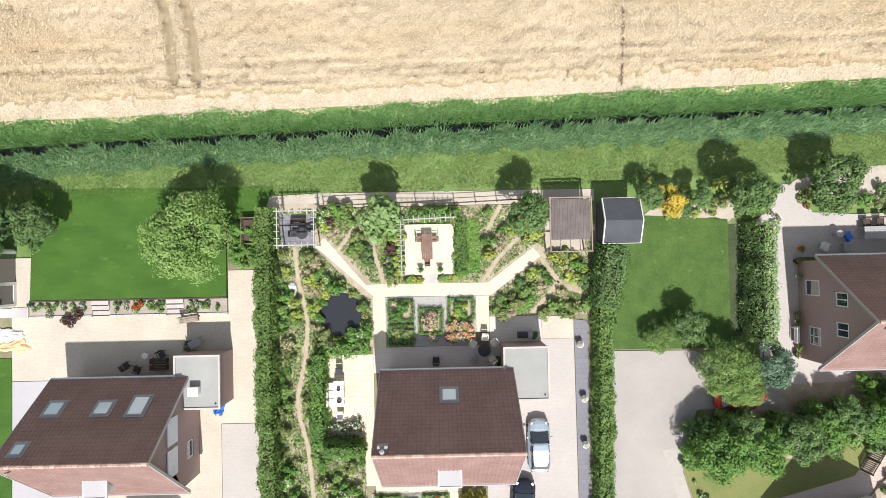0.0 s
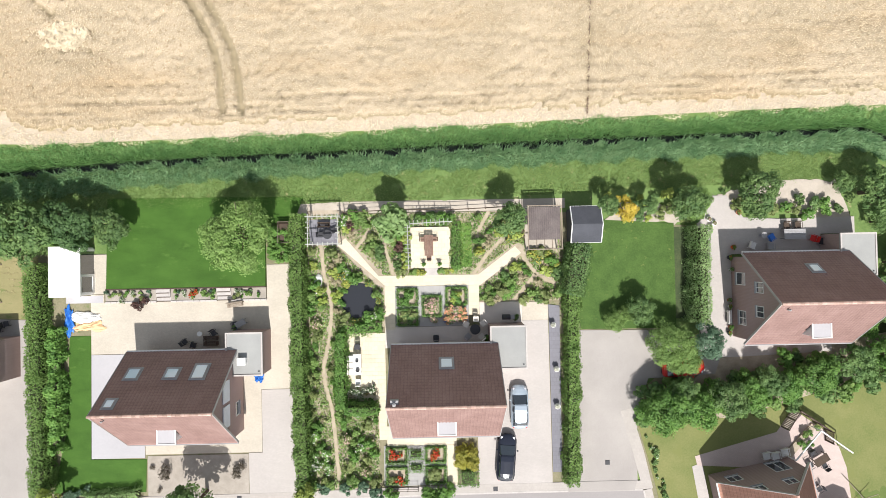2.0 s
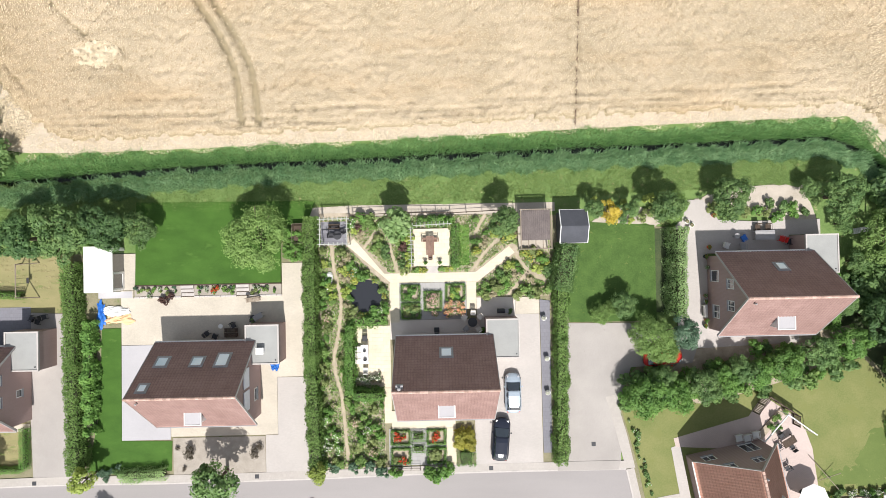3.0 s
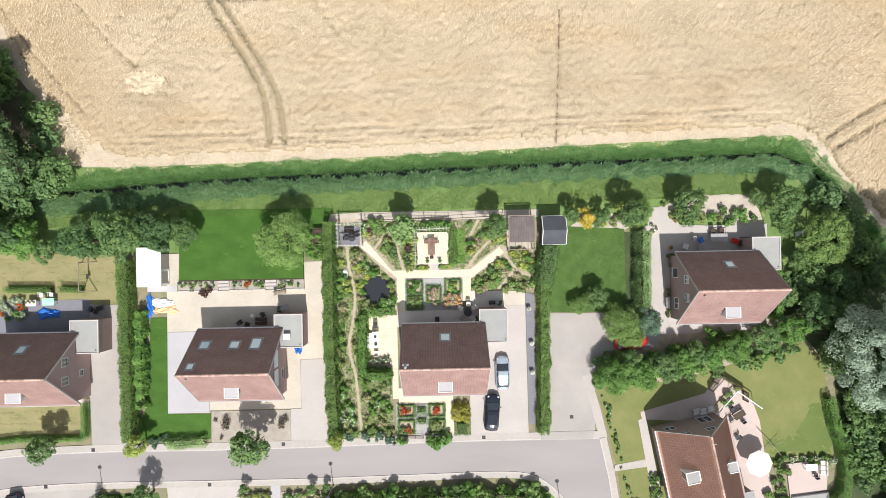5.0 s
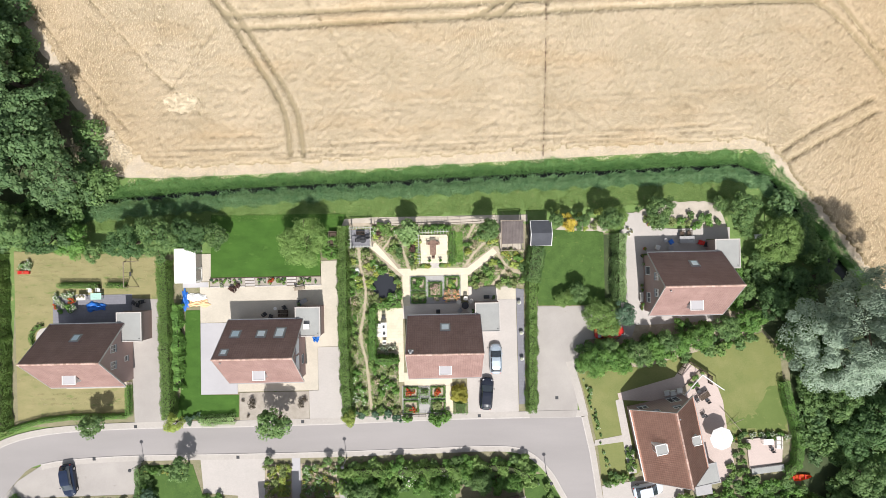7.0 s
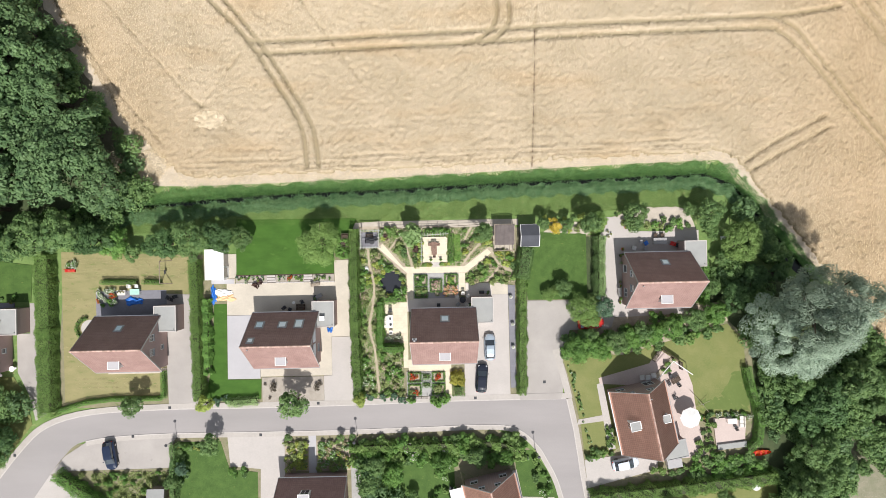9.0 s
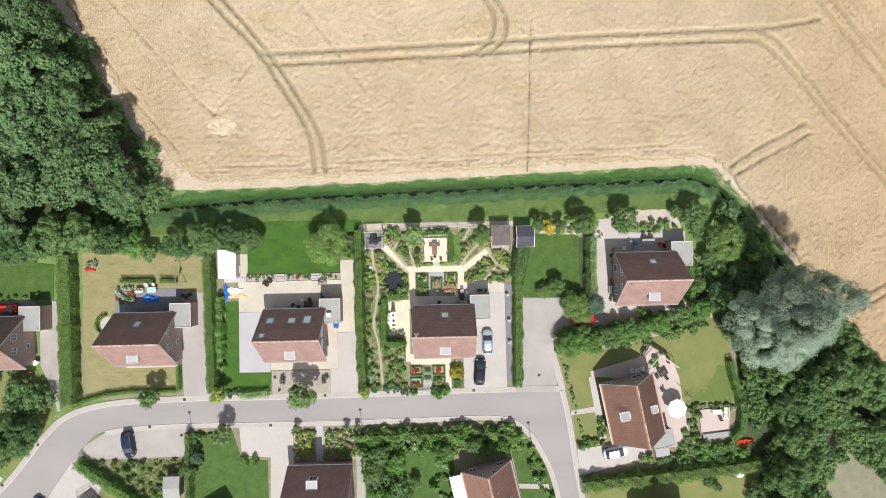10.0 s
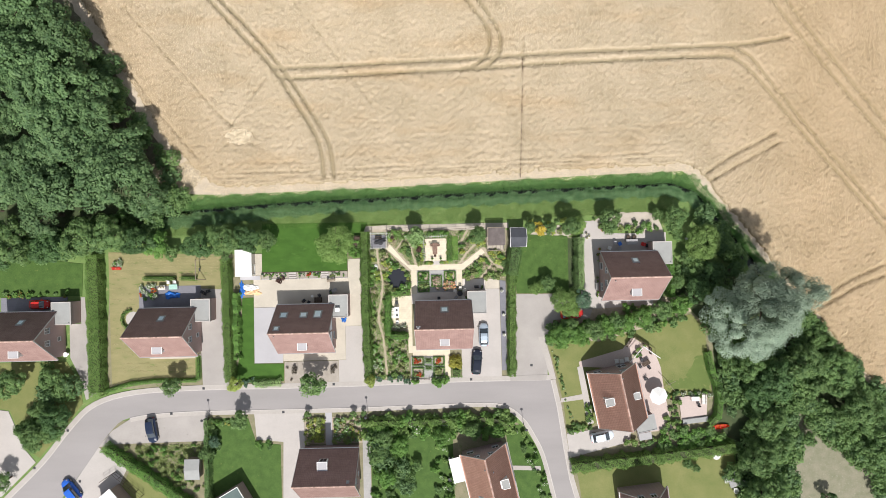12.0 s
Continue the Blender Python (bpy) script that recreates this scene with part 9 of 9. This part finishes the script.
# ---- undergrowth and ground cover ----
def cover(name, label, mat, spots, n, size, seed, long=1.7, high=0.22):
    """A loose layer of small leaves over planted soil, thicker in patches."""
    rng = np.random.default_rng(seed)
    ph = rng.uniform(0, 6.28, 4)
    P = []
    total = sum((c - a) * (d - b) for a, b, c, d in spots)
    for a, b, c, d in spots:
        k = int(n * (c - a) * (d - b) / total * 2.2)
        x, y = rng.uniform(a, c, k), rng.uniform(b, d, k)
        thick = np.sin(x * 1.7 + ph[0] + np.sin(y * 1.1)) * np.sin(y * 1.9 + ph[1]) + 0.7 * np.sin(x * 4.1 + ph[2]) * np.sin(y * 3.7 + ph[3])
        ok = thick > rng.uniform(-1.2, 1.2, k)
        for q in range(k):
            if ok[q] and (any(u - 0.05 < x[q] < w + 0.05 and v - 0.05 < y[q] < t + 0.05 for u, v, w, t in BLOCKED) or min_foot(x[q], y[q]) < 0.04 or not out_of_pond(x[q], y[q])):
                ok[q] = False
        P.append(np.c_[x[ok], y[ok], 0.03 + high * rng.uniform(0, 1, ok.sum()) * (0.5 + 0.5 * np.clip(thick[ok], 0, 1))])
    P = np.concatenate(P)
    N = rng.normal(size=P.shape) * 0.5 + np.array([0, -0.1, 1.0])
    return tagged(new(name, leaf_mesh(name, P, N, size, mat, rng, long)), label, "ground cover", kind="stuff")


BEDS = [(-13.2, -21.4, -9.7, 5.1), (-9.7, -5.8, -4.9, 5.1), (-4.9, -0.9, 11.3, 5.1), (3.45, -3.6, 11.3, -0.9), (-9.7, -21.4, -6.65, -13.3)]
cover("ground_cover", "fresh green leaves covering garden soil", L_FRESH, BEDS, 9000, 0.10, 201)
cover("ground_cover", "olive leaves and stalks covering garden soil", L_OLIVE, BEDS, 9000, 0.07, 202, 3.5)
cover("ground_cover", "pale green leaves covering garden soil", L_LIGHT, BEDS, 7000, 0.10, 203)
cover("ground_cover", "lime and yellow leaves covering garden soil", L_LIME, BEDS, 3500, 0.08, 204)
cover("ground_cover", "small white flowers among garden plants", L_WHITE, BEDS, 700, 0.07, 205, 1.1, 0.5)
cover("ground_cover", "wild green leaves on an overgrown plot", L_OLIVE, [(-56, -36.5, -43.6, -32.4), (-52, -39.5, -47.2, -36.5)], 5000, 0.14, 206)
UNDER = [tree_kind(50, 1.7, 2.3, 0.1, 640, 34, 0.20, L_MID, spread=0.5)[1], tree_kind(51, 1.8, 2.6, 0.1, 640, 34, 0.20, L_MID, spread=0.5)[1], tree_kind(52, 1.6, 2.0, 0.1, 600, 30, 0.20, L_WOOD, spread=0.5)[1]]
placed = []
for (ax, ay), (bx, by), n, wide in (((45.6, 8.4), (53.8, -2.8), 26, 1.8), ((62.6, -24.6), (68.6, -31.4), 26, 3.0), ((68.6, -31.4), (77.0, -37.8), 30, 3.0), ((77, -37.8), (82.5, -50), 24, 4.0), ((60.4, -27), (61.4, -50), 40, 3.0), ((57, -3.6), (66, -14.8), 20, 3.2), ((66, -14.8), (80, -32.5), 76, 5.5), ((80, -32.5), (92, -48), 30, 5.0),
                                    ((43.5, -3), (50, -7), 16, 5), ((47.5, -8), (51, -14), 12, 4), ((54.5, -16), (56.5, -36), 34, 4.5), ((50.6, -13), (51.0, -29), 20, 1.6), ((52, -36), (57, -52), 26, 6), ((56, -20), (64, -22), 22, 7), ((58, -28), (60, -38), 14, 4), ((60, -20), (66, -17), 12, 5),
                                    ((-78, 3.5), (-50, 6.5), 36, 4.0), ((-47.5, 10.0), (-49.5, 17), 12, 3.0), ((-49.5, 17), (-66, 45), 30, 3.5), ((-68, -18), (-74, -32), 20, 6), ((-12, -30), (-9, -42), 12, 5)):
    for k in range(n):
        t = rt.random()
        placed.append(((rt.choice(UNDER), None), Matrix.Translation((ax + (bx - ax) * t + rt.uniform(-wide, wide) / 2, ay + (by - ay) * t + rt.uniform(-wide, wide) / 2, -0.1)) @ pose(0, 0, 0, 0, 0, rt.uniform(0, 360)) @ Matrix.Scale(rt.uniform(0.65, 1.35), 4)))
joined_plants(placed, "undergrowth", "dense green undergrowth at the wood's edge")


# ---- slabs of the terraces ----
def lay_slabs(floor, x0, y0, x1, y1, top, w, h, mat, gap=0.012, half=True):
    """Single slabs in rows on a floor that lies a little lower; alike slabs share one mesh."""
    made = {}
    rows = round((y1 - y0) / h)
    hh = (y1 - y0) / rows
    for r in range(rows):
        x = x0 - (w / 2 if half and r % 2 else 0.0)
        while x < x1 - 0.02:
            a, b = max(x, x0), min(x + w, x1)
            x += w
            if b - a < 0.06:
                continue
            key = round(b - a, 3)
            if key not in made:
                bm = one_box(-(b - a) / 2 + gap / 2, -hh / 2 + gap / 2, -0.022, (b - a) / 2 - gap / 2, hh / 2 - gap / 2, 0.0, bevel=0)
                me = bpy.data.meshes.new("slab")
                bm.to_mesh(me)
                bm.free()
                me.materials.append(mat)
                made[key] = me
            ob = under(new("slab", made[key]), floor)
            ob.location = Vector(((a + b) / 2, y0 + (r + 0.5) * hh, top)) - floor.location


def floor_named(label):
    return next(o for o in bpy.data.objects if o.parent is None and o.get("label") == label)


lay_slabs(floor_named("raised cream slab terrace with a table"), -3.2, -0.25, 0.7, 3.75, 0.30, 0.6, 0.4, M_CREAMSLAB)
lay_slabs(floor_named("cream slab terrace with garden seats"), -9.6, -13.1, -5.88, -6.5, 0.047, 0.6, 0.4, M_CREAMSLAB)
lay_slabs(floor_named("grey slab patio under a pergola"), -13.1, 2.2, -10.35, 4.7, 0.045, 0.4, 0.4, M_DARKPIECE, half=False)
